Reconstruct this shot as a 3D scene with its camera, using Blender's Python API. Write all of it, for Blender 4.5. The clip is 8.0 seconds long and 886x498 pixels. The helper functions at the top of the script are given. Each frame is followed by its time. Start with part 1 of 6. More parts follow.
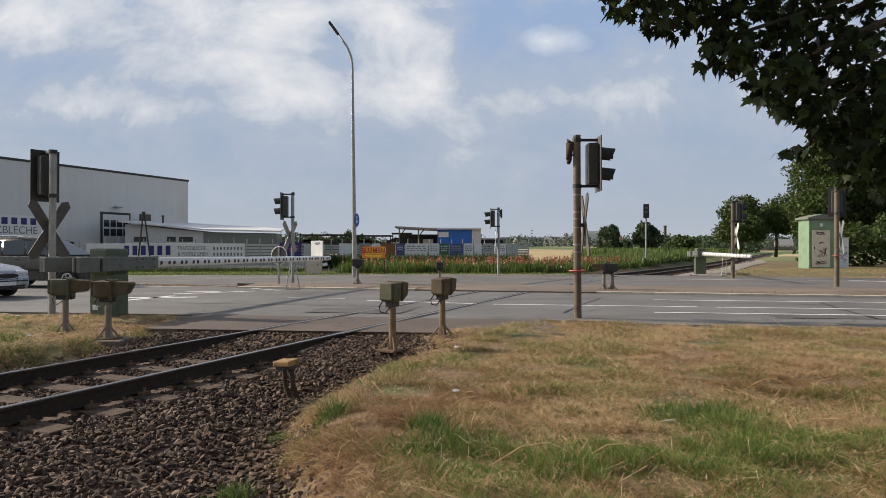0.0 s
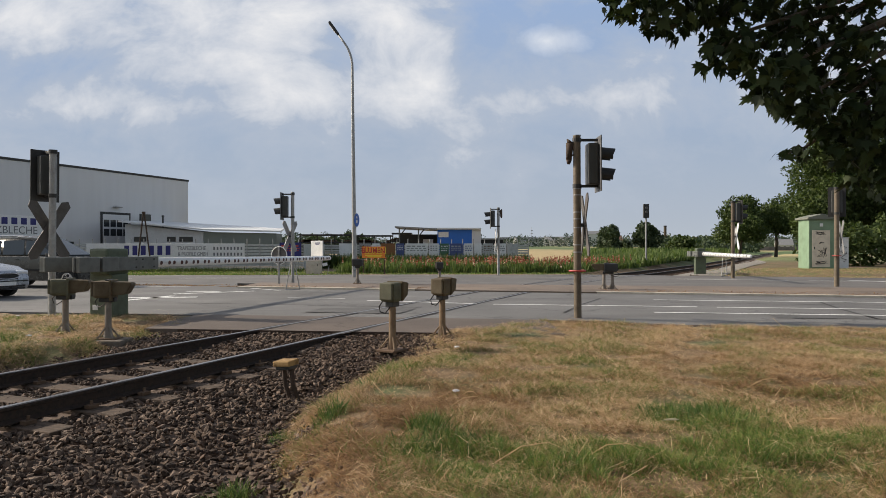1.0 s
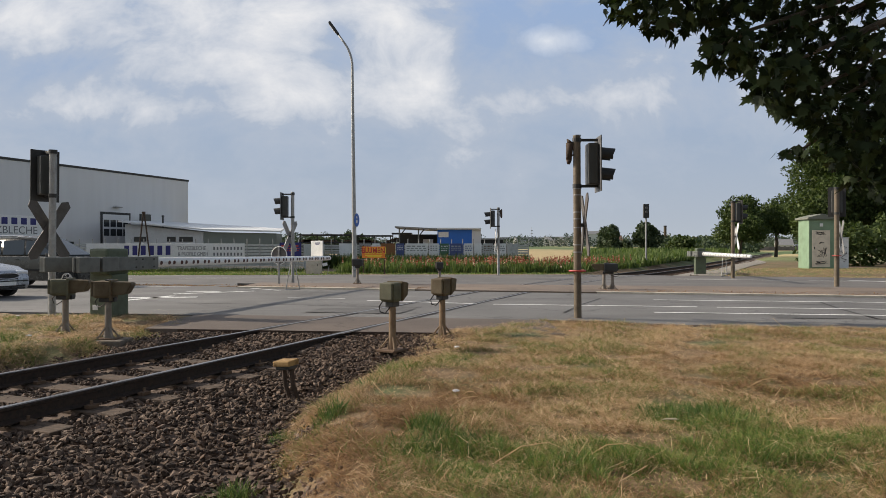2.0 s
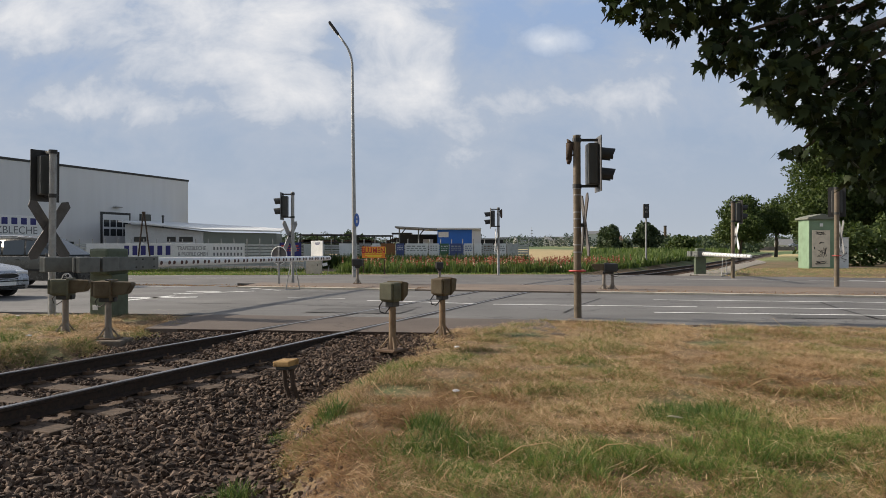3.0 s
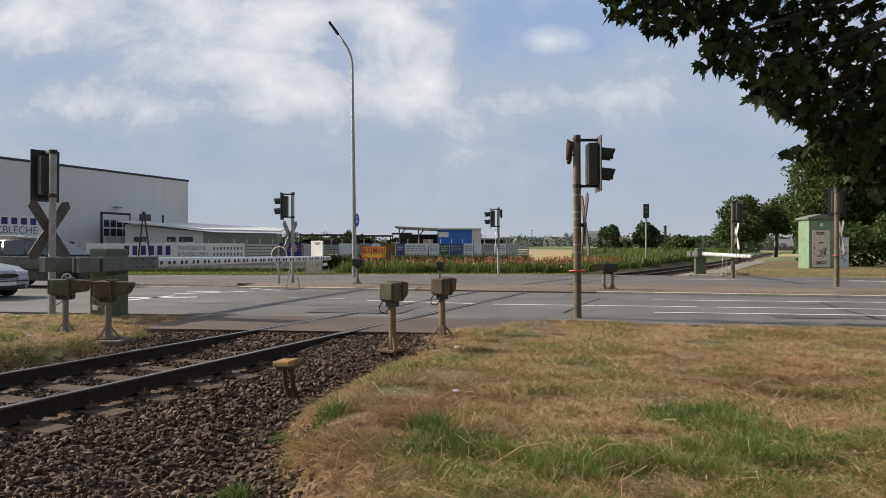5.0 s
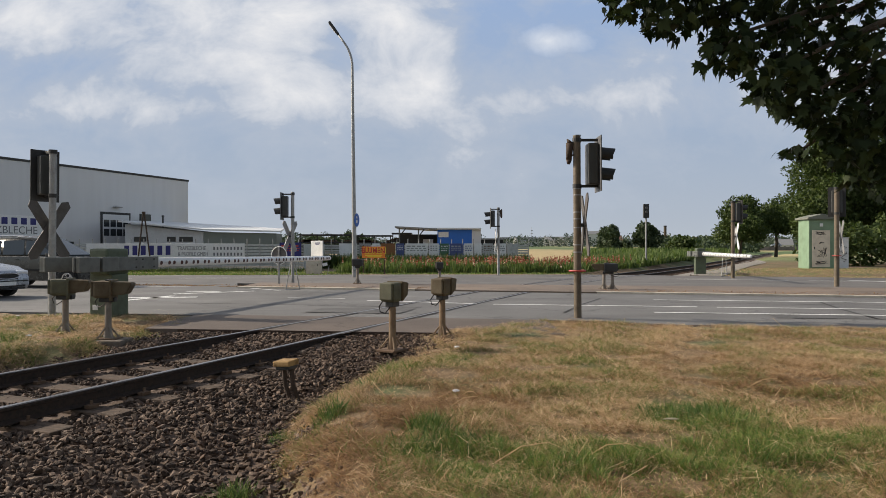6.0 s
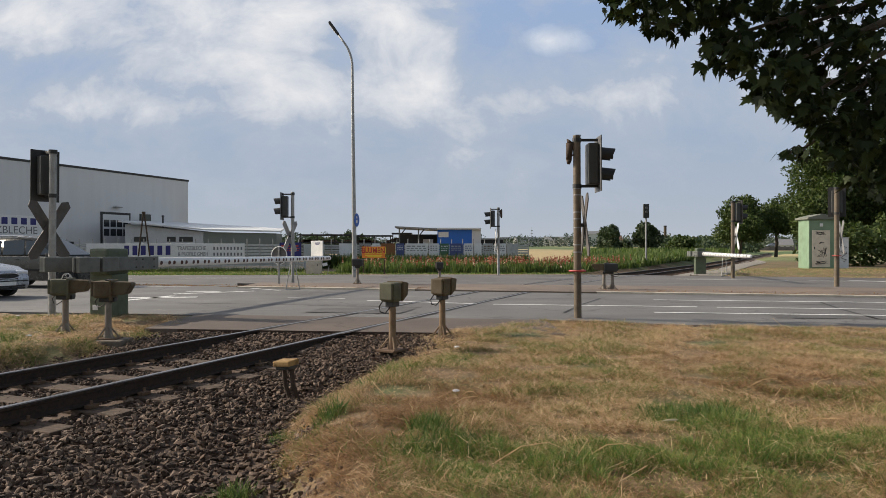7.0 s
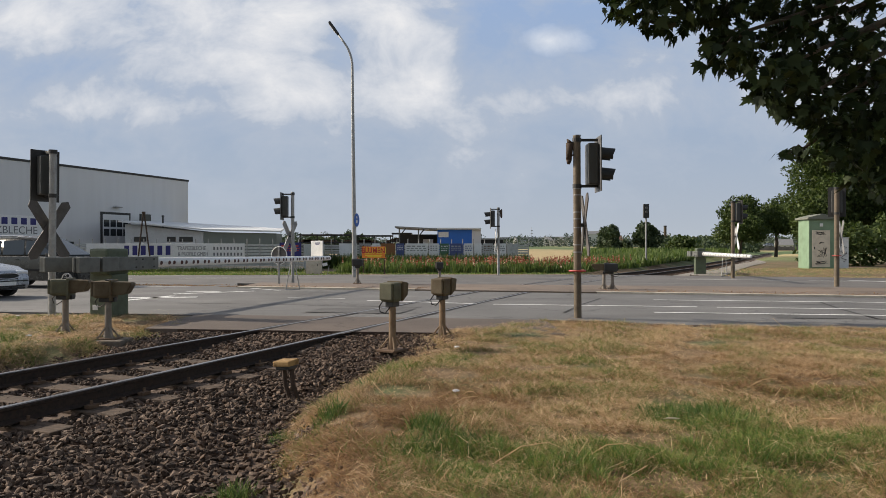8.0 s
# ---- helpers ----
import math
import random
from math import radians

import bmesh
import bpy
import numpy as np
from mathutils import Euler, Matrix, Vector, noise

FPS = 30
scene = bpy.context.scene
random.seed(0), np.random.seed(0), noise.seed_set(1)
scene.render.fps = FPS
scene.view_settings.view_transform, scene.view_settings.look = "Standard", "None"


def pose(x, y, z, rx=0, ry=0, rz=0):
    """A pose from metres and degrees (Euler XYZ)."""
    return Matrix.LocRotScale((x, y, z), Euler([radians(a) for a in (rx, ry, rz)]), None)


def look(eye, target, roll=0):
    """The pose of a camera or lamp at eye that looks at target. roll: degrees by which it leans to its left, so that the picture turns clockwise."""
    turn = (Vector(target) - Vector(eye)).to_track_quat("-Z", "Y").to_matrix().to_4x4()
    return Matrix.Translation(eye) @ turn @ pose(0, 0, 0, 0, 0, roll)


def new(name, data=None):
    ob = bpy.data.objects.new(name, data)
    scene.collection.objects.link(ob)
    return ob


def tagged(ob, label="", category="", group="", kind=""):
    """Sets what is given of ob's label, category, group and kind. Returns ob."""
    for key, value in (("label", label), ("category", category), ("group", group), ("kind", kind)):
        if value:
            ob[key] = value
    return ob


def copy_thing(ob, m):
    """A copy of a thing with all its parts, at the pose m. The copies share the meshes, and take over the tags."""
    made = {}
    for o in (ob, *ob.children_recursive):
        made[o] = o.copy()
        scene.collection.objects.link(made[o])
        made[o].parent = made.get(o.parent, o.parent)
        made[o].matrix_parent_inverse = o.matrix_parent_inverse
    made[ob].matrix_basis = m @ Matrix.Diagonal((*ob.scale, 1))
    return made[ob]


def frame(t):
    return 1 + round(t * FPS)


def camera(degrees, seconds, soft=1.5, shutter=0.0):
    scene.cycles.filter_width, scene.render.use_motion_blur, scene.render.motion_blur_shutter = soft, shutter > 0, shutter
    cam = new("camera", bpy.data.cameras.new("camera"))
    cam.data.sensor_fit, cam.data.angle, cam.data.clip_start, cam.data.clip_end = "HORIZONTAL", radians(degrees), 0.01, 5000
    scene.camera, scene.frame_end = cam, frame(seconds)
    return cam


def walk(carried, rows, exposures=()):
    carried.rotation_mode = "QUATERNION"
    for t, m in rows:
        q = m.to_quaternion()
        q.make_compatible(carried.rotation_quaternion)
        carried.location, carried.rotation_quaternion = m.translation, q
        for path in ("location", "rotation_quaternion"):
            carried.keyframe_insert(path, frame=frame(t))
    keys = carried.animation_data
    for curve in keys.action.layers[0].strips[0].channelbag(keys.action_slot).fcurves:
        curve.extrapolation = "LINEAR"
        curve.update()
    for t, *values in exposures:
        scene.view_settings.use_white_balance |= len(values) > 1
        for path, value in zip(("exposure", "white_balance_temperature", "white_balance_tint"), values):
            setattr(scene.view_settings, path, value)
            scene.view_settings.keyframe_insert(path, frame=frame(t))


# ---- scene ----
cam = camera(65.5, 8.0, soft=0.75)
walk(cam, [(0.0, pose(0, 0, 1.32, 90, 0, 0)), (8.0, pose(0, 0, 1.32, 90, 0, 0))])

# ---- world and sun ----
SUN_EL, SUN_AZ = 30.0, -73          # degrees up, and degrees east of straight ahead (+y)
world = bpy.data.worlds.new("sky")
scene.world = world
world.use_nodes = True
wt = world.node_tree
sky = wt.nodes.new("ShaderNodeTexSky")
sky.sky_type = "NISHITA"
sky.sun_disc = False
sky.sun_elevation = radians(SUN_EL)
sky.sun_rotation = radians(SUN_AZ)
sky.dust_density = 2.0
bg = wt.nodes["Background"]
bg.inputs["Strength"].default_value = 0.15
hazy = wt.nodes.new("ShaderNodeHueSaturation")
hazy.inputs["Saturation"].default_value = 0.55
wt.links.new(sky.outputs[0], hazy.inputs["Color"])
wt.links.new(hazy.outputs[0], bg.inputs["Color"])
sun_data = bpy.data.lights.new("sun", "SUN")
sun_data.energy, sun_data.angle, sun_data.color = 5.0, radians(1.0), (1.0, 0.88, 0.72)
sun = new("sun", sun_data)
_sd = Vector((math.sin(radians(SUN_AZ)) * math.cos(radians(SUN_EL)), math.cos(radians(SUN_AZ)) * math.cos(radians(SUN_EL)), math.sin(radians(SUN_EL))))
sun.matrix_world = look(_sd * 100, (0, 0, 0))
scene.view_settings.exposure = 0.0

# ---- materials ----
class Nodes:
    """Short-hand to write node materials."""
    def __init__(self, name):
        self.m = bpy.data.materials.new(name)
        self.m.use_nodes = True
        self.t = self.m.node_tree
        self.b = self.t.nodes["Principled BSDF"]
        self.geo = None

    def put(self, kind, ins=None, operation=None, use_clamp=None, data_type=None, blend_type=None, feature=None):
        n = self.t.nodes.new(kind)
        if operation is not None:
            n.operation = operation
        if use_clamp is not None:
            n.use_clamp = use_clamp
        if data_type is not None:
            n.data_type = data_type
        if blend_type is not None:
            n.blend_type = blend_type
        if feature is not None:
            n.feature = feature
        for k, v in (ins or {}).items():
            self.link(v, n.inputs[k])
        return n

    def link(self, v, socket):
        if isinstance(v, bpy.types.NodeSocket):
            self.t.links.new(v, socket)
        elif isinstance(v, tuple) and len(v) == 3 and socket.type == "RGBA":
            socket.default_value = (*v, 1)
        else:
            socket.default_value = v

    def pos(self):
        if self.geo is None:
            self.geo = self.put("ShaderNodeNewGeometry")
        return self.geo.outputs["Position"]

    def obj(self):
        return self.put("ShaderNodeTexCoord").outputs["Object"]

    def noise(self, vec, scale, detail=4.0, rough=0.55, dist=0.0):
        return self.put("ShaderNodeTexNoise", {"Vector": vec, "Scale": scale, "Detail": detail, "Roughness": rough, "Distortion": dist}).outputs["Fac"]

    def ramp(self, fac, *stops):
        n = self.put("ShaderNodeValToRGB", {"Fac": fac})
        els = n.color_ramp.elements
        while len(els) < len(stops):
            els.new(0.5)
        for e, (p, c) in zip(els, stops):
            e.position = p
            e.color = (*c, 1) if isinstance(c, tuple) else (c, c, c, 1)
        return n.outputs["Color"]

    def mix(self, fac, a, b, mode="MIX"):
        n = self.put("ShaderNodeMix", data_type="RGBA", blend_type=mode)
        self.link(fac, n.inputs[0])
        self.link(a, n.inputs[6])
        self.link(b, n.inputs[7])
        return n.outputs[2]

    def math(self, op, a, b=0.0, c=0.0, clamp=False):
        n = self.put("ShaderNodeMath", operation=op, use_clamp=clamp)
        for i, v in enumerate((a, b, c)):
            self.link(v, n.inputs[i])
        return n.outputs[0]

    def sep(self, vec):
        return self.put("ShaderNodeSeparateXYZ", {0: vec}).outputs

    def bump(self, height, strength=0.3, dist=0.01):
        n = self.put("ShaderNodeBump", {"Height": height, "Strength": strength, "Distance": dist})
        self.link(n.outputs[0], self.b.inputs["Normal"])

    def out(self, color=None, rough=None, metal=None):
        for k, v in (("Base Color", color), ("Roughness", rough), ("Metallic", metal)):
            if v is not None:
                self.link(v, self.b.inputs[k])
        return self.m


def painted(name, color, rough=0.55, metal=0.0, grime=0.35, dark=(0.05, 0.045, 0.035), scale=6.0):
    """Weathered paint or metal: two scales of soiling and a little bump."""
    n = Nodes(name)
    p = n.pos()
    big = n.ramp(n.noise(p, scale, 5, 0.6), (0.42, 0.0), (0.75, 1.0))
    fine = n.noise(p, scale * 12, 3)
    c = n.mix(n.math("MULTIPLY", big, grime), color, dark)
    c = n.mix(0.25, c, n.ramp(fine, (0.3, 0.55), (0.7, 1.0)), "MULTIPLY")
    n.bump(fine, 0.12, 0.004)
    return n.out(c, n.math("ADD", n.math("MULTIPLY", big, 0.2), rough), metal)


M = {}
M["post"] = painted("weathered_post", (0.15, 0.115, 0.078), 0.7, 0.0, 0.6)
M["reflector"] = painted("reflector_red", (0.07, 0.016, 0.016), 0.3, 0.0, 0.2)
M["cream"] = painted("cream_door_paint", (0.74, 0.66, 0.52), 0.6, 0.0, 0.25, (0.25, 0.2, 0.14), 4.0)
M["kerbstone"] = painted("pale_kerb", (0.58, 0.52, 0.43), 0.9, 0.0, 0.55, (0.22, 0.17, 0.12), 2.5)
M["galv"] = painted("galvanised_steel", (0.36, 0.36, 0.35), 0.5, 0.35, 0.35)
M["darkbox"] = painted("signal_housing", (0.022, 0.022, 0.022), 0.5, 0.0, 0.2)
M["backplate"] = painted("signal_backplate", (0.10, 0.10, 0.10), 0.5, 0.0, 0.2)
M["headgrey"] = painted("signal_head_paint", (0.048, 0.050, 0.047), 0.5, 0.0, 0.2)
M["lens"] = painted("dark_lens", (0.02, 0.012, 0.012), 0.15, 0.0, 0.1)
M["olive"] = painted("olive_paint", (0.10, 0.098, 0.055), 0.6, 0.0, 0.5)
M["olive_rust"] = painted("rusty_olive_paint", (0.105, 0.08, 0.042), 0.7, 0.0, 0.6, (0.06, 0.03, 0.015))
M["rust"] = painted("rust", (0.15, 0.092, 0.055), 0.8, 0.0, 0.6, (0.05, 0.025, 0.015))
M["greybeam"] = painted("grey_steel_paint", (0.145, 0.152, 0.142), 0.5, 0.1, 0.4)
M["greenbox"] = painted("green_machine_paint", (0.085, 0.11, 0.065), 0.55, 0.0, 0.5)
M["greenlight"] = painted("pale_green_paint", (0.20, 0.30, 0.19), 0.6, 0.0, 0.4, (0.10, 0.11, 0.07), 2.0)
M["white"] = painted("white_paint", (0.75, 0.75, 0.74), 0.5, 0.0, 0.2, (0.3, 0.28, 0.25))
M["boomwhite"] = painted("boom_white", (0.84, 0.84, 0.83), 0.4, 0.0, 0.1, (0.4, 0.38, 0.34))
M["red"] = painted("red_paint", (0.45, 0.05, 0.04), 0.5, 0.0, 0.3)
M["blue"] = painted("blue_paint", (0.03, 0.12, 0.45), 0.5, 0.0, 0.2)
M["navy"] = painted("navy_print", (0.02, 0.02, 0.16), 0.5, 0.0, 0.1)
M["signgrey"] = painted("grey_sign_back", (0.30, 0.30, 0.30), 0.45, 0.3, 0.3)
M["crossboard"] = painted("cross_board_back", (0.11, 0.10, 0.095), 0.6, 0.1, 0.5)
M["concrete"] = painted("concrete", (0.33, 0.31, 0.27), 0.9, 0.0, 0.4, (0.15, 0.13, 0.1), 5.0)
M["black"] = painted("black_rubber", (0.015, 0.015, 0.015), 0.7, 0.0, 0.1)
M["orange"] = painted("orange_print", (0.75, 0.22, 0.02), 0.55, 0.0, 0.1)
M["yellowp"] = painted("yellow_print", (0.8, 0.62, 0.04), 0.55, 0.0, 0.1)
M["cap"] = painted("ochre_rusted_cap", (0.36, 0.22, 0.08), 0.75, 0.0, 0.8, (0.10, 0.05, 0.02), 14.0)


def rail_mat():
    n = Nodes("rail_steel")
    p = n.pos()
    up = n.sep(n.geo.outputs["Normal"])[2]
    z = n.sep(p)[2]
    top = n.math("MULTIPLY", n.ramp(up, (0.6, 0.0), (0.9, 1.0)), n.ramp(n.math("ADD", z, 0.05), (0.02, 0.0), (0.04, 1.0)))
    rust = n.ramp(n.noise(p, 25, 5), (0.3, (0.016, 0.011, 0.009)), (0.75, (0.05, 0.028, 0.018)))
    c = n.mix(top, rust, (0.30, 0.275, 0.26))
    n.bump(n.noise(p, 120), 0.2, 0.002)
    return n.out(c, n.ramp(top, (0.0, 0.85), (1.0, 0.32)), top)


M["rail"] = rail_mat()


def sleeper_mat():
    n = Nodes("sleeper_timber")
    o = n.sep(n.obj())
    r = n.put("ShaderNodeObjectInfo").outputs["Random"]
    grain = n.noise(n.put("ShaderNodeCombineXYZ", {0: n.math("ADD", n.math("MULTIPLY", o[0], 1.2), n.math("MULTIPLY", r, 40.0)), 1: n.math("MULTIPLY", o[1], 26.0), 2: n.math("MULTIPLY", o[2], 26.0)}).outputs[0], 1.6, 6, 0.65)
    c = n.ramp(grain, (0.25, (0.028, 0.017, 0.011)), (0.52, (0.095, 0.060, 0.038)), (0.8, (0.20, 0.14, 0.095)))
    c = n.mix(0.6, c, n.ramp(n.noise(n.pos(), 5, 5), (0.35, 0.35), (0.65, 1.0)), "MULTIPLY")
    n.bump(grain, 0.6, 0.012)
    return n.out(c, 0.9)


M["sleeper"] = sleeper_mat()


def stone_mat():
    n = Nodes("ballast_stone")
    r = n.put("ShaderNodeObjectInfo").outputs["Random"]
    isl = n.put("ShaderNodeNewGeometry").outputs["Random Per Island"]
    both = n.math("FRACT", n.math("ADD", r, isl))
    p = n.pos()
    c = n.ramp(both, (0.0, (0.034, 0.021, 0.014)), (0.5, (0.102, 0.064, 0.042)), (0.85, (0.17, 0.112, 0.078)), (1.0, (0.26, 0.19, 0.14)))
    c = n.mix(0.6, c, n.ramp(n.noise(p, 40, 4), (0.3, 0.5), (0.7, 1.0)), "MULTIPLY")
    n.bump(n.noise(p, 90, 3), 0.5, 0.006)
    return n.out(c, 0.9)


M["stone"] = stone_mat()


def asphalt_mat(name, base, warm=0.0):
    n = Nodes(name)
    p = n.pos()
    s = n.sep(p)
    along = n.put("ShaderNodeCombineXYZ", {0: n.math("MULTIPLY", s[0], 0.12), 1: s[1], 2: 0.0}).outputs[0]
    big = n.noise(p, 0.35, 5, 0.6)
    tracks = n.noise(along, 0.9, 4, 0.6)
    fine = n.noise(p, 180, 2)
    b = base
    c = n.ramp(big, (0.3, tuple(v * 0.75 for v in b)), (0.7, tuple(v * 1.25 for v in b)))
    c = n.mix(0.5, c, n.ramp(tracks, (0.35, 0.7), (0.65, 1.1)), "MULTIPLY")
    c = n.mix(0.35, c, n.ramp(fine, (0.3, 0.4), (0.7, 1.3)), "MULTIPLY")
    crack = n.put("ShaderNodeTexVoronoi", {"Vector": n.put("ShaderNodeVectorMath", {0: p, 1: n.put("ShaderNodeTexNoise", {"Vector": p, "Scale": 1.3}).outputs["Color"]}, operation="ADD").outputs[0], "Scale": 0.28}, feature="DISTANCE_TO_EDGE").outputs["Distance"]
    c = n.mix(n.ramp(crack, (0.0, 0.55), (0.012, 0.0)), c, tuple(v * 0.3 for v in b))
    n.bump(fine, 0.35, 0.004)
    return n.out(c, 0.8)


M["asphalt"] = asphalt_mat("asphalt", (0.148, 0.144, 0.139))
M["asphalt_far"] = asphalt_mat("asphalt_far", (0.145, 0.136, 0.128))
M["crossing"] = asphalt_mat("crossing_surface", (0.115, 0.088, 0.070))
M["median"] = asphalt_mat("median_surface", (0.19, 0.145, 0.11))


def line_mat():
    n = Nodes("road_marking")
    p = n.pos()
    w = n.ramp(n.noise(p, 5, 6, 0.7), (0.30, 0.0), (0.46, 1.0))
    return n.out(n.mix(w, (0.2, 0.19, 0.18), (0.72, 0.72, 0.70)), 0.7)


M["line"] = line_mat()


def ground_mat():
    """Dry verge grass with green patches near the track; fields farther off."""
    n = Nodes("ground")
    p = n.pos()
    s = n.sep(p)
    straw = n.ramp(n.noise(p, 9.0, 8, 0.75), (0.25, (0.055, 0.036, 0.02)), (0.5, (0.17, 0.112, 0.058)), (0.75, (0.30, 0.21, 0.115)))
    green = n.ramp(n.noise(p, 4.0, 6, 0.7), (0.25, (0.035, 0.05, 0.015)), (0.75, (0.12, 0.15, 0.05)))
    mask = n.ramp(n.noise(p, 0.55, 4, 0.6), (0.50, 0.0), (0.62, 1.0))
    near = n.mix(mask, straw, green)
    field = n.ramp(n.noise(p, 0.008, 2, 0.4), (0.35, (0.06, 0.11, 0.03)), (0.5, (0.10, 0.14, 0.045)), (0.58, (0.42, 0.33, 0.16)), (0.7, (0.13, 0.16, 0.05)))
    far = n.ramp(n.math("DIVIDE", s[1], 100.0), (0.55, 0.0), (0.75, 1.0))
    ratio = n.math("DIVIDE", s[0], n.math("MAXIMUM", s[1], 1.0))
    hay = n.ramp(n.noise(p, 0.6, 5, 0.6), (0.3, (0.30, 0.22, 0.10)), (0.7, (0.44, 0.35, 0.18)))
    stubble = n.math("MULTIPLY", n.ramp(n.math("ADD", ratio, 0.5), (0.69, 1.0), (0.71, 0.0)), n.ramp(n.math("DIVIDE", s[1], 1000.0), (0.30, 1.0), (0.36, 0.0)))
    field = n.mix(stubble, field, hay)
    n.bump(n.noise(p, 30, 4), 0.6, 0.03)
    return n.out(n.mix(far, near, field), 0.95)


M["ground"] = ground_mat()


def blade_mat(name, a, b, c):
    n = Nodes(name)
    isl = n.put("ShaderNodeNewGeometry").outputs["Random Per Island"]
    col = n.ramp(isl, (0.0, a), (0.5, b), (1.0, c))
    n.out(col, 0.7)
    tr = n.put("ShaderNodeBsdfTranslucent", {"Color": col})
    mx = n.put("ShaderNodeMixShader", {0: 0.28, 1: n.b.outputs[0], 2: tr.outputs[0]})
    n.t.links.new(mx.outputs[0], n.t.nodes["Material Output"].inputs["Surface"])
    return n.m


M["straw"] = blade_mat("straw_blades", (0.27, 0.165, 0.07), (0.57, 0.395, 0.215), (0.80, 0.61, 0.39))
M["deadgrass"] = blade_mat("dead_blades", (0.12, 0.06, 0.026), (0.28, 0.155, 0.068), (0.43, 0.27, 0.125))
M["grass"] = blade_mat("green_blades", (0.05, 0.12, 0.016), (0.125, 0.21, 0.035), (0.30, 0.30, 0.08))


def leaf_mat(name, a, b, c, trans=0.25):
    n = Nodes(name)
    g = n.put("ShaderNodeNewGeometry").outputs["Random Per Island"]
    r = n.put("ShaderNodeObjectInfo").outputs["Random"]
    col = n.ramp(n.math("FRACT", n.math("ADD", g, r)), (0.0, a), (0.5, b), (1.0, c))
    n.out(col, 0.6)
    n.b.inputs["Specular IOR Level"].default_value = 0.2
    tr = n.put("ShaderNodeBsdfTranslucent", {"Color": n.mix(1.0, col, (1.2, 1.3, 0.6), "MULTIPLY")})
    mx = n.put("ShaderNodeMixShader", {0: trans, 1: n.b.outputs[0], 2: tr.outputs[0]})
    n.t.links.new(mx.outputs[0], n.t.nodes["Material Output"].inputs["Surface"])
    return n.m


# maple green lowered to near black: canopy shade put into the colour
M["maple"] = leaf_mat("maple_leaf_shade_dark", (0.012, 0.022, 0.007), (0.022, 0.036, 0.011), (0.045, 0.065, 0.02), 0.10)
M["foliage"] = leaf_mat("tree_foliage", (0.032, 0.052, 0.016), (0.056, 0.084, 0.025), (0.10, 0.128, 0.042), 0.22)
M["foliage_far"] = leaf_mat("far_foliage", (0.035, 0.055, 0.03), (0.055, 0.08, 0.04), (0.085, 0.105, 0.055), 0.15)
# horizon woods: distance haze is mixed into these leaf colours
M["woods"] = leaf_mat("haze_tinted_woods", (0.06, 0.08, 0.065), (0.075, 0.098, 0.075), (0.095, 0.115, 0.085), 0.1)
M["crop"] = leaf_mat("crop_leaf", (0.05, 0.085, 0.025), (0.09, 0.135, 0.042), (0.18, 0.21, 0.085), 0.3)
M["petal"] = leaf_mat("petal", (0.26, 0.022, 0.018), (0.36, 0.13, 0.10), (0.52, 0.38, 0.30), 0.2)


def bark_mat():
    n = Nodes("bark")
    p = n.obj()
    f = n.noise(p, 9, 6, 0.7)
    n.bump(f, 0.8, 0.03)
    return n.out(n.ramp(f, (0.3, (0.03, 0.023, 0.016)), (0.7, (0.12, 0.095, 0.07))), 0.95)


M["bark"] = bark_mat()


def sheet_mat(name, base, pitch, vertical=True):
    """Ribbed metal cladding with faint streaks."""
    n = Nodes(name)
    p = n.obj()
    s = n.sep(p)
    rib = n.math("PINGPONG", s[0] if vertical else s[2], pitch)
    n.bump(n.math("MULTIPLY", rib, 1.0 / pitch), 0.12, 0.02)
    streak = n.noise(n.put("ShaderNodeCombineXYZ", {0: s[0], 1: s[1], 2: n.math("MULTIPLY", s[2], 0.08)}).outputs[0], 1.5, 5)
    c = n.mix(0.5, base, n.ramp(streak, (0.3, 0.88), (0.7, 1.03)), "MULTIPLY")
    return n.out(c, 0.5, 0.1)


M["clad"] = sheet_mat("grey_cladding", (0.60, 0.60, 0.61), 0.15)
M["roofwhite"] = sheet_mat("pale_roof_sheet", (0.72, 0.73, 0.73), 0.2)
M["bluesheet"] = sheet_mat("blue_sheet", (0.02, 0.13, 0.50), 0.12)
M["shedwall"] = painted("shed_wall", (0.42, 0.43, 0.42), 0.7, 0, 0.3, (0.2, 0.2, 0.18), 0.6)
# near black; on the hall and storage shed it paints interior shade
M["darkwall"] = painted("dark_interior", (0.03, 0.03, 0.032), 0.8, 0, 0.2)
M["carglass"] = painted("car_glass", (0.06, 0.075, 0.085), 0.03, 0, 0.02)
M["glassdark"] = painted("dark_window_glass", (0.03, 0.035, 0.04), 0.08, 0, 0.05)


# ---- mesh helpers ----
def thing(name, at, label, category, group="", turn=0.0):
    ob = new(name)
    ob.matrix_world = pose(*at, 0, 0, turn)
    return tagged(ob, label, category, group)


def mesh_object(name, bm, material, smooth=False):
    me = bpy.data.meshes.new(name)
    bm.normal_update()
    bm.to_mesh(me)
    bm.free()
    me.materials.append(material)
    if smooth:
        me.polygons.foreach_set("use_smooth", [True] * len(me.polygons))
    return new(name, me)


def part(name, bm, material, parent, label="", smooth=False):
    ob = mesh_object(name, bm, material, smooth)
    ob.parent = parent
    if label:
        ob["label"] = label
    return ob


def solid(name, bm, material, label, category, group="", kind="", smooth=False):
    return tagged(mesh_object(name, bm, material, smooth), label, category, group, kind)


def raw_object(name, verts, faces, material, parent=None, smooth=False):
    me = bpy.data.meshes.new(name)
    me.from_pydata(verts, [], faces)
    me.materials.append(material)
    if smooth:
        me.polygons.foreach_set("use_smooth", [True] * len(me.polygons))
    ob = new(name, me)
    ob.parent = parent
    return ob


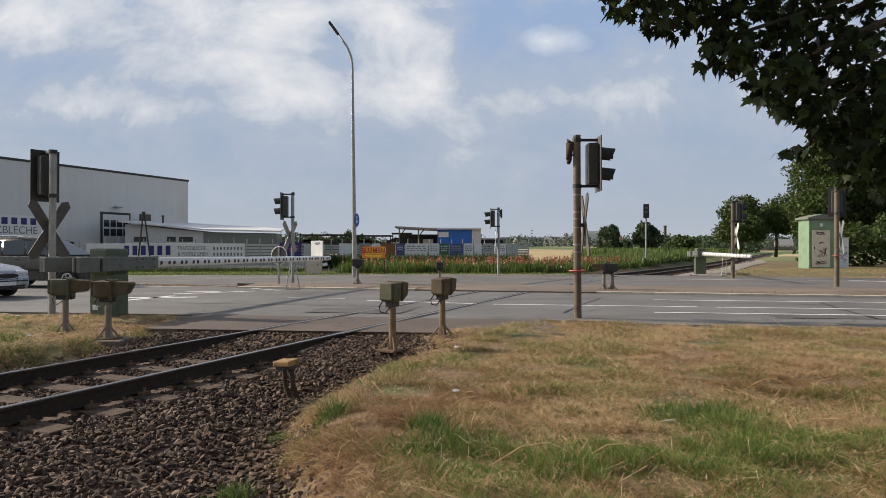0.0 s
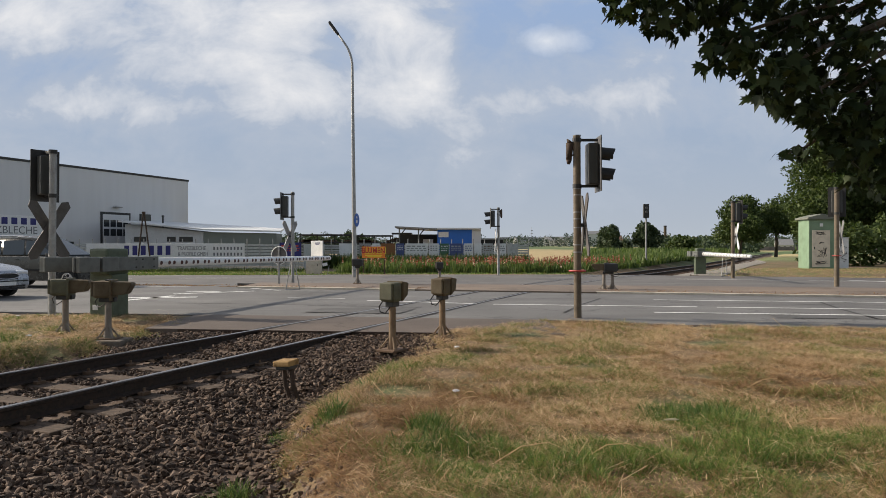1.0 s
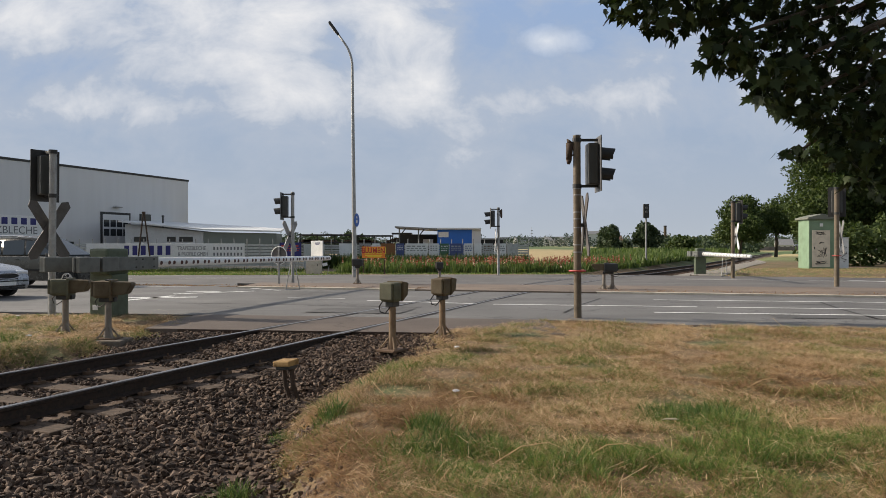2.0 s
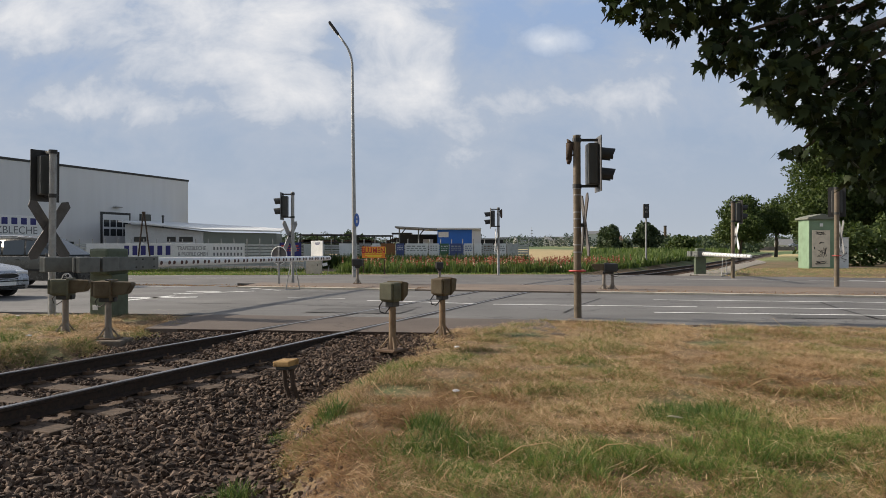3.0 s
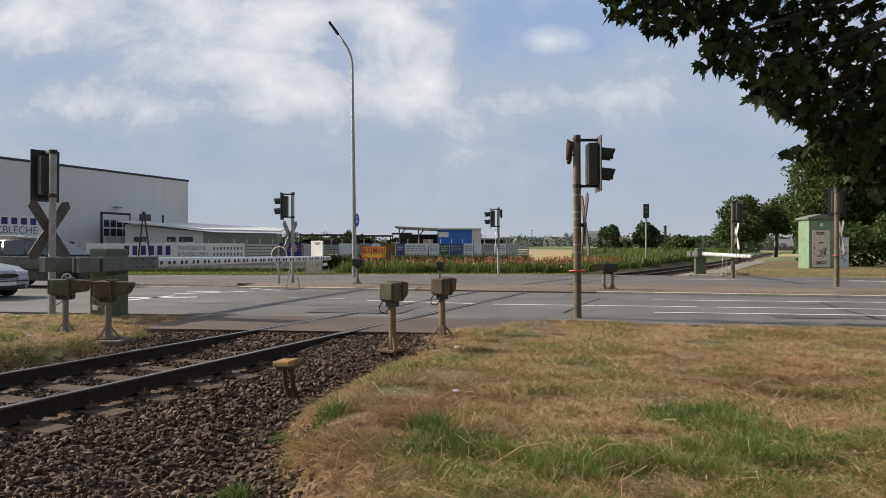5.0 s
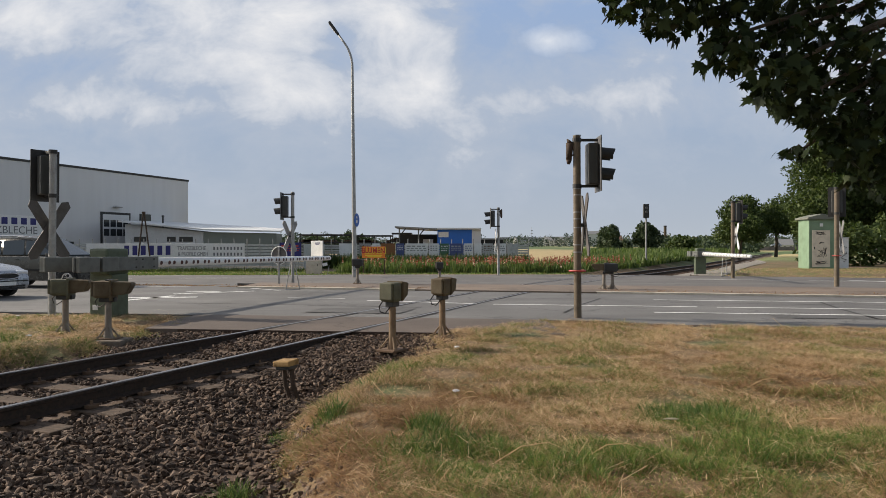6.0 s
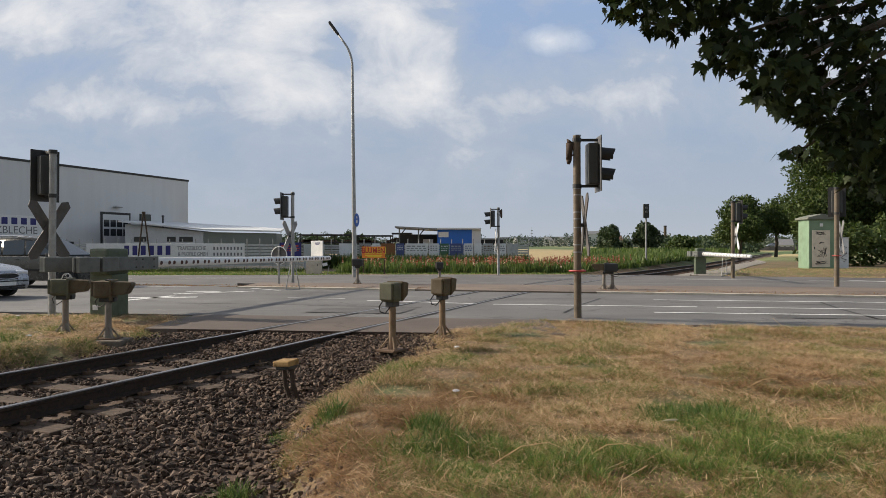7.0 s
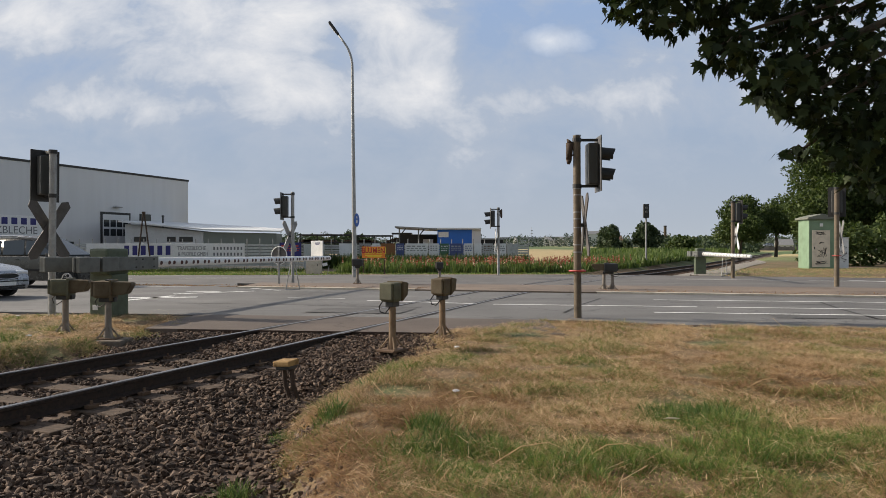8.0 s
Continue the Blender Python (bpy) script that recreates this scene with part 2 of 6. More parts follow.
def box(bm, c, size, bevel=0.0, m=None):
    made = bmesh.ops.create_cube(bm, size=1.0)
    vs = made["verts"]
    mat = Matrix.Translation(c) @ Matrix.Diagonal((*size, 1))
    bmesh.ops.transform(bm, matrix=(m @ mat) if m is not None else mat, verts=vs)
    if bevel > 0:
        es = list({e for v in vs for e in v.link_edges})
        bmesh.ops.bevel(bm, geom=es, offset=bevel, segments=2, profile=0.6, affect="EDGES")
    return bm


def rod(bm, a, b, r0, r1=None, seg=12, cap=True):
    a, b = Vector(a), Vector(b)
    d = b - a
    m = Matrix.Translation((a + b) / 2) @ d.to_track_quat("Z", "Y").to_matrix().to_4x4()
    bmesh.ops.create_cone(bm, cap_ends=cap, segments=seg, radius1=r0, radius2=r0 if r1 is None else r1, depth=d.length, matrix=m)
    return bm


def tube(bm, pts, radii, seg=10):
    """A swept tube through pts."""
    rings = []
    n = len(pts)
    for i, p in enumerate(pts):
        p = Vector(p)
        d = (Vector(pts[min(i + 1, n - 1)]) - Vector(pts[max(i - 1, 0)])).normalized()
        q = d.to_track_quat("Z", "Y")
        rings.append([bm.verts.new(p + q @ Vector((math.cos(a) * radii[i], math.sin(a) * radii[i], 0))) for a in (2 * math.pi * k / seg for k in range(seg))])
    for r0, r1 in zip(rings, rings[1:]):
        for k in range(seg):
            bm.faces.new((r0[k], r0[(k + 1) % seg], r1[(k + 1) % seg], r1[k]))
    bm.faces.new(rings[0][::-1])
    bm.faces.new(rings[-1])
    return bm


def prism(bm, outline, axis, lo, hi):
    """Extrude a 2D outline along an axis: 'x' takes (y, z), 'y' takes (x, z), 'z' takes (x, y)."""
    def at(p, d):
        return {"x": (d, p[0], p[1]), "y": (p[0], d, p[1]), "z": (p[0], p[1], d)}[axis]
    a = [bm.verts.new(at(p, lo)) for p in outline]
    b = [bm.verts.new(at(p, hi)) for p in outline]
    n = len(outline)
    for i in range(n):
        bm.faces.new((a[i], a[(i + 1) % n], b[(i + 1) % n], b[i]))
    bm.faces.new(a[::-1])
    bm.faces.new(b)
    bmesh.ops.recalc_face_normals(bm, faces=bm.faces[:])
    return bm


B = bmesh.new

# ---- the plan: track and road ----
TD = Vector((0.377, 0.926))       # along the track, away from the camera
TN = Vector((0.926, -0.377))      # across it, to its right
TRACK_C = -6.32                   # the centre line's distance along TN


def track_bend(s):
    """How far the line swings to the right beyond the crossing."""
    if s < 20:
        return 0.0
    if s < 29:
        return 0.0075 * (s - 20) ** 2
    return 0.61 + 0.135 * (s - 29) if s < 60 else 4.795 + 0.085 * (s - 60)


def ballast_edge(s):
    """Where the ballast shoulder meets the verge, to the right of the track."""
    if s > 14:
        return 2.6
    return min(4.4, 2.65 + 0.64 * (5.4 - s)) if s < 5.4 else 2.65 - 0.10 * (s - 5.4)


def track(s, c=0.0, z=0.0):
    """A point of the track: s along, c to the right of its centre line."""
    p = TD * s + TN * (TRACK_C + c + track_bend(s))
    return Vector((p.x, p.y, z))


def road_near(x):
    return 13.2 - 0.153 * x - 0.45 * smooth01(2.9, 3.7, x)


def median_near(x):
    return 21.8 - 0.25 * x if x > -12 else 24.8 - 0.09 * (x + 12)


def median_far(x):
    return 25.4 - 0.17 * x if x > -12 else 27.44 - 0.05 * (x + 12)


def road_far(x):
    if x < -16:
        return 34.6 - 0.02 * (x + 16)
    if x < 8:
        return 34.6 + 1.1 * math.sin((x + 16) / 24 * math.pi / 2)
    return 35.7 - 0.33 * (x - 8) if x < 30 else 28.44 - 0.25 * (x - 30)


def track_pos(x, y):
    """s and c of a place."""
    v = Vector((x, y))
    s = v.dot(TD)
    return s, v.dot(TN) - TRACK_C - track_bend(s)


def smooth01(a, b, v):
    t = min(1.0, max(0.0, (v - a) / (b - a)))
    return t * t * (3 - 2 * t)


def ground_z(x, y):
    """Height of the ground sheet."""
    r = math.hypot(x, y)
    z = -0.03
    inside = smooth01(0.05, 0.5, y - road_near(x)) * smooth01(0.05, 0.5, road_far(x) - y)
    s, c = track_pos(x, y)
    rim = ballast_edge(s) if c > 0 else 2.4
    bed = 1 - smooth01(rim - 0.3, rim + 0.5, abs(c))
    bed *= 1 - 0.8 * smooth01(6.5, 9.0, s) * (1 if s < 20 else 0)
    if s < 14 or y > road_far(x) - 1:
        z = z * (1 - bed) + bed * -0.42
    verge = (1 - bed) * (1 - inside)
    if y < 14 and r < 40:
        z += smooth01(0.1, 2.0, road_near(x) - y) * verge * (0.06 * noise.noise((x * 0.5, y * 0.5, 0)) + 0.045 * noise.noise((x * 2.1, y * 2.1, 3)) + 0.02 * noise.noise((x * 5.1, y * 5.1, 6)))
    z = z * (1 - inside) + inside * -0.12
    if y > 34:
        z += smooth01(0, 6, y - road_far(x)) * (1 - bed) * 0.22 * smooth01(12, 22, x)
    z += smooth01(150, 1800, r) * 22.0 * (0.75 + 0.5 * noise.noise((x * 0.0012, y * 0.0012, 7)))
    return z


def build_ground():
    radii = [0.0] + [0.6 * 1.055 ** i for i in range(168)]
    radii = [r for r in radii if r < 4400] + [4400]
    angles = 300
    verts, faces = [(0, 0, ground_z(0, 0))], []
    for r in radii[1:]:
        for k in range(angles):
            a = 2 * math.pi * k / angles
            x, y = r * math.sin(a), r * math.cos(a)
            verts.append((x, y, ground_z(x, y)))
    for k in range(angles):
        faces.append((0, 1 + (k + 1) % angles, 1 + k))
    for i in range(len(radii) - 2):
        for k in range(angles):
            a, b = 1 + i * angles + k, 1 + i * angles + (k + 1) % angles
            faces.append((a, b, b + angles, a + angles))
    g = raw_object("ground", verts, faces, M["ground"], smooth=True)
    return tagged(g, "dry grass verge and fields reaching the horizon", "ground", kind="structure")


def strip(name, lo, hi, x0, x1, step, z, material, label, category, depth=0.1):
    """A slab between two edges lo(x) and hi(x), with sides that go down."""
    bm = B()
    n = int((x1 - x0) / step)
    rows = []
    for i in range(n + 1):
        x = x0 + (x1 - x0) * i / n
        a, b = lo(x), hi(x)
        rows.append([bm.verts.new(p) for p in ((x, a, z - depth), (x, a, z), (x, (a + b) / 2, z + 0.01), (x, b, z), (x, b, z - depth))])
    for r0, r1 in zip(rows, rows[1:]):
        for k in range(4):
            bm.faces.new((r0[k], r1[k], r1[k + 1], r0[k + 1]))
    return solid(name, bm, material, label, category, kind="structure")


build_ground()
strip("road", road_near, lambda x: median_near(x) if x > -7.5 else median_far(x) - 0.005, -120, 120, 1.0, -0.012, M["asphalt"], "worn grey asphalt carriageway crossing the railway", "road")
strip("road_far_side", median_far, road_far, -120, 120, 1.0, -0.012, M["asphalt_far"], "worn grey asphalt far carriageway", "road")
strip("kerb", lambda x: median_near(x) - 0.10, lambda x: median_near(x) + 0.14, -7.0, -0.9, 0.5, 0.045, M["kerbstone"], "pale worn kerb of the median strip", "kerb", 0.15)
strip("kerb", lambda x: median_near(x) - 0.08, lambda x: median_near(x) + 0.10, 4.6, 70, 0.5, 0.045, M["kerbstone"], "pale worn kerb of the median strip", "kerb", 0.15)
strip("median", median_near, median_far, -7.0, 120, 1.0, 0.03, M["median"], "paved median strip with dry weeds along its kerb", "median", 0.15)


# ---- sky backdrop with clouds ----
CLOUDS = [(-0.594, 0.325, 0.085, 0.045, 0.13), (-0.385, 0.270, 0.125, 0.034, 0.13), (-0.29, 0.335, 0.13, 0.042, 0.13), (-0.11, 0.348, 0.10, 0.035, 0.10), (-0.05, 0.312, 0.085, 0.045, 0.10),
          (0.0, 0.25, 0.042, 0.048, 0.085), (-0.135, 0.24, 0.14, 0.034, 0.09), (-0.28, 0.205, 0.20, 0.022, 0.05), (-0.55, 0.21, 0.14, 0.024, 0.05), (-0.553, 0.267, 0.075, 0.022, -0.13),
          (-0.37, 0.225, 0.055, 0.016, -0.08), (-0.155, 0.305, 0.034, 0.045, -0.11), (0.09, 0.31, 0.085, 0.075, -0.10), (0.085, 0.25, 0.07, 0.05, -0.06), (0.22, 0.335, 0.14, 0.06, -0.14),
          (0.245, 0.215, 0.14, 0.028, 0.045), (0.33, 0.24, 0.08, 0.036, 0.03), (0.12, 0.14, 0.16, 0.045, -0.05)]


def sky_mat():
    n = Nodes("cloudy_sky")
    o = n.sep(n.obj())
    u = n.math("DIVIDE", o[0], o[1])
    v = n.math("DIVIDE", o[2], o[1])
    flat = n.put("ShaderNodeCombineXYZ", {0: u, 1: n.math("MULTIPLY", v, 1.5), 2: 0.0}).outputs[0]
    base = n.ramp(n.math("MULTIPLY", v, 2.6), (0.0, (0.47, 0.515, 0.57)), (0.12, (0.43, 0.485, 0.565)), (0.40, (0.37, 0.45, 0.575)), (1.0, (0.31, 0.43, 0.655)))
    # grey undersides and white tops drift over the blue
    warp = n.put("ShaderNodeTexNoise", {"Vector": flat, "Scale": 2.2, "Detail": 3.0}).outputs["Color"]
    wx, wy = n.sep(warp)[0], n.sep(warp)[1]
    moved = n.put("ShaderNodeVectorMath", {0: flat, 1: n.put("ShaderNodeVectorMath", {0: warp, "Scale": 0.22}, operation="SCALE").outputs[0]}, operation="ADD").outputs[0]
    broad = n.noise(moved, 3.1, 7, 0.52, 0.0)
    fine = n.noise(moved, 11.0, 9, 0.62, 0.15)
    # cloud banks (+) and blue gaps (-): sideways, height, half-widths, weight
    lay = n.math("MULTIPLY", n.math("SUBTRACT", v, 0.2), 0.22)
    for cu, cv, ru, rv, amp in CLOUDS:
        du = n.math("DIVIDE", n.math("SUBTRACT", n.math("ADD", n.math("MULTIPLY", wx, 0.10), u), cu + 0.05), ru)
        dv = n.math("DIVIDE", n.math("SUBTRACT", n.math("ADD", n.math("MULTIPLY", wy, 0.05), v), cv + 0.025), rv)
        near = n.math("ADD", n.math("MULTIPLY", du, du), n.math("MULTIPLY", dv, dv))
        lay = n.math("ADD", lay, n.math("MULTIPLY", n.math("POWER", 2.718, n.math("MULTIPLY", near, -1.0)), amp))
    lay = n.math("SUBTRACT", lay, n.math("MULTIPLY", n.ramp(v, (0.09, 1.0), (0.22, 0.0)), 0.10))
    dens = n.math("ADD", n.math("ADD", n.math("MULTIPLY", broad, 0.62), n.math("MULTIPLY", fine, 0.42)), lay)
    c = n.mix(n.ramp(dens, (0.40, 0.0), (0.57, 0.75)), base, (0.48, 0.53, 0.615))
    c = n.mix(n.ramp(dens, (0.535, 0.0), (0.63, 0.5), (0.74, 1.0)), c, (0.83, 0.83, 0.845))
    # one small bright puff
    du = n.math("MULTIPLY", n.math("SUBTRACT", u, 0.152), 15.0)
    dv = n.math("MULTIPLY", n.math("SUBTRACT", v, 0.303), 36.0)
    d = n.math("SQRT", n.math("ADD", n.math("MULTIPLY", du, du), n.math("MULTIPLY", dv, dv)))
    puff = n.ramp(n.math("ADD", n.math("MULTIPLY", d, 0.55), n.math("MULTIPLY", fine, 0.9)), (0.40, 1.0), (0.95, 0.0))
    c = n.mix(puff, c, (0.78, 0.81, 0.86))
    em = n.put("ShaderNodeEmission", {"Color": c, "Strength": 1.0})
    n.t.links.new(em.outputs[0], n.t.nodes["Material Output"].inputs["Surface"])
    return n.m


def build_sky():
    verts, faces = [], []
    az, el = 48, 24
    for j in range(el + 1):
        e = radians(-1.0 + 30 * j / el)
        for i in range(az + 1):
            a = radians(-48 + 96 * i / az)
            verts.append((4300 * math.sin(a) * math.cos(e), 4300 * math.cos(a) * math.cos(e), 4300 * math.sin(e)))
    for j in range(el):
        for i in range(az):
            k = j * (az + 1) + i
            faces.append((k, k + 1, k + az + 2, k + az + 1))
    ob = raw_object("backdrop", verts, faces, sky_mat(), smooth=True)
    return tagged(ob, "hazy blue summer sky with drifting white clouds", "sky", kind="structure")


SKY = build_sky()


# ---- railway ----
def rail_profile():
    return [(-0.0625, -0.15), (0.0625, -0.15), (0.0625, -0.138), (0.012, -0.118), (0.010, -0.045), (0.034, -0.034), (0.035, -0.008), (0.026, 0.0),
            (-0.026, 0.0), (-0.035, -0.008), (-0.034, -0.034), (-0.010, -0.045), (-0.012, -0.118), (-0.0625, -0.138)]


def build_rail(c, label):
    bm = B()
    prof = rail_profile()
    ss = [-14 + 1.0 * i for i in range(75)] + [62 + 8 * i for i in range(50)]
    rings = [[bm.verts.new(track(s, c + u, w + 0.004)) for u, w in prof] for s in ss]
    n = len(prof)
    for r0, r1 in zip(rings, rings[1:]):
        for k in range(n):
            bm.faces.new((r0[k], r0[(k + 1) % n], r1[(k + 1) % n], r1[k]))
    bm.faces.new(rings[0])
    bm.faces.new(rings[-1][::-1])
    bmesh.ops.recalc_face_normals(bm, faces=bm.faces[:])
    return solid("rail", bm, M["rail"], label, "rail", "rails of the track")


RAIL_A = build_rail(-0.755, "rusty steel rail with a polished running surface")
RAIL_B = build_rail(0.755, "rusty steel rail with a polished running surface")
TURN = -math.degrees(math.atan2(TD.x, TD.y))


def build_sleepers():
    bm = B()
    box(bm, (0, 0, -0.10), (2.56, 0.25, 0.20), 0.012)
    first = thing("sleeper", track(-6, 0, -0.165), "weathered grey-brown wooden sleeper half sunk in ballast", "sleeper", "sleepers of the track", TURN)
    part("beam", bm, M["sleeper"], first)
    for side in (-0.755, 0.755):
        for off in (-0.11, 0.11):
            c = B()
            box(c, (side + off, 0, 0.02), (0.07, 0.11, 0.035), 0.006)
            rod(c, (side + off, 0, 0.03), (side + off, 0, 0.075), 0.016, 0.014, 8)
            part("rail_clip", c, M["rust"], first, "rusty rail clip with bolt")
    s = -6 + 0.63
    while s < 100:
        if not 9.1 < s < 36.0:
            bend = TURN - (0.0 if s < 20 else (7.7 if s < 60 else 4.9))
            p = track(s, 0, -0.165)
            copy_thing(first, pose(p.x, p.y, p.z, 0, 0, bend))
        s += 0.63


build_sleepers()


def ballast_height(c, s=0.0):
    a = abs(c)
    ramp = 0.14 * smooth01(6.8, 9.2, s) if s < 20 else 0.0
    if a < 1.35:
        return -0.185 + ramp
    return -0.185 + ramp - 0.14 * smooth01(1.5, 2.9, a) * (1 - ramp / 0.16)


def build_ballast():
    """A bed, and stones lying on it; the nearest are parts of their own."""
    bm = B()
    for s0, s1, step in ((-14, 10.4, 0.4), (36.0, 330, 2.0)):
        cs = [-3.1, -2.6, -2.1, -1.6, -0.8, 0, 0.8, 1.6, 2.1, 2.6, 3.1, 3.6, 4.2, 4.9]
        n = int((s1 - s0) / step)
        rows = [[bm.verts.new(track(s0 + (s1 - s0) * i / n, c, ballast_height(c, s0 + (s1 - s0) * i / n) - 0.02 - (0.5 if c < -3 or c > 4.5 else 0))) for c in cs] for i in range(n + 1)]
        for r0, r1 in zip(rows, rows[1:]):
            for k in range(len(cs) - 1):
                bm.faces.new((r0[k], r0[k + 1], r1[k + 1], r1[k]))
    bed = solid("ballast_bed", bm, M["stone"], "brown-grey crushed stone ballast under the track", "ballast", kind="structure")
    rnd = random.Random(4)
    shapes = []
    for i in range(8):
        b = B()
        bmesh.ops.create_icosphere(b, subdivisions=1, radius=1.0)
        for v in b.verts:
            v.co *= rnd.uniform(0.55, 1.25)
        bmesh.ops.scale(b, vec=(1.0, rnd.uniform(0.55, 0.9), rnd.uniform(0.38, 0.65)), verts=b.verts[:])
        me = bpy.data.meshes.new("stone")
        b.to_mesh(me)
        b.free()
        me.materials.append(M["stone"])
        shapes.append(me)
    coords = [np.array([v.co[:] for v in me.vertices]) for me in shapes]
    polys = [[tuple(p.vertices) for p in me.polygons] for me in shapes]
    verts, faces, count, total = [], [], 0, 0
    for i in range(52000):
        s = rnd.uniform(-1.5, 10.5)
        c = rnd.uniform(-2.5, 4.7)
        place = track(s, c)
        if place.y > 10.86 - 0.12 * place.x:
            continue
        z = max(ballast_height(c, s) - 0.012, ground_z(place.x, place.y) - 0.005) + rnd.uniform(-0.01, 0.02)
        if abs(abs(c) - 0.755) < 0.11 or c < -2.0 and rnd.random() < 0.6:
            continue
        if c > ballast_edge(s) + 0.1 and rnd.random() < (c - ballast_edge(s) - 0.1) * 3.0:
            continue
        if abs((s + 6.315) % 0.63 - 0.315) < 0.12 and abs(c) < 1.25 and rnd.random() < 0.72:
            continue
        r = rnd.uniform(0.020, 0.044)
        k = rnd.randrange(8)
        m = Matrix.Translation(track(s, c, z)) @ Euler((rnd.gauss(0, 0.55), rnd.gauss(0, 0.55), rnd.uniform(0, 6.28))).to_matrix().to_4x4() @ Matrix.Scale(r, 4)
        if c > 1.2 and 2.2 < s < 4.4 and count < 300:
            ob = new("stone", shapes[k])
            ob.parent = bed
            ob.matrix_world = m
            count += 1
            continue
        a = np.array(m)
        w = coords[k] @ a[:3, :3].T + a[:3, 3]
        verts.extend(map(tuple, w))
        faces.extend(tuple(total + j for j in f) for f in polys[k])
        total += len(w)
    for i in range(6000):
        s, c = rnd.uniform(34.5, 75), rnd.uniform(-2.2, 3.4)
        place = track(s, c)
        if abs(abs(c) - 0.755) < 0.16 or place.y < road_far(place.x) + 0.1:
            continue
        r, k = rnd.uniform(0.05, 0.09), rnd.randrange(8)
        z = max(ballast_height(c, s), ground_z(place.x, place.y) - 0.02)
        a = np.array(Matrix.Translation((place.x, place.y, z)) @ Euler((rnd.uniform(0, 6), rnd.uniform(0, 6), 0)).to_matrix().to_4x4() @ Matrix.Scale(r, 4))
        w = coords[k] @ a[:3, :3].T + a[:3, 3]
        verts.extend(map(tuple, w))
        faces.extend(tuple(total + j for j in f) for f in polys[k])
        total += len(w)
    rest = raw_object("loose_ballast", verts, faces, M["stone"])
    tagged(rest, "loose angular brown-grey ballast stones along the track", "gravel", kind="stuff")


build_ballast()


def gravel_path():
    """Pale gravel beside the line beyond the crossing."""
    verts, faces = [], []
    for i in range(56):
        q = 36.6 + 1.0 * i
        wide = 2.6 * (1 - smooth01(60, 92, q)) + 0.3
        for j in range(5):
            p = track(q, 1.7 + wide * j / 4)
            verts.append((p.x, p.y, max(ground_z(p.x, p.y), -0.16) + 0.03))
    for i in range(55):
        for j in range(4):
            a = i * 5 + j
            faces.append((a, a + 1, a + 6, a + 5))
    ob = raw_object("gravel_path", verts, faces, M["gravel"], smooth=True)
    tagged(ob, "pale grey gravel path beside the railway line", "path", kind="structure")


def gravel_mat():
    n = Nodes("pale_gravel")
    p = n.pos()
    c = n.ramp(n.noise(p, 22, 5, 0.7), (0.3, (0.11, 0.10, 0.085)), (0.7, (0.36, 0.33, 0.29)))
    n.bump(n.noise(p, 30, 4), 0.6, 0.03)
    return n.out(c, 0.95)


M["gravel"] = gravel_mat()
gravel_path()


def build_crossing_deck():
    """Rust-stained asphalt apron up to the road, steel edging, and dark grooves beside the rails."""
    def lo(x):
        return 10.92 - 0.12 * x
    strip("crossing_deck", lo, lambda x: max(lo(x) + 0.02, road_near(x) + 0.03), -5.0, 1.9, 0.2, -0.008, M["crossing"], "rust-stained asphalt apron of the level crossing", "crossing deck", 0.12)
    for c in (-0.755, 0.755):
        for off in (-0.065, 0.065):
            bm = B()
            ss = [9.3 + 0.5 * i for i in range(54)]
            rows = [[bm.verts.new(track(s, c + off - 0.026, 0.001)), bm.verts.new(track(s, c + off + 0.026, 0.001))] for s in ss]
            for r0, r1 in zip(rows, rows[1:]):
                bm.faces.new((r0[0], r0[1], r1[1], r1[0]))
            solid("rail_groove", bm, M["groove"], "dark rubber-filled groove beside the rail", "rail groove", kind="structure")
    bm = B()
    p, q = Vector((-4.4, lo(-4.4) - 0.02, 0)), Vector((0.4, lo(0.4) - 0.02, 0))
    m = Matrix.Translation((p + q) / 2) @ pose(0, 0, 0, 0, 0, -6.85)
    box(bm, (0, 0, -0.065), ((q - p).length, 0.03, 0.12), 0.004, m)
    solid("edge_strip", bm, M["darkrust"], "rusty steel edging strip of the crossing deck", "edging", kind="structure")


M["darkrust"] = painted("dark_rust", (0.06, 0.035, 0.022), 0.8, 0, 0.5)
M["groove"] = painted("groove_rubber", (0.03, 0.027, 0.025), 0.9, 0, 0.3)
build_crossing_deck()


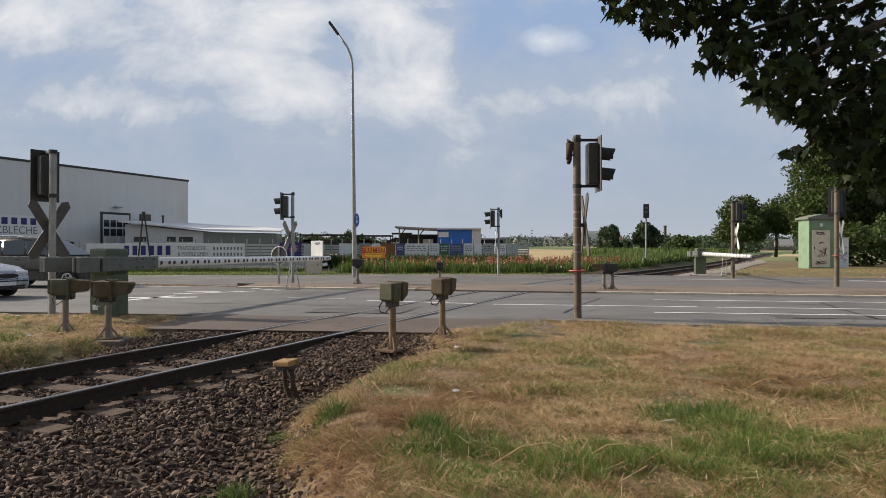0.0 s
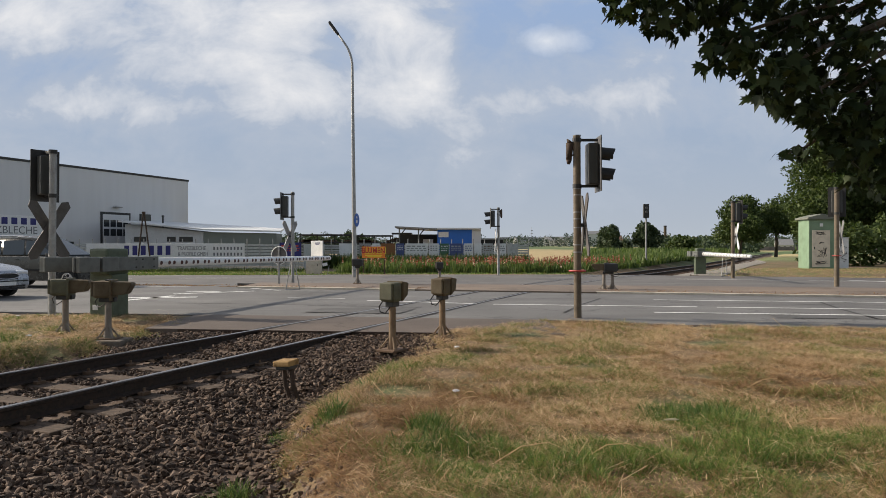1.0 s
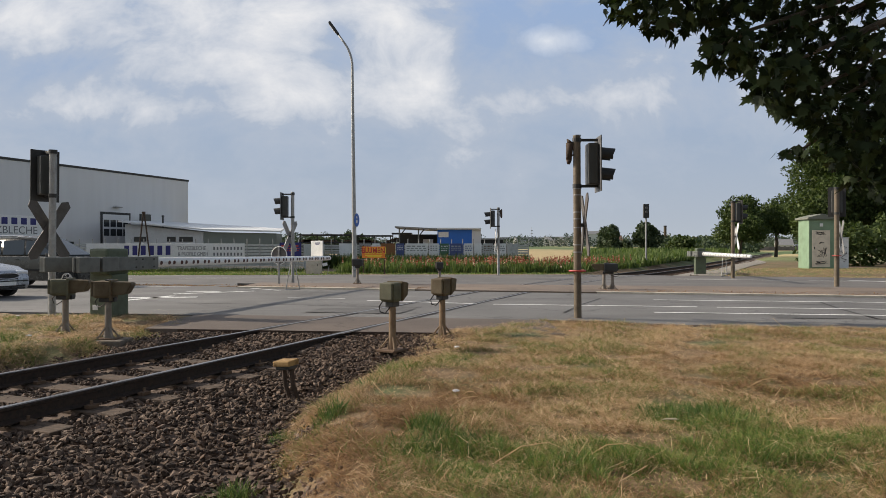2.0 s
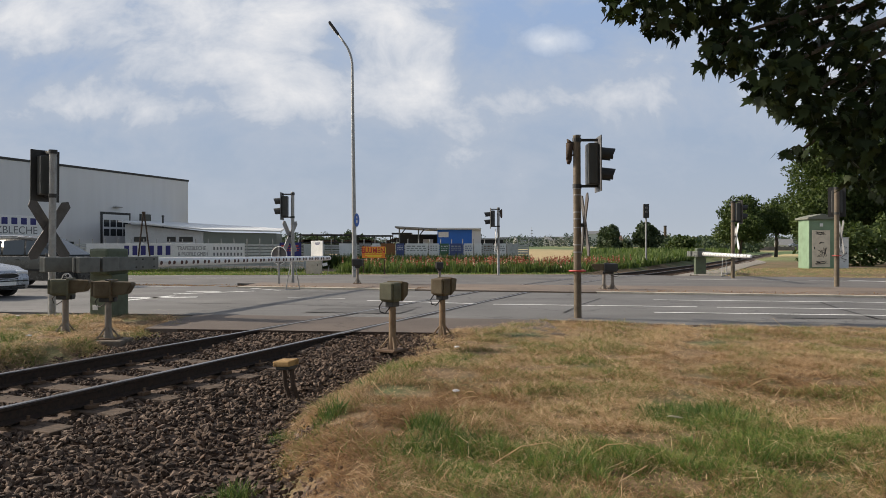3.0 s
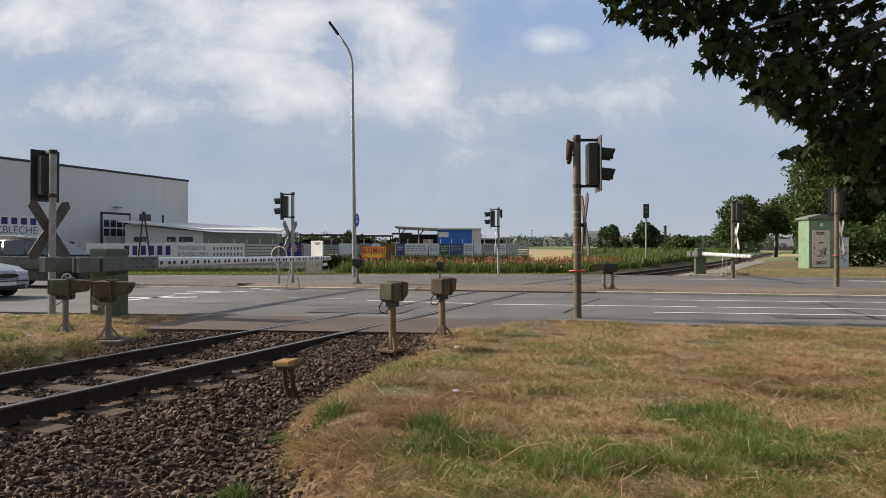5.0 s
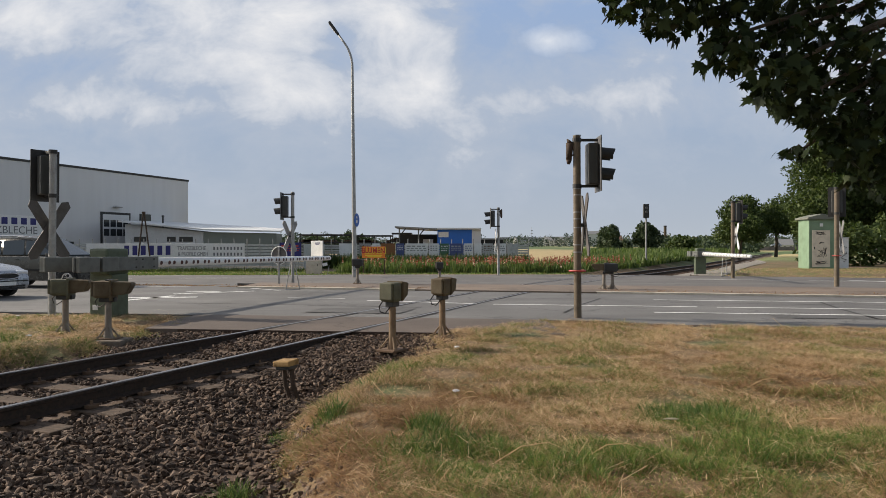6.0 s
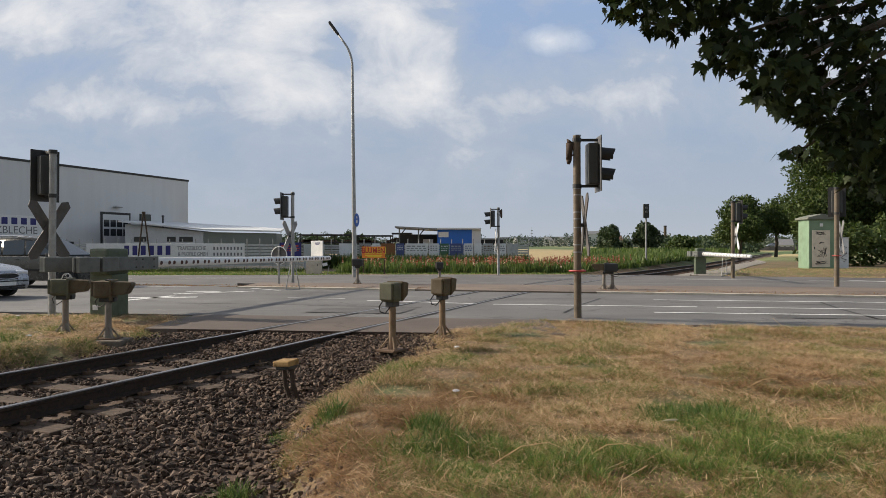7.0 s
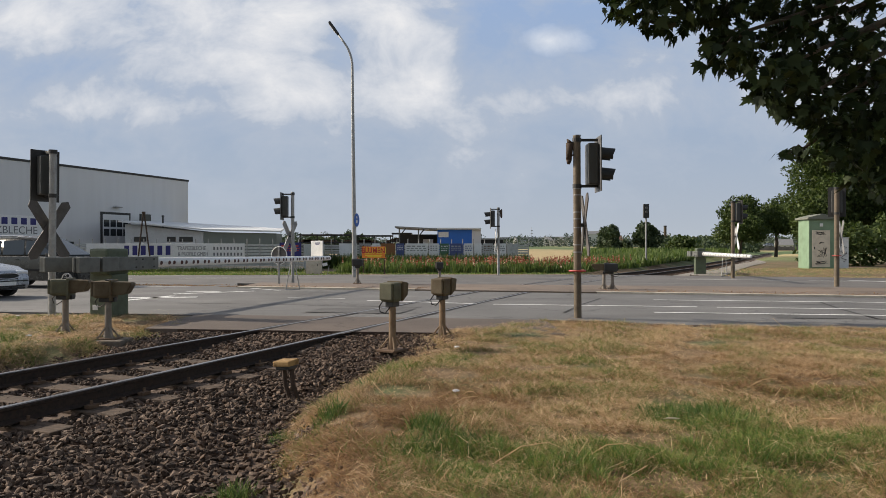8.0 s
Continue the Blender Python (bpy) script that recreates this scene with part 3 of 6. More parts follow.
# ---- signals ----
def signal_head(parent, m, plate="backplate"):
    """Two-aspect head, its lenses towards local +x."""
    b = B()
    box(b, (0, 0, 0), (0.20, 0.34, 0.80), 0.03, m)
    head = part("signal_head", b, M["headgrey"], parent, "black two-light signal head")
    b = B()
    box(b, (0.12, 0, 0), (0.02, 0.56, 1.06), 0.006, m)
    part("backplate", b, M[plate], head, "dark grey backing board")
    for z in (0.2, -0.19):
        b = B()
        seg, ln = 14, 0.32
        pts0, pts1 = [], []
        for k in range(seg + 1):
            a = math.radians(-40 + 260 * k / seg)
            pts0.append((0.13, 0.14 * math.cos(a), z + 0.14 * math.sin(a)))
            ext = ln * (0.78 + 0.22 * max(0.0, math.sin(a)))
            pts1.append((0.13 + ext, 0.135 * math.cos(a), z + 0.135 * math.sin(a) - 0.03))
        v0 = [b.verts.new(m @ Vector(p)) for p in pts0]
        v1 = [b.verts.new(m @ Vector(p)) for p in pts1]
        v2 = [b.verts.new(m @ Vector((p[0], p[1] * 0.92, z + (p[2] - z) * 0.92))) for p in pts0]
        v3 = [b.verts.new(m @ Vector((p[0], p[1] * 0.92, z + (p[2] - z) * 0.92))) for p in pts1]
        for k in range(seg):
            b.faces.new((v0[k], v0[k + 1], v1[k + 1], v1[k]))
            b.faces.new((v2[k + 1], v2[k], v3[k], v3[k + 1]))
            b.faces.new((v1[k], v1[k + 1], v3[k + 1], v3[k]))
        part("visor", b, M["darkbox"], head, "black lamp visor")
        b = B()
        rod(b, m @ Vector((0.10, 0, z)), m @ Vector((0.145, 0, z)), 0.115, 0.10, 16)
        part("lens", b, M["lens"], head, "unlit dark lens")
    return head


def cross_sign(parent, m, face, back):
    """St Andrew's cross of two bevelled boards, its face towards local +x."""
    for k, ang in enumerate((31, -31)):
        b = B()
        mm = m @ pose(0.022 * k, 0, 0, ang, 0, 0)
        outline = [(-0.10, -0.62), (0, -0.70), (0.10, -0.62), (0.10, 0.62), (0, 0.70), (-0.10, 0.62)]
        prism(b, outline, "x", -0.009, 0.009)
        bmesh.ops.transform(b, matrix=mm, verts=b.verts[:])
        cross = part("cross_board", b, back, parent, "grey metal board of the warning cross")
        b = B()
        prism(b, [(y * 0.94, z * 0.985) for y, z in outline], "x", 0.010, 0.013)
        bmesh.ops.transform(b, matrix=mm, verts=b.verts[:])
        part("cross_face", b, face, cross, "white reflective face with worn red ends")


def crossing_signal(at, height, facing, lean=0.0, bell=0, r=0.068, cross=True, label="", head_z=0.62, mat="post", side=0.24, cross_z=1.72, plate="backplate", back="crossboard", cross_turn=None):
    """A post with a two-light head, warning cross and, on some, a bell. facing: degrees of the lamps' way about z."""
    t = thing("crossing_signal", at, label, "railway signal", "signals of the level crossing")
    t.matrix_world = pose(*at, 0, lean, 0)
    b = B()
    rod(b, (0, 0, -0.25), (0, 0, height), r, r * 0.97, 16)
    post = part("post", b, M[mat], t, "weathered grey-brown round post")
    b = B()
    rod(b, (0, 0, height), (0, 0, height + 0.015), r + 0.006, r + 0.004, 16)
    part("cap", b, M["galv"], post)
    f = pose(0, 0, 0, 0, 0, facing)
    hz = height - head_z
    signal_head(t, f @ pose(side + 0.05, 0, hz), plate)
    for z in (hz + 0.47, hz - 0.42):
        b = B()
        box(b, (side * 0.5 + 0.06, 0, z), (side + 0.2, 0.05, 0.05), 0.008, f)
        rod(b, (0, 0, z - 0.04), (0, 0, z + 0.04), r + 0.012, None, 16)
        part("bracket", b, M["darkbox"], t, "black steel bracket")
    if cross:
        cross_sign(t, (f if cross_turn is None else pose(0, 0, 0, 0, 0, cross_turn)) @ pose(0.13, 0.0, height - cross_z), M["white"], M[back])
        b = B()
        box(b, (0.08, 0, height - cross_z), (0.10, 0.07, 0.07), 0.008, f)
        part("bracket", b, M["darkbox"], t)
    if bell:
        b = B()
        g = f @ pose(-0.15, 0.02, height - 0.30)
        rod(b, g @ Vector((0.02, 0, 0.16)), g @ Vector((0.0, 0, -0.16)), 0.075, 0.055, 16)
        rod(b, g @ Vector((-0.01, 0, 0.16)), g @ Vector((0.02, 0, 0.2)), 0.03, 0.08, 16)
        rod(b, g @ Vector((0.0, 0, -0.16)), g @ Vector((-0.01, 0, -0.24)), 0.055, 0.03, 16)
        part("bell", b, M["darkrust"], t, "weathered electric bell housing", True)
        b = B()
        box(b, (-0.09, 0, height - 0.37), (0.12, 0.04, 0.03), 0.005, f)
        part("bracket", b, M["darkbox"], t)
    return t


CROSS_LABEL = "round brown post with black two-light signal and warning cross"
P1 = crossing_signal((2.60, 13.29, -0.03), 3.53, 0, -0.3, 1, 0.075, True, "round brown post with bell, two-light signal and warning cross", 0.55)
P5 = crossing_signal((-7.94, 13.98, -0.03), 3.33, 142, 0.4, 0, 0.07, True, "grey steel post with black signal and dark warning cross", 0.48, "galv", 0.2, 1.60, "darkbox")
P2 = crossing_signal((-5.85, 26.8, 0.03), 3.5, 180, 0, 0, 0.068, True, "grey steel post with two-light signal and cross on median", 0.55, "galv", 0.24, 1.72, "backplate", "signgrey", 150)
P3 = crossing_signal((2.87, 35.7, 0.0), 3.46, 180, 0, 1, 0.068, True, "grey steel post with two-light signal, bell and cross", 0.55, "galv")
P6 = crossing_signal((13.13, 31.2, 0.0), 3.44, -4, 0, 0, 0.085, True, "grey-brown post with dark signal and worn cross at far road edge", 0.45, "post", 0.16, 1.55, "darkbox", "white")
P4 = crossing_signal((13.95, 24.4, 0.03), 3.42, 60, 0, 0, 0.085, True, "grey-brown post with dark signal, cross and red ring", 0.45, "post", 0.10, 1.72, "darkbox", "signgrey", -16)


def lamp_mast():
    t = thing("street_lamp", (-4.17, 32.5, 0.0), "tall tapered galvanised street lamp with bent arm at the far kerb", "street lamp")
    pts, rad = [], []
    for i in range(20):
        z = 9.9 * i / 19
        pts.append((-0.11 * z / 9.9, 0, z))
        rad.append(0.115 - 0.055 * z / 9.9)
    for k in range(1, 11):
        a = radians(36) * k / 10
        pts.append((-0.11 - 1.95 * (1 - math.cos(a)), 0, 9.9 + 1.95 * math.sin(a)))
        rad.append(0.06 - 0.001 * k)
    e = Vector(pts[-1])
    d = Vector((-math.sin(radians(36)), 0, math.cos(radians(36))))
    pts.append(e + d * 0.55)
    rad.append(0.045)
    b = B()
    tube(b, pts, rad, 14)
    part("mast", b, M["galv"], t, "tapered galvanised mast", True)
    b = B()
    rod(b, (0, 0, -0.1), (0, 0, 1.0), 0.13, 0.125, 16)
    part("mast_base", b, M["galv"], t)
    m = Matrix.Translation(e + d * 0.85) @ d.to_track_quat("Z", "Y").to_matrix().to_4x4()
    b = B()
    box(b, (0, 0, 0), (0.24, 0.13, 0.75), 0.05, m)
    head = part("lamp_head", b, M["darkbox"], t, "dark flat lantern head")
    b = B()
    box(b, (0, -0.06, 0.04), (0.17, 0.05, 0.5), 0.02, m)
    part("lamp_glass", b, M["white"], head, "pale lamp cover")
    return t


lamp_mast()


# ---- vegetation helpers ----
def leaf_cloud(rnd, blobs, count, size, flat=0.0):
    """Leaf quads in a set of ellipsoids (centre, radii); more towards their skins."""
    n = count
    w = np.array([b[1][0] * b[1][1] * b[1][2] for b in blobs]) ** 0.67
    pick = rnd.choice(len(blobs), n, p=w / w.sum())
    cen = np.array([b[0] for b in blobs])[pick]
    rad = np.array([b[1] for b in blobs])[pick]
    d = rnd.normal(size=(n, 3))
    d /= np.linalg.norm(d, axis=1)[:, None]
    r = rnd.uniform(0.35, 1.0, n) ** 0.45
    r *= 1 + 0.16 * np.sin(d[:, 0] * 7 + d[:, 2] * 9 + pick)
    c = cen + d * rad * r[:, None]
    a = rnd.normal(size=(n, 3)) + d * 0.3
    a /= np.linalg.norm(a, axis=1)[:, None]
    b = np.cross(a, rnd.normal(size=(n, 3)))
    b /= np.linalg.norm(b, axis=1)[:, None]
    s = (size * rnd.uniform(0.6, 1.3, n))[:, None]
    k = np.stack([c - a * s, c + b * s * 0.55, c + a * s, c - b * s * 0.55], axis=1).reshape(-1, 3)
    f = np.arange(n * 4).reshape(-1, 4)
    return k, f


def fast_mesh(name, verts, faces, material, parent=None):
    me = bpy.data.meshes.new(name)
    nv, nf, k = len(verts), len(faces), faces.shape[1]
    me.vertices.add(nv)
    me.vertices.foreach_set("co", np.asarray(verts, dtype=np.float32).ravel())
    me.loops.add(nf * k)
    me.loops.foreach_set("vertex_index", np.asarray(faces, dtype=np.int32).ravel())
    me.polygons.add(nf)
    me.polygons.foreach_set("loop_start", np.arange(0, nf * k, k, dtype=np.int32))
    me.update(calc_edges=True)
    me.materials.append(material)
    ob = new(name, me)
    ob.parent = parent
    return ob


def crown_blobs(rnd, h, w, n, low=0.25):
    out = []
    for i in range(n):
        a = rnd.uniform(0, 2 * math.pi)
        z = rnd.uniform(low, 0.85)
        rr = w * 0.5 * math.sin(math.pi * min(0.95, z * 0.9 + 0.1)) * rnd.uniform(0.25, 0.75)
        s = w * rnd.uniform(0.16, 0.27)
        out.append(((rr * math.cos(a), rr * math.sin(a), h * z), (s, s, s * rnd.uniform(0.7, 1.0))))
    return out


def tree(at, h, w, seed, leaves, size, mat, label, blobs=22, category="tree", group="", low=0.25):
    rnd = np.random.RandomState(seed)
    t = thing("tree", at, label, category, group)
    b = B()
    tr = max(0.12, h * 0.025)
    tube(b, [(0, 0, -0.3), (0.02 * h, 0, h * 0.25), (0.0, 0.02 * h, h * 0.55), (0.01 * h, 0, h * 0.85)], [tr * 1.3, tr, tr * 0.7, tr * 0.2], 9)
    trunk = part("trunk", b, M["bark"], t, "brown bark trunk", True)
    bl = crown_blobs(rnd, h, w, blobs, low)
    for c, r in bl[:7]:
        b = B()
        z0 = min(c[2] * 0.75, h * 0.5)
        tube(b, [(0.01 * h, 0, z0 * 0.8), (c[0] * 0.5, c[1] * 0.5, (z0 + c[2]) * 0.5), c], [tr * 0.5, tr * 0.35, tr * 0.12], 6)
        part("limb", b, M["bark"], trunk)
    k, f = leaf_cloud(rnd, bl, leaves, size)
    crown = fast_mesh("crown", k, f, mat, t)
    crown["label"] = "dense green crown"
    return t


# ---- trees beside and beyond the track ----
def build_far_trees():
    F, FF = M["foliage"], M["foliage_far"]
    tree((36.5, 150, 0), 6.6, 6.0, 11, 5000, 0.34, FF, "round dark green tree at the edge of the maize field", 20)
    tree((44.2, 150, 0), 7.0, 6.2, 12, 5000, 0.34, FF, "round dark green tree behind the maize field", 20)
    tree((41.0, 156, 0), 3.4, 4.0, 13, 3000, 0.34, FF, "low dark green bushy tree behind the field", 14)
    tree((42.2, 98, 0), 8.8, 8.4, 14, 16000, 0.19, F, "broad dark green tree beside the railway line", 24, low=0.36)
    tree((48.3, 100, 0), 9.0, 8.2, 15, 16000, 0.19, F, "round dark green tree beside the railway line", 22, low=0.52)
    tree((37.5, 108, 0), 2.8, 5.0, 16, 4000, 0.30, F, "low dark green bush beside the railway line", 14)
    for i, (x, y, h, w) in enumerate(((29.6, 52, 11.6, 6.6), (35.0, 53, 12.5, 9.0), (28.4, 51, 6.5, 4.6), (32.5, 48.5, 8.0, 6.0), (37.0, 48, 8.0, 7.0), (31.5, 56, 9, 7))):
        tree((x, y, 0.2), h, w, 30 + i, 21000, 0.13, F, "tall dense green roadside tree behind the hut", 26, group="trees behind the hut")


build_far_trees()


# ---- overhanging maple ----
def maple_leaf_shape():
    half = [(0.0, 0.0), (0.10, -0.04), (0.22, 0.02), (0.45, 0.02), (0.33, 0.16), (0.56, 0.36), (0.36, 0.37), (0.40, 0.56), (0.20, 0.48), (0.13, 0.66), (0.0, 0.98)]
    pts = half + [(-x, y) for x, y in half[-2:0:-1]]
    return [(x, y, -0.22 * x * x - 0.12 * y * y) for x, y in pts]


def build_maple():
    t = thing("maple_tree", (5.6, 5.2, -0.03), "maple tree in full leaf overhanging the verge, shade in its dark green", "tree")
    b = B()
    tube(b, [(0, 0, -0.2), (0, 0, 1.2), (-0.1, 0, 2.6), (-0.25, 0.05, 4.2), (-0.2, 0, 6.0)], [0.24, 0.19, 0.16, 0.11, 0.05], 14)
    part("trunk", b, M["bark"], t, "rough grey-brown trunk", True)
    rnd = random.Random(8)
    shape = maple_leaf_shape()
    nrnd = np.random.RandomState(9)
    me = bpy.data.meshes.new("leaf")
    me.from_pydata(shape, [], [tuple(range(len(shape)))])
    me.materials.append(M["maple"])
    sh = np.array(shape)
    # sprays: place of the centre, half-widths, number of leaves
    sprays = [((1.27, 4.6, 3.05), (0.20, 0.35, 0.20), 70), ((1.58, 4.65, 2.98), (0.24, 0.4, 0.22), 90), ((1.85, 4.7, 3.05), (0.25, 0.4, 0.24), 90), ((2.10, 4.8, 3.12), (0.28, 0.4, 0.20), 90),
              ((1.90, 4.6, 2.66), (0.18, 0.3, 0.16), 66), ((2.35, 4.9, 2.78), (0.28, 0.4, 0.17), 92), ((2.45, 4.8, 3.12), (0.30, 0.5, 0.22), 90),
              ((2.22, 4.6, 2.46), (0.20, 0.3, 0.16), 70), ((2.90, 5.2, 3.18), (0.34, 0.5, 0.26), 110), ((2.82, 5.0, 2.72), (0.30, 0.5, 0.20), 110),
              ((2.50, 4.8, 2.34), (0.20, 0.3, 0.13), 60), ((2.78, 5.0, 2.30), (0.2, 0.3, 0.16), 66), ((3.20, 5.2, 2.50), (0.34, 0.5, 0.24), 140), ((3.50, 5.3, 3.0), (0.36, 0.6, 0.36), 150),
              ((3.10, 5.1, 2.10), (0.30, 0.4, 0.18), 120), ((3.40, 5.2, 2.15), (0.34, 0.5, 0.34), 170), ((3.6, 5.3, 2.6), (0.3, 0.6, 0.3), 140),
              ((2.60, 5.1, 2.03), (0.13, 0.16, 0.05), 18), ((3.25, 5.2, 1.84), (0.22, 0.3, 0.07), 50), ((3.6, 5.4, 1.85), (0.25, 0.4, 0.14), 70)]
    made = []
    singles = 0
    root = Vector((-0.2, 0, 3.4))
    for k, (c, r, count) in enumerate(sprays):
        c = Vector(c) - Vector((5.6, 5.2, -0.03))
        pivot = c + Vector((r[0] * 0.9, 0.1, r[2] * 0.9))
        b = B()
        mid = (root + pivot) * 0.5 + Vector((0.1, 0.1, 0.35))
        tube(b, [root + Vector((0, 0, 0.1 * (k % 5))), mid, pivot], [0.05, 0.03, 0.012], 7)
        part("limb", b, M["bark"], t)
        verts, faces = [], []
        b = B()
        for j in range(5):
            q = Vector((rnd.uniform(-1, 0.4) * r[0], rnd.uniform(-1, 1) * r[1], rnd.uniform(-0.8, 0.6) * r[2])) + c - pivot
            tube(b, [(0, 0, 0), q * 0.5 + Vector((0, 0, 0.03)), q], [0.010, 0.006, 0.003], 5)
        spray = part("spray", b, M["bark"], t, "leafy spray of maple leaves, shade put into their dark green")
        spray.location = pivot
        made.append((spray, pivot))
        for j in range(int(count * 1.45)):
            d = nrnd.normal(size=3)
            d /= np.linalg.norm(d)
            p = Vector(d * np.array(r) * nrnd.uniform(0.2, 1.0) ** 0.5) + c - pivot
            size = nrnd.uniform(0.065, 0.12)
            m = Matrix.Translation(p) @ Euler((radians(nrnd.uniform(-160, -60)), radians(nrnd.uniform(-40, 40)), radians(nrnd.uniform(-180, 180)))).to_matrix().to_4x4() @ Matrix.Scale(size, 4)
            if singles < 290 and j % 6 == 0:
                lf = new("leaf", me)
                lf.parent = spray
                lf.matrix_local = m
                singles += 1
            else:
                a = np.array(m)
                w = sh @ a[:3, :3].T + a[:3, 3]
                o = len(verts)
                verts.extend(map(tuple, w))
                faces.append(tuple(range(o, o + len(sh))))
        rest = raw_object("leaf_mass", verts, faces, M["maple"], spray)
        tagged(rest, kind="stuff")
    # more crown, added overhead out of view to cast shade on the sprays
    crown = []
    for k in range(46):
        x, y = rnd.uniform(-3.0, 10.0), rnd.uniform(-2.0, 9.0)
        r = rnd.uniform(0.7, 1.1)
        low = 1.6 + 0.37 * (max(0.0, y) + r) + r * 1.2
        crown.append(((x - 5.6, y - 5.2, max(low, rnd.uniform(4.5, 8.0))), (r * 1.2, r * 1.2, r)))
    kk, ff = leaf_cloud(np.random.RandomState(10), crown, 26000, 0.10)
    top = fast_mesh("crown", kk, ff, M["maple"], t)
    tagged(top, "unseen leaf crown overhead, added to shade the sprays", kind="stuff")
    return made


SPRAYS = build_maple()


# ---- crossing equipment ----
def sensor_post(at, height, wide, deep, turn, mat="olive", legs=1, label="", steel="rust"):
    """A lamp-like detector box on a short rusty post with a braced foot. The box looks to local +x."""
    t = thing("detector_post", at, label, "detector post", "detector posts of the crossing", turn)
    xs = (0.0,) if legs == 1 else (-0.13, 0.13)
    bh = 0.27
    for x in xs:
        b = B()
        rod(b, (x, 0, 0.0), (x, 0, height - bh), 0.052, 0.047, 16)
        rod(b, (x, 0, 0.0), (x, 0, 0.16), 0.075, 0.053, 16)
        post = part("post", b, M[steel], t)
        for k in range(4):
            a = radians(45 + 90 * k)
            b = B()
            rod(b, (x + 0.03 * math.cos(a), 0.03 * math.sin(a), 0.20), (x + 0.17 * math.cos(a), 0.17 * math.sin(a), 0.02), 0.013, 0.013, 6)
            rod(b, (x + 0.17 * math.cos(a), 0.17 * math.sin(a), -0.06), (x + 0.17 * math.cos(a), 0.17 * math.sin(a), 0.05), 0.017, 0.017, 6)
            part("brace", b, M[steel], post, "foot brace with bolt")
        b = B()
        box(b, (x, 0, 0.005), (0.36, 0.30, 0.03), 0.006)
        part("foot_plate", b, M["rust"], post)
    z = height - bh / 2
    b = B()
    box(b, (-wide * 0.10, 0, z), (wide * 0.62, deep, bh), 0.05)
    body = part("housing", b, M[mat], t, "olive painted sheet-metal housing")
    b = B()
    box(b, (-wide * 0.41 - 0.012, 0, z + 0.01), (0.03, deep * 0.84, bh * 0.86), 0.014)
    part("rear_cover", b, M[mat], body, "rounded rear cover")
    b = B()
    box(b, (-wide * 0.44, 0, z + bh * 0.05), (0.012, 0.09, 0.012), 0.003)
    part("latch", b, M["rust"], body)
    b = B()
    d2, h2 = deep * 0.56, bh * 0.5
    if wide > 0.45:
        d2 = deep * 0.42
        prism(b, [(wide * 0.14, z - h2 * 0.75), (wide * 0.14, z + h2 * 0.9), (wide * 0.78, z + h2 * 0.82), (wide * 0.80, z + h2 * 0.55), (wide * 0.64, z - h2 * 0.55)], "y", -d2, d2)
    else:
        prism(b, [(wide * 0.15, z - h2), (wide * 0.15, z + h2 + 0.012), (wide * 0.62, z + h2 - 0.015), (wide * 0.55, z - h2 * 0.35)], "y", -d2, d2)
    bmesh.ops.bevel(b, geom=b.edges[:], offset=0.012, segments=2, affect="EDGES")
    part("hood", b, M["olive_rust"], body, "rust-stained front hood")
    if wide > 0.45:
        b = B()
        box(b, (wide * 0.17, 0, z - bh * 0.06), (0.035, deep * 1.12, bh * 1.22), 0.008)
        part("flange", b, M[mat], body, "upright mounting flange")
        b = B()
        box(b, (wide * 0.03, 0, z + bh * 0.53), (wide * 0.16, deep * 0.5, 0.03), 0.008)
        part("hinge", b, M["darkbox"], body)
    b = B()
    box(b, (0, 0, z - bh / 2 - 0.03), (wide * 0.5, deep * 0.5, 0.07), 0.01)
    part("mount", b, M["darkbox"], t)
    b = B()
    pts = [(-wide * 0.35, deep * 0.3, z - bh * 0.42), (-wide * 0.5, deep * 0.42, z - bh * 0.5 - 0.06), (-wide * 0.45, deep * 0.40, z - bh * 0.5 - 0.13), (-wide * 0.3, deep * 0.2, z - bh * 0.5 - 0.15), (-0.05, 0.02, z - bh * 0.5 - 0.09), (-0.03, 0.0, z - bh * 0.5)]
    tube(b, pts, [0.009] * 6, 6)
    part("cable", b, M["black"], t, "looped black cable")
    return t


M["oldsteel"] = painted("old_brown_steel", (0.23, 0.20, 0.165), 0.7, 0.0, 0.6, (0.10, 0.07, 0.05))
M["fadedrust"] = painted("tan_rusty_paint", (0.24, 0.165, 0.10), 0.8, 0.0, 0.5, (0.11, 0.06, 0.035))
SL = "olive detector box on a rusty braced post "
sensor_post((-0.69, 9.39, -0.06), 0.93, 0.32, 0.25, 58, "olive", 1, SL + "beside the track", "fadedrust")
sensor_post((-0.01, 10.7, -0.06), 0.93, 0.33, 0.25, 56, "olive_rust", 1, SL + "at the road's edge", "fadedrust")
sensor_post((-6.19, 11.29, -0.08), 0.91, 0.50, 0.28, 8, "olive", 1, SL + "in dry grass", "oldsteel")
sensor_post((-5.28, 10.86, -0.10), 0.92, 0.48, 0.28, 6, "olive_rust", 1, SL + "on a concrete block", "oldsteel")
sensor_post((-3.18, 25.6, 0.03), 0.92, 0.44, 0.40, 95, "darkbox", 1, "dark detector box on a grey post standing on the median", "oldsteel")
sensor_post((-0.14, 27.4, 0.0), 0.80, 0.42, 0.30, 95, "darkbox", 1, "dark detector box on a grey post standing behind the median", "oldsteel")
sensor_post((5.3, 22.1, 0.03), 0.83, 0.66, 0.34, 170, "darkbox", 2, "broad dark detector box on two short grey posts", "oldsteel")


def concrete_foot():
    b = B()
    box(b, (-5.28, 10.86, -0.18), (0.62, 0.52, 0.17), 0.04)
    solid("foundation_block", b, painted("block_concrete", (0.17, 0.14, 0.11), 0.9, 0, 0.6, (0.07, 0.055, 0.04), 8.0), "stained concrete block under a detector post", "concrete block")


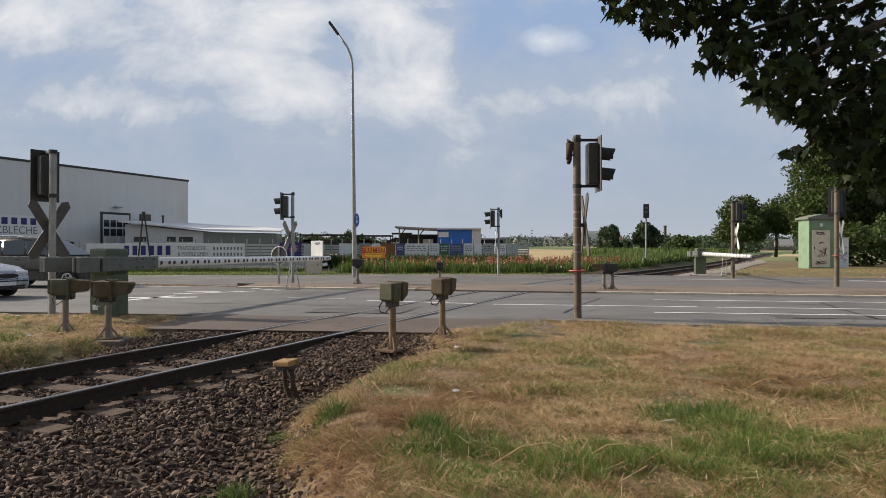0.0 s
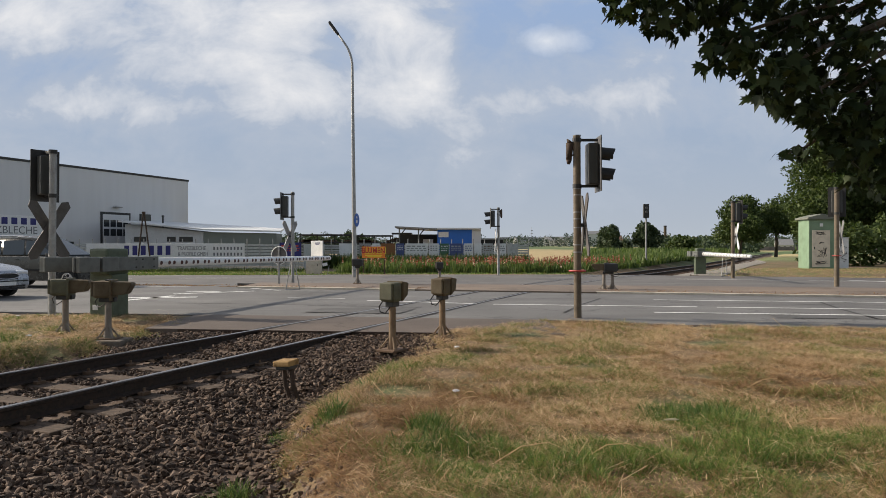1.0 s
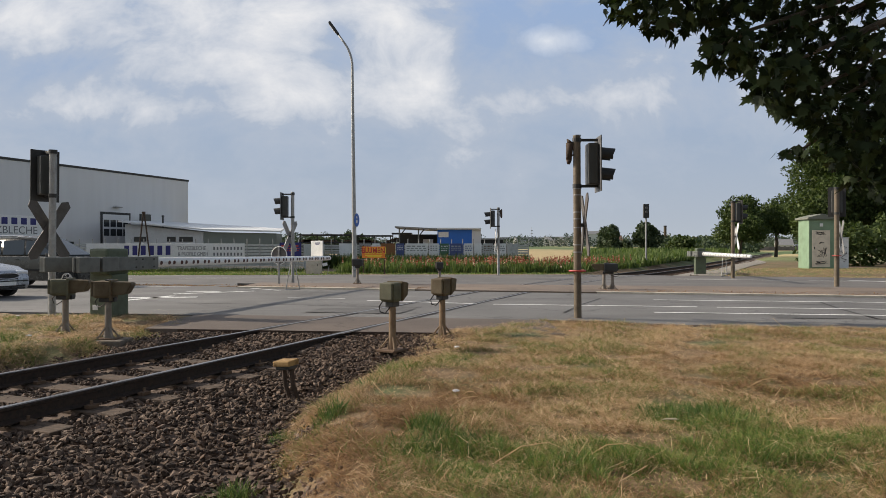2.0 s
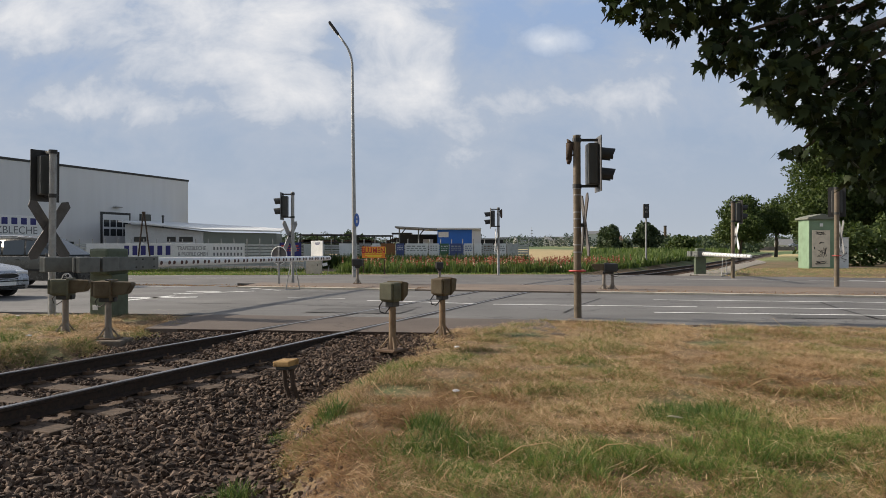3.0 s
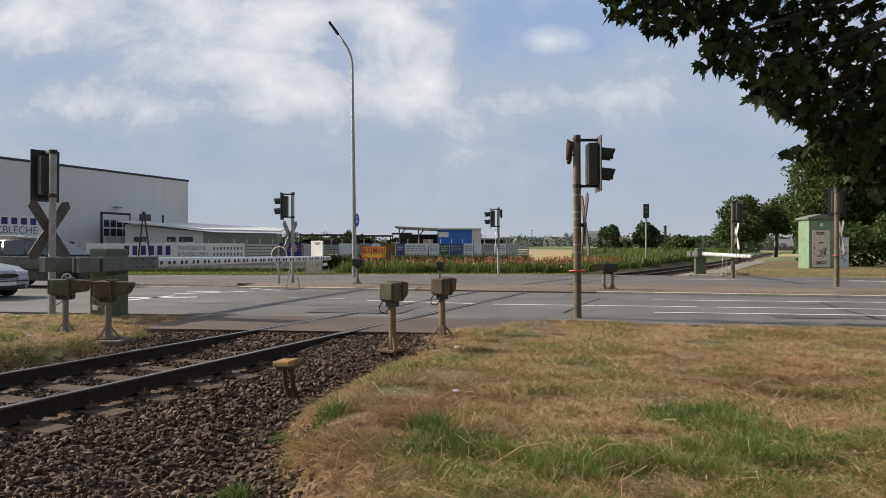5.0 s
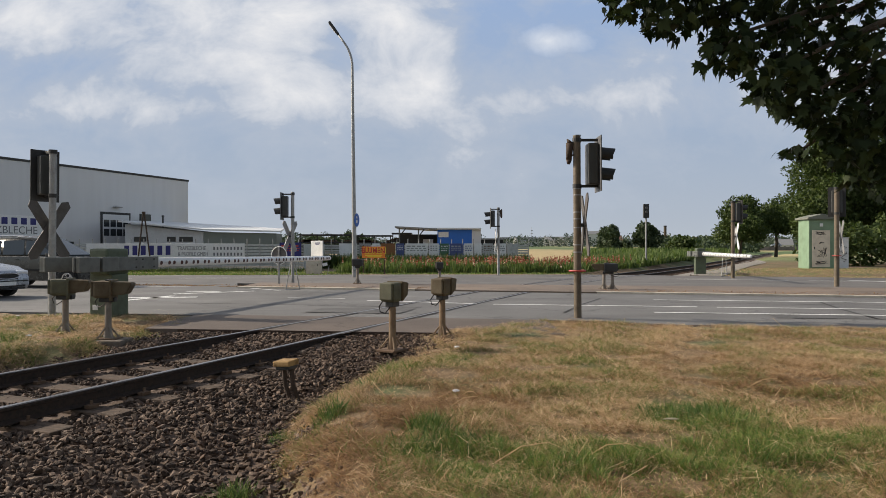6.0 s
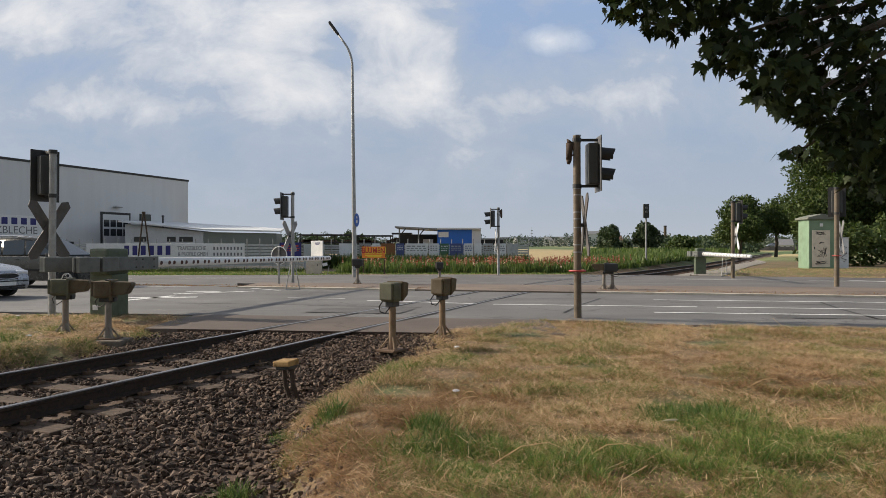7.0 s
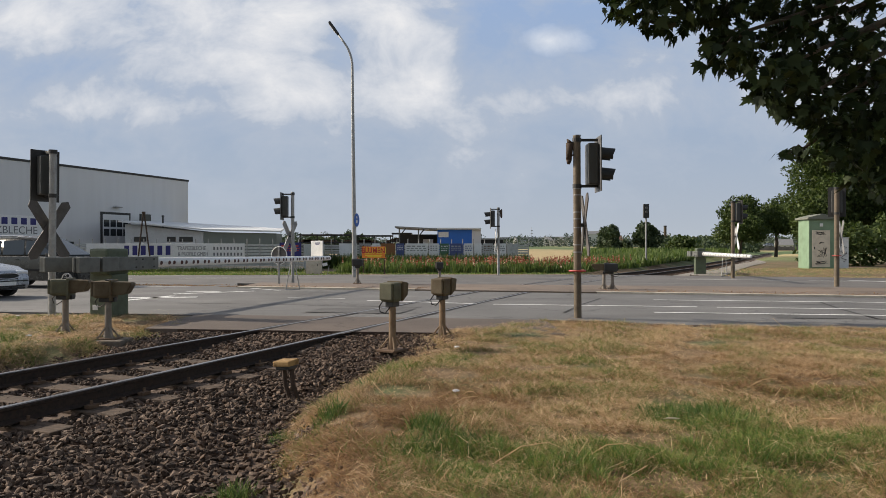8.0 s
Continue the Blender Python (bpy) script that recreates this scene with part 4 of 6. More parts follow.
concrete_foot()


def barrier(at, direction, length, start, label, dots, z=1.08, reach=1.28):
    """A drive housing with counterweight arms and a long tapered boom lying across the road; local +y is the boom's way."""
    t = thing("level_crossing_barrier", at, label, "barrier", "closed barriers of the crossing", direction)
    b = B()
    box(b, (0, 0, 0.42), (0.52, 0.46, 0.90), 0.015)
    ped = part("pedestal", b, M["greenbox"], t, "dark green steel pedestal")
    b = B()
    box(b, (0.02, -0.236, 0.42), (0.40, 0.012, 0.72), 0.004)
    part("service_door", b, M["greenbox"], ped)
    b = B()
    box(b, (-0.12, -0.246, 0.22), (0.12, 0.010, 0.10), 0.003)
    part("plate", b, M["white"], ped, "small pale type plate")
    b = B()
    box(b, (0, 0, 1.12), (0.42, 0.62, 0.52), 0.05)
    part("drive_housing", b, M["greenbox"], t, "green drive housing with rounded lid")
    for x in (-0.32, 0.32):
        b = B()
        box(b, (x, (start - reach) / 2, z), (0.05, start + reach, 0.27), 0.012)
        arm = part("counterweight_arm", b, M["greybeam"], t, "grey steel arm")
        for y, w in ((-reach + 0.27, 0.5), (-reach + 0.80, 0.42)):
            b = B()
            box(b, (x + math.copysign(0.075, x), y, z), (0.10, w, 0.28), 0.015)
            part("counterweight", b, M["greybeam"], arm, "grey cast counterweight block")
        for y in (0.35, 0.55, 0.9):
            for dz in (-0.08, 0.08):
                b = B()
                rod(b, (x - 0.04, y, z + dz), (x + 0.04, y, z + dz), 0.018, None, 8)
                part("bolt", b, M["darkbox"], arm)
    b = B()
    box(b, (0, start - 0.12, z), (0.62, 0.10, 0.26), 0.015)
    part("boom_clamp", b, M["greybeam"], t)
    b = B()
    rod(b, (0, start - 0.2, z), (0, start + length, z - 0.03), 0.105, 0.072, 20)
    rod(b, (0, start + length, z - 0.03), (0, start + length + 0.05, z - 0.03), 0.072, 0.045, 20)
    boom = part("boom", b, M["boomwhite"], t, "white tapered boom with red reflector dots", True)
    if dots:
        for k in range(dots):
            for off in (0.0, 0.17):
                y = start + 0.25 + (length - 0.6) * k / (dots - 1) + off
                r = 0.105 - 0.033 * (y - start) / length
                b = B()
                a = radians(-4)
                n = Vector((math.cos(a), 0, math.sin(a)))
                p = Vector((0, y, z - 0.005 - 0.02 * (y - start) / length))
                rod(b, p + n * (r - 0.05), p + n * (r + 0.004), 0.046, 0.043, 12)
                part("reflector", b, M["reflector"], boom, "dark red round reflector")
    else:
        for k in range(16):
            y = start + 0.3 + (length - 0.6) * k / 15
            r = 0.105 - 0.033 * (y - start) / length
            b = B()
            rod(b, (0, y, z - 0.012), (0, y + 0.10, z - 0.012), r + 0.010, None, 16, False)
            part("stripe", b, M["signgrey"], boom, "thin dark band on the boom")
    return t


BA = math.degrees(math.atan2(-2.4, 9.2))
near_barrier = barrier((-6.66, 13.75, -0.05), BA, 9.6, 1.05, "closed level crossing barrier with white red-dotted boom and green drive", 21)
far_barrier = barrier((13.62, 36.5, -0.02), 180 - math.degrees(math.atan2(1.5, 9.0)), 8.6, 1.1, "closed level crossing barrier with white boom and pale green drive", 0)


def pendulum(owner, y, z=1.05):
    """The hanging fork that props the boom."""
    for s in (-0.16, 0.16):
        b = B()
        rod(b, (s * 0.4, y, z - 0.1), (s, y + s, 0.10), 0.018, 0.016, 8)
        part("prop_leg", b, M["galv"], owner, "thin hanging prop of the boom")
    b = B()
    rod(b, (-0.16, y - 0.16, 0.11), (0.16, y + 0.16, 0.11), 0.014, None, 8)
    part("prop_foot", b, M["galv"], owner)


pendulum(near_barrier, 7.9)
pendulum(far_barrier, 5.4)


def marker_cap():
    t = thing("track_marker", (-1.60, 7.2, -0.34), "low track marker with ochre rusted cap leaning in the ballast", "marker post")
    b = B()
    box(b, (0, 0, 0.475), (0.215, 0.17, 0.062), 0.018, pose(0, 0, 0, 3, -4, -25))
    part("cap", b, M["cap"], t, "ochre rusted metal cap")
    b = B()
    box(b, (0.0, 0, 0.43), (0.17, 0.14, 0.04), 0.008, pose(0, 0, 0, 3, -4, -25))
    part("collar", b, M["darkbox"], t)
    for x in (-0.03, 0.05):
        b = B()
        tube(b, [(x - 0.03, 0, 0.42), (x - 0.02, 0, 0.25), (x + 0.06, 0.02, 0.0), (x + 0.09, 0.02, -0.1)], [0.024, 0.024, 0.024, 0.024], 8)
        part("bent_leg", b, M["darkrust"], t, "dark bent steel leg")


marker_cap()


def rail_signal():
    t = thing("railway_signal", (15.3, 51.9, 0), "slim railway signal with dark head beside the track", "railway signal")
    b = B()
    rod(b, (0, 0, -0.3), (0, 0, 3.8), 0.075, 0.07, 12)
    part("post", b, M["galv"], t)
    b = B()
    box(b, (0, 0, 4.18), (0.42, 0.25, 1.05), 0.04)
    part("signal_head", b, M["darkbox"], t, "tall black signal head")
    for z in (4.42, 4.12):
        b = B()
        rod(b, (0, -0.12, z), (0, -0.24, z - 0.01), 0.10, 0.10, 12)
        part("visor", b, M["backplate"], t)


rail_signal()


def plant_label():
    t = thing("plant_label", (-6.1, 36.3, 0), "small white tilted label on a short stake in grass", "label")
    b = B()
    box(b, (0, 0, 0.52), (0.26, 0.02, 0.16), 0.004, pose(0, 0, 0, 0, -14, 0))
    part("plate", b, M["white"], t)
    b = B()
    rod(b, (0.0, 0.02, -0.1), (0.10, 0.02, 0.48), 0.014, None, 6)
    part("stake", b, M["galv"], t)


plant_label()


def round_sign(at, z, r, turn, front, back, post_h, label):
    t = thing("round_sign", at, label, "traffic sign", "", turn)
    if post_h:
        b = B()
        rod(b, (0, 0.04, -0.1), (0, 0.04, post_h), 0.038, None, 10)
        part("post", b, M["galv"], t)
    b = B()
    rod(b, (0, 0, z), (0, 0.012, z), r, r, 32)
    board = part("board", b, back, t)
    b = B()
    rod(b, (0, -0.003, z), (0, -0.006, z), r * 0.97, None, 32)
    part("sign_face", b, front, board)
    return t


rs = round_sign((-6.08, 25.6, 0.03), 1.05, 0.33, 160, M["blue"], M["crossboard"], 1.36, "round road sign seen from behind on a grey post")
b = B()
tube(b, [(0.33 * math.cos(a), 0.014, 1.05 + 0.33 * math.sin(a)) for a in (2 * math.pi * k / 28 for k in range(29))], [0.016] * 29, 6)
part("rim", b, M["white"], rs, "pale folded rim")
bs = round_sign((-4.05, 32.32, 0.0), 2.68, 0.32, 74, M["blue"], M["signgrey"], 0, "round blue road sign clamped to the lamp mast")
b = B()
box(b, (0.0, 0.06, 2.68), (0.06, 0.16, 0.05), 0.005)
part("clamp", b, M["galv"], bs)
b = B()
rod(b, (0, -0.0065, 2.62), (0, -0.009, 2.62), 0.09, None, 16)
rod(b, (0, -0.0065, 2.80), (0, -0.009, 2.80), 0.06, None, 16)
part("pictogram", b, M["white"], bs, "plain white pictogram")


def red_ring(parent, z, r):
    b = B()
    pts = [(r * math.cos(a), r * math.sin(a), z) for a in (2 * math.pi * k / 16 for k in range(17))]
    tube(b, pts, [0.018] * 17, 6)
    part("ring", b, M["red"], parent, "faded red clamp ring")


red_ring(P1, 0.93, 0.15)
red_ring(P4, 1.05, 0.14)
for z in (1.28, 1.42, 1.92, 2.05, 2.38, 2.50, 1.75):
    b = B()
    rod(b, (0, 0, z), (0, 0, z + 0.022), 0.0775, None, 18)
    part("tape_band", b, M["signgrey"], P1, "pale worn tape band")


# ---- hut and cabinets ----
M["hutroof"] = painted("mossy_roof", (0.19, 0.20, 0.165), 0.9, 0, 0.5, (0.09, 0.10, 0.07), 3.0)


def relay_hut():
    t = thing("relay_hut", (21.72, 40.1, 0.22), "pale green relay hut with a graffiti-covered door", "hut")
    b = B()
    box(b, (0, 0, 1.38), (1.45, 1.2, 2.85), 0.02)
    part("wall", b, M["greenlight"], t)
    b = B()
    prism(b, [(-0.86, 2.80), (0.86, 2.80), (0.86, 2.90), (0, 3.12), (-0.86, 2.90)], "y", -0.74, 0.74)
    part("roof", b, M["hutroof"], t, "grey-green low pitched roof")
    b = B()
    box(b, (-0.05, -0.615, 1.12), (1.02, 0.05, 2.12), 0.008)
    door = part("door", b, M["cream"], t, "off-white door with black graffiti")
    b = B()
    box(b, (-0.44, -0.65, 1.15), (0.03, 0.05, 0.14), 0.006)
    part("handle", b, M["darkbox"], door)
    b = B()
    box(b, (-0.02, -0.61, 2.48), (0.18, 0.02, 0.18), 0.004)
    part("notice", b, M["white"], t, "small white notice")
    rnd = random.Random(5)
    for cx, cz, w, h in ((-0.1, 2.0, 0.34, 0.10), (-0.05, 1.45, 0.16, 0.04), (-0.05, 0.85, 0.30, 0.22), (0.15, 0.9, 0.12, 0.3), (-0.05, 0.32, 0.38, 0.10)):
        b = B()
        pts = [(cx + w * math.sin(2.3 * k + rnd.uniform(0, 1)), -0.643, cz + h * math.cos(1.7 * k + rnd.uniform(0, 1))) for k in range(9)]
        tube(b, pts, [0.014] * 9, 5)
        part("graffiti", b, M["black"], door, "black sprayed scrawl")


relay_hut()


def cabinet(at, size, mat, label, scrawl=False):
    t = thing("switch_cabinet", at, label, "cabinet")
    w, d, h = size
    b = B()
    box(b, (0, 0, h / 2 - 0.05), (w, d, h), 0.012)
    part("body", b, mat, t)
    b = B()
    box(b, (0, 0, h - 0.04), (w + 0.06, d + 0.06, 0.05), 0.012)
    part("lid", b, mat, t)
    b = B()
    box(b, (0, -d / 2 - 0.006, h / 2), (w * 0.86, 0.016, h * 0.82), 0.004)
    door = part("door", b, mat, t)
    b = B()
    box(b, (w * 0.3, -d / 2 - 0.024, h / 2), (0.03, 0.02, 0.12), 0.004)
    part("handle", b, M["darkbox"], door)
    if scrawl:
        b = B()
        tube(b, [(0.2 * math.sin(2.1 * k), -d / 2 - 0.03, 0.35 + 0.12 * k) for k in range(9)], [0.02] * 9, 5)
        part("graffiti", b, M["black"], door, "black sprayed scrawl")
    return t


cabinet((23.15, 40.0, 0.22), (0.62, 0.35, 1.78), M["white"], "white switch cabinet covered with black graffiti", True)
cabinet((-6.86, 36.6, 0.0), (0.78, 0.4, 0.95), M["kerbstone"], "grey concrete cable cabinet at the far kerb")


def notice_board():
    t = thing("notice_board", (-6.75, 36.95, 0), "white notice board on two posts behind the cabinet", "sign", "", -38)
    b = B()
    box(b, (0, 0, 1.32), (0.92, 0.06, 0.88), 0.006)
    part("board", b, M["white"], t)
    for x in (-0.3, 0.3):
        b = B()
        rod(b, (x, 0.05, -0.1), (x, 0.05, 1.75), 0.025, None, 8)
        part("post", b, M["galv"], t)
    b = B()
    box(b, (0.05, -0.033, 1.64), (0.40, 0.006, 0.05))
    box(b, (0.05, -0.033, 1.56), (0.28, 0.006, 0.03))
    part("print", b, M["navy"], t, "unreadable dark print")


notice_board()


def words(text, size, m, mat, parent, label, squeeze=1.0, bold=0.0):
    """Lettering in the built-in font, as a mesh."""
    cu = bpy.data.curves.new("lettering", "FONT")
    cu.body, cu.size, cu.extrude, cu.align_x, cu.align_y = text, size, 0.004, "CENTER", "CENTER"
    cu.offset = bold
    tmp = bpy.data.objects.new("lettering", cu)
    scene.collection.objects.link(tmp)
    me = bpy.data.meshes.new_from_object(tmp.evaluated_get(bpy.context.evaluated_depsgraph_get()))
    bpy.data.objects.remove(tmp)
    me.transform(m @ pose(0, 0, 0, 90, 0, 0) @ Matrix.Diagonal((squeeze, 1, 1, 1)))
    me.materials.append(mat)
    ob = new("lettering", me)
    ob.parent = parent
    ob["label"] = label
    return ob


M["signred"] = painted("sign_red", (0.38, 0.02, 0.015), 0.5, 0, 0.1)


def flower_sign():
    t = thing("flower_sign", (-3.75, 37.2, 0), "orange flower sale sign on two wooden posts by the flower field", "sign", "", -18)
    b = B()
    box(b, (0, 0, 1.14), (1.36, 0.03, 0.62), 0.004)
    part("board", b, M["orange"], t, "orange printed board")
    for x in (-0.61, 0.61):
        b = B()
        box(b, (x, 0.04, 0.70), (0.05, 0.05, 1.65), 0.006)
        part("post", b, M["sleeper"], t)
    words("BLUMEN", 0.43, pose(0.014, -0.020, 1.215), M["yellowp"], t, "yellow shadow of the word BLUMEN", 0.86, 0.026)
    words("BLUMEN", 0.42, pose(0, -0.026, 1.23), M["signred"], t, "dark red word BLUMEN", 0.86, 0.012)
    b = B()
    box(b, (0.0, -0.018, 0.98), (1.0, 0.006, 0.05))
    box(b, (0.05, -0.018, 0.90), (0.8, 0.006, 0.045))
    part("print", b, M["yellowp"], t, "unreadable small print")


flower_sign()


# ---- cars ----
M["car_grey"] = painted("grey_car_paint", (0.085, 0.085, 0.08), 0.2, 0.4, 0.05)
M["car_silver"] = painted("silver_car_paint", (0.36, 0.39, 0.44), 0.25, 0.5, 0.05)
M["chrome"] = painted("chrome", (0.7, 0.7, 0.7), 0.15, 1.0, 0.05)
M["lampglass"] = painted("headlamp_glass", (0.65, 0.66, 0.68), 0.05, 0.3, 0.0)
M["tyre"] = painted("tyre", (0.018, 0.018, 0.018), 0.8, 0, 0.3)


def car(at, turn, paint, label, length=4.7, height=1.55, width=1.8, group="cars waiting at the barrier"):
    """An estate car that heads for local +x; the origin is on the road under its front axle."""
    t = thing("car", at, label, "car", group, turn)
    k, h = length / 4.7, height / 1.55
    def X(v):
        return v * k
    body = [(-3.7, 0.32), (-3.72, 0.62), (-3.62, 0.92), (-3.3, 0.96), (-1.0, 0.98), (-0.35, 0.98), (0.35, 0.88), (0.72, 0.76), (0.88, 0.58), (0.90, 0.34), (0.75, 0.22), (-3.5, 0.22)]
    cut = []
    for x, z in body:
        cut.append((X(x), z * h))
    b = B()
    prism(b, cut, "y", -width / 2, width / 2)
    for v in b.verts:
        f = 1.0 - 0.16 * max(0.0, (v.co.x / k - 0.2) / 0.7) ** 2 - (0.04 if v.co.z > 0.9 * h else 0.0)
        v.co.y *= f
    bmesh.ops.bevel(b, geom=b.edges[:], offset=0.05, segments=3, profile=0.6, affect="EDGES", clamp_overlap=True)
    shell = part("body", b, paint, t, "glossy painted body", True)
    roof = [(-3.55, 0.95), (-3.35, 1.42), (-3.0, 1.54), (-1.9, 1.56), (-1.25, 1.50), (-0.85, 1.32), (-0.25, 0.95)]
    b = B()
    prism(b, [(X(x), z * h) for x, z in roof], "y", -width / 2 + 0.10, width / 2 - 0.10)
    for v in b.verts:
        v.co.y *= 1.0 - 0.22 * max(0.0, (v.co.z / h - 0.95) / 0.6)
    bmesh.ops.bevel(b, geom=b.edges[:], offset=0.045, segments=3, affect="EDGES", clamp_overlap=True)
    part("cabin", b, paint, t, "painted roof and pillars", True)
    for sgn in (-1, 1):
        for win in ([(-3.25, 1.02), (-3.15, 1.36), (-2.55, 1.44), (-2.50, 1.02)], [(-2.42, 1.02), (-2.47, 1.45), (-1.72, 1.47), (-1.66, 1.02)], [(-1.58, 1.02), (-1.64, 1.46), (-1.25, 1.42), (-0.98, 1.27), (-0.58, 1.02)]):
            b = B()
            vs = []
            for lay in (0.0, 0.018):
                for x, z in win:
                    y = (width / 2 - 0.10) * (1.0 - 0.22 * max(0.0, (z - 0.95) / 0.6)) - 0.008 + lay
                    vs.append(b.verts.new((X(x), sgn * y, z * h)))
            n = len(win)
            b.faces.new(vs[:n])
            b.faces.new(vs[n:][::-1])
            for i in range(n):
                b.faces.new((vs[i], vs[(i + 1) % n], vs[n + (i + 1) % n], vs[n + i]))
            bmesh.ops.recalc_face_normals(b, faces=b.faces[:])
            part("side_window", b, M["carglass"], t, "dark tinted side window")
        b = B()
        tube(b, [(X(-3.2), sgn * 0.62, 1.5 * h), (X(-2.9), sgn * 0.62, 1.6 * h), (X(-1.8), sgn * 0.62, 1.61 * h), (X(-1.35), sgn * 0.62, 1.54 * h)], [0.016] * 4, 6)
        part("roof_rail", b, M["chrome"], t, "slim roof rail")
        b = B()
        box(b, (X(-0.62), sgn * (width / 2 + 0.06), 1.02 * h), (0.14, 0.20, 0.13), 0.04)
        part("mirror", b, paint, t)
        b = B()
        box(b, (X(0.62), sgn * 0.62 * width / 1.8, 0.70 * h), (0.34, 0.36, 0.14), 0.05, pose(0, 0, 0, 0, 0, 0))
        part("headlight", b, M["lampglass"], t, "clear headlight")
        b = B()
        box(b, (X(-1.75), sgn * (width / 2 + 0.004), 0.55 * h), (2.1, 0.018, 0.05), 0.006)
        part("trim_strip", b, M["black"], t)
        b = B()
        box(b, (X(-1.85), sgn * (width / 2 - 0.01), 0.87 * h), (0.16, 0.03, 0.025), 0.008)
        part("door_handle", b, paint, t)
    b = B()
    vs = [(X(-1.22), 0.60, 1.475 * h), (X(-0.29), 0.76, 0.975 * h), (X(-0.29), -0.76, 0.975 * h), (X(-1.22), -0.60, 1.475 * h)]
    up = Vector((0.035, 0, 0.045))
    lo = [b.verts.new(v) for v in vs]
    hi = [b.verts.new(Vector(v) + up) for v in vs]
    b.faces.new(lo[::-1])
    b.faces.new(hi)
    for i in range(4):
        b.faces.new((lo[i], lo[(i + 1) % 4], hi[(i + 1) % 4], hi[i]))
    bmesh.ops.recalc_face_normals(b, faces=b.faces[:])
    part("windscreen", b, M["carglass"], t, "reflecting windscreen")
    b = B()
    box(b, (X(0.86), 0, 0.60 * h), (0.06, 0.72, 0.16), 0.02)
    part("grille", b, M["black"], t, "dark radiator grille")
    b = B()
    tube(b, [(X(0.895), 0.38 * math.cos(a), (0.62 + 0.085 * math.sin(a)) * h) for a in (2 * math.pi * i / 20 for i in range(21))], [0.014] * 21, 6)
    part("grille_frame", b, M["chrome"], t, "slim chrome grille frame")
    for z in (0.27, 0.335):
        b = B()
        box(b, (X(0.89), 0, z * h), (0.05, 1.15, 0.045), 0.01)
        part("intake", b, M["black"], t, "dark lower air intake")
    b = B()
    box(b, (X(0.90), 0, 0.475 * h), (0.04, 1.35, 0.03), 0.01)
    part("bumper_strip", b, M["black"], t)
    b = B()
    box(b, (X(0.90), 0, 0.40 * h), (0.03, 0.52, 0.11), 0.004)
    part("number_plate", b, M["white"], t, "blank white plate")
    for x in (0.0, -2.75):
        for sgn in (-1, 1):
            y = sgn * (width / 2 - 0.10)
            b = B()
            rod(b, (X(x), y - 0.115, 0.32), (X(x), y + 0.115, 0.32), 0.32, None, 28)
            bmesh.ops.bevel(b, geom=[e for e in b.edges if len(e.link_faces) == 2 and any(len(f.verts) > 4 for f in e.link_faces)], offset=0.035, segments=2, affect="EDGES")
            wheel = part("wheel", b, M["tyre"], t, "black tyre with alloy rim")
            b = B()
            rod(b, (X(x), y + sgn * 0.10, 0.32), (X(x), y + sgn * 0.122, 0.32), 0.21, 0.20, 24)
            part("rim", b, M["chrome"], wheel, "spoked alloy rim")
            for j in range(5):
                a = 2 * math.pi * j / 5
                b = B()
                rod(b, (X(x) + 0.11 * math.cos(a), y + sgn * 0.12, 0.32 + 0.11 * math.sin(a)), (X(x) + 0.11 * math.cos(a), y + sgn * 0.127, 0.32 + 0.11 * math.sin(a)), 0.052, None, 8)
                part("rim_opening", b, M["black"], wheel)
    return t


car((-12.55, 24.1, -0.003), -7, M["car_grey"], "dark grey estate car waiting at the closed barrier", 4.8, 1.72)
car((-12.52, 18.75, -0.005), -13, M["car_silver"], "silver hatchback car waiting at the closed barrier", 4.2, 1.48, 1.74)
strip("far_road", lambda x: 296.0 - 0.02 * x, lambda x: 304.0 - 0.02 * x, 95, 200, 5.0, 2.3, M["asphalt_far"], "raised country road far beyond the fields", "road", 3.2)
FAR_CAR = car((156.7, 297.0, 2.31), 179, M["car_silver"], "pale silver car passing on the far country road", 4.4, 1.5, 1.75, "passing car")


# ---- buildings beyond the road ----
M["whitesheet"] = painted("white_panel", (0.62, 0.62, 0.62), 0.55, 0, 0.25, (0.35, 0.33, 0.3), 0.8)
M["greengrey"] = sheet_mat("green_grey_sheet", (0.16, 0.18, 0.16), 0.12)
M["mesh_grey"] = painted("grey_fence_slat", (0.48, 0.49, 0.47), 0.6, 0.1, 0.3)
M["greyprint"] = painted("grey_print", (0.16, 0.16, 0.17), 0.6, 0, 0.1)
M["dullblue"] = painted("faded_blue_print", (0.05, 0.075, 0.22), 0.6, 0, 0.2, (0.2, 0.2, 0.2))
M["greenprint"] = painted("green_print", (0.05, 0.13, 0.075), 0.6, 0, 0.1)
M["brownprint"] = painted("brown_print", (0.22, 0.095, 0.03), 0.6, 0, 0.1)


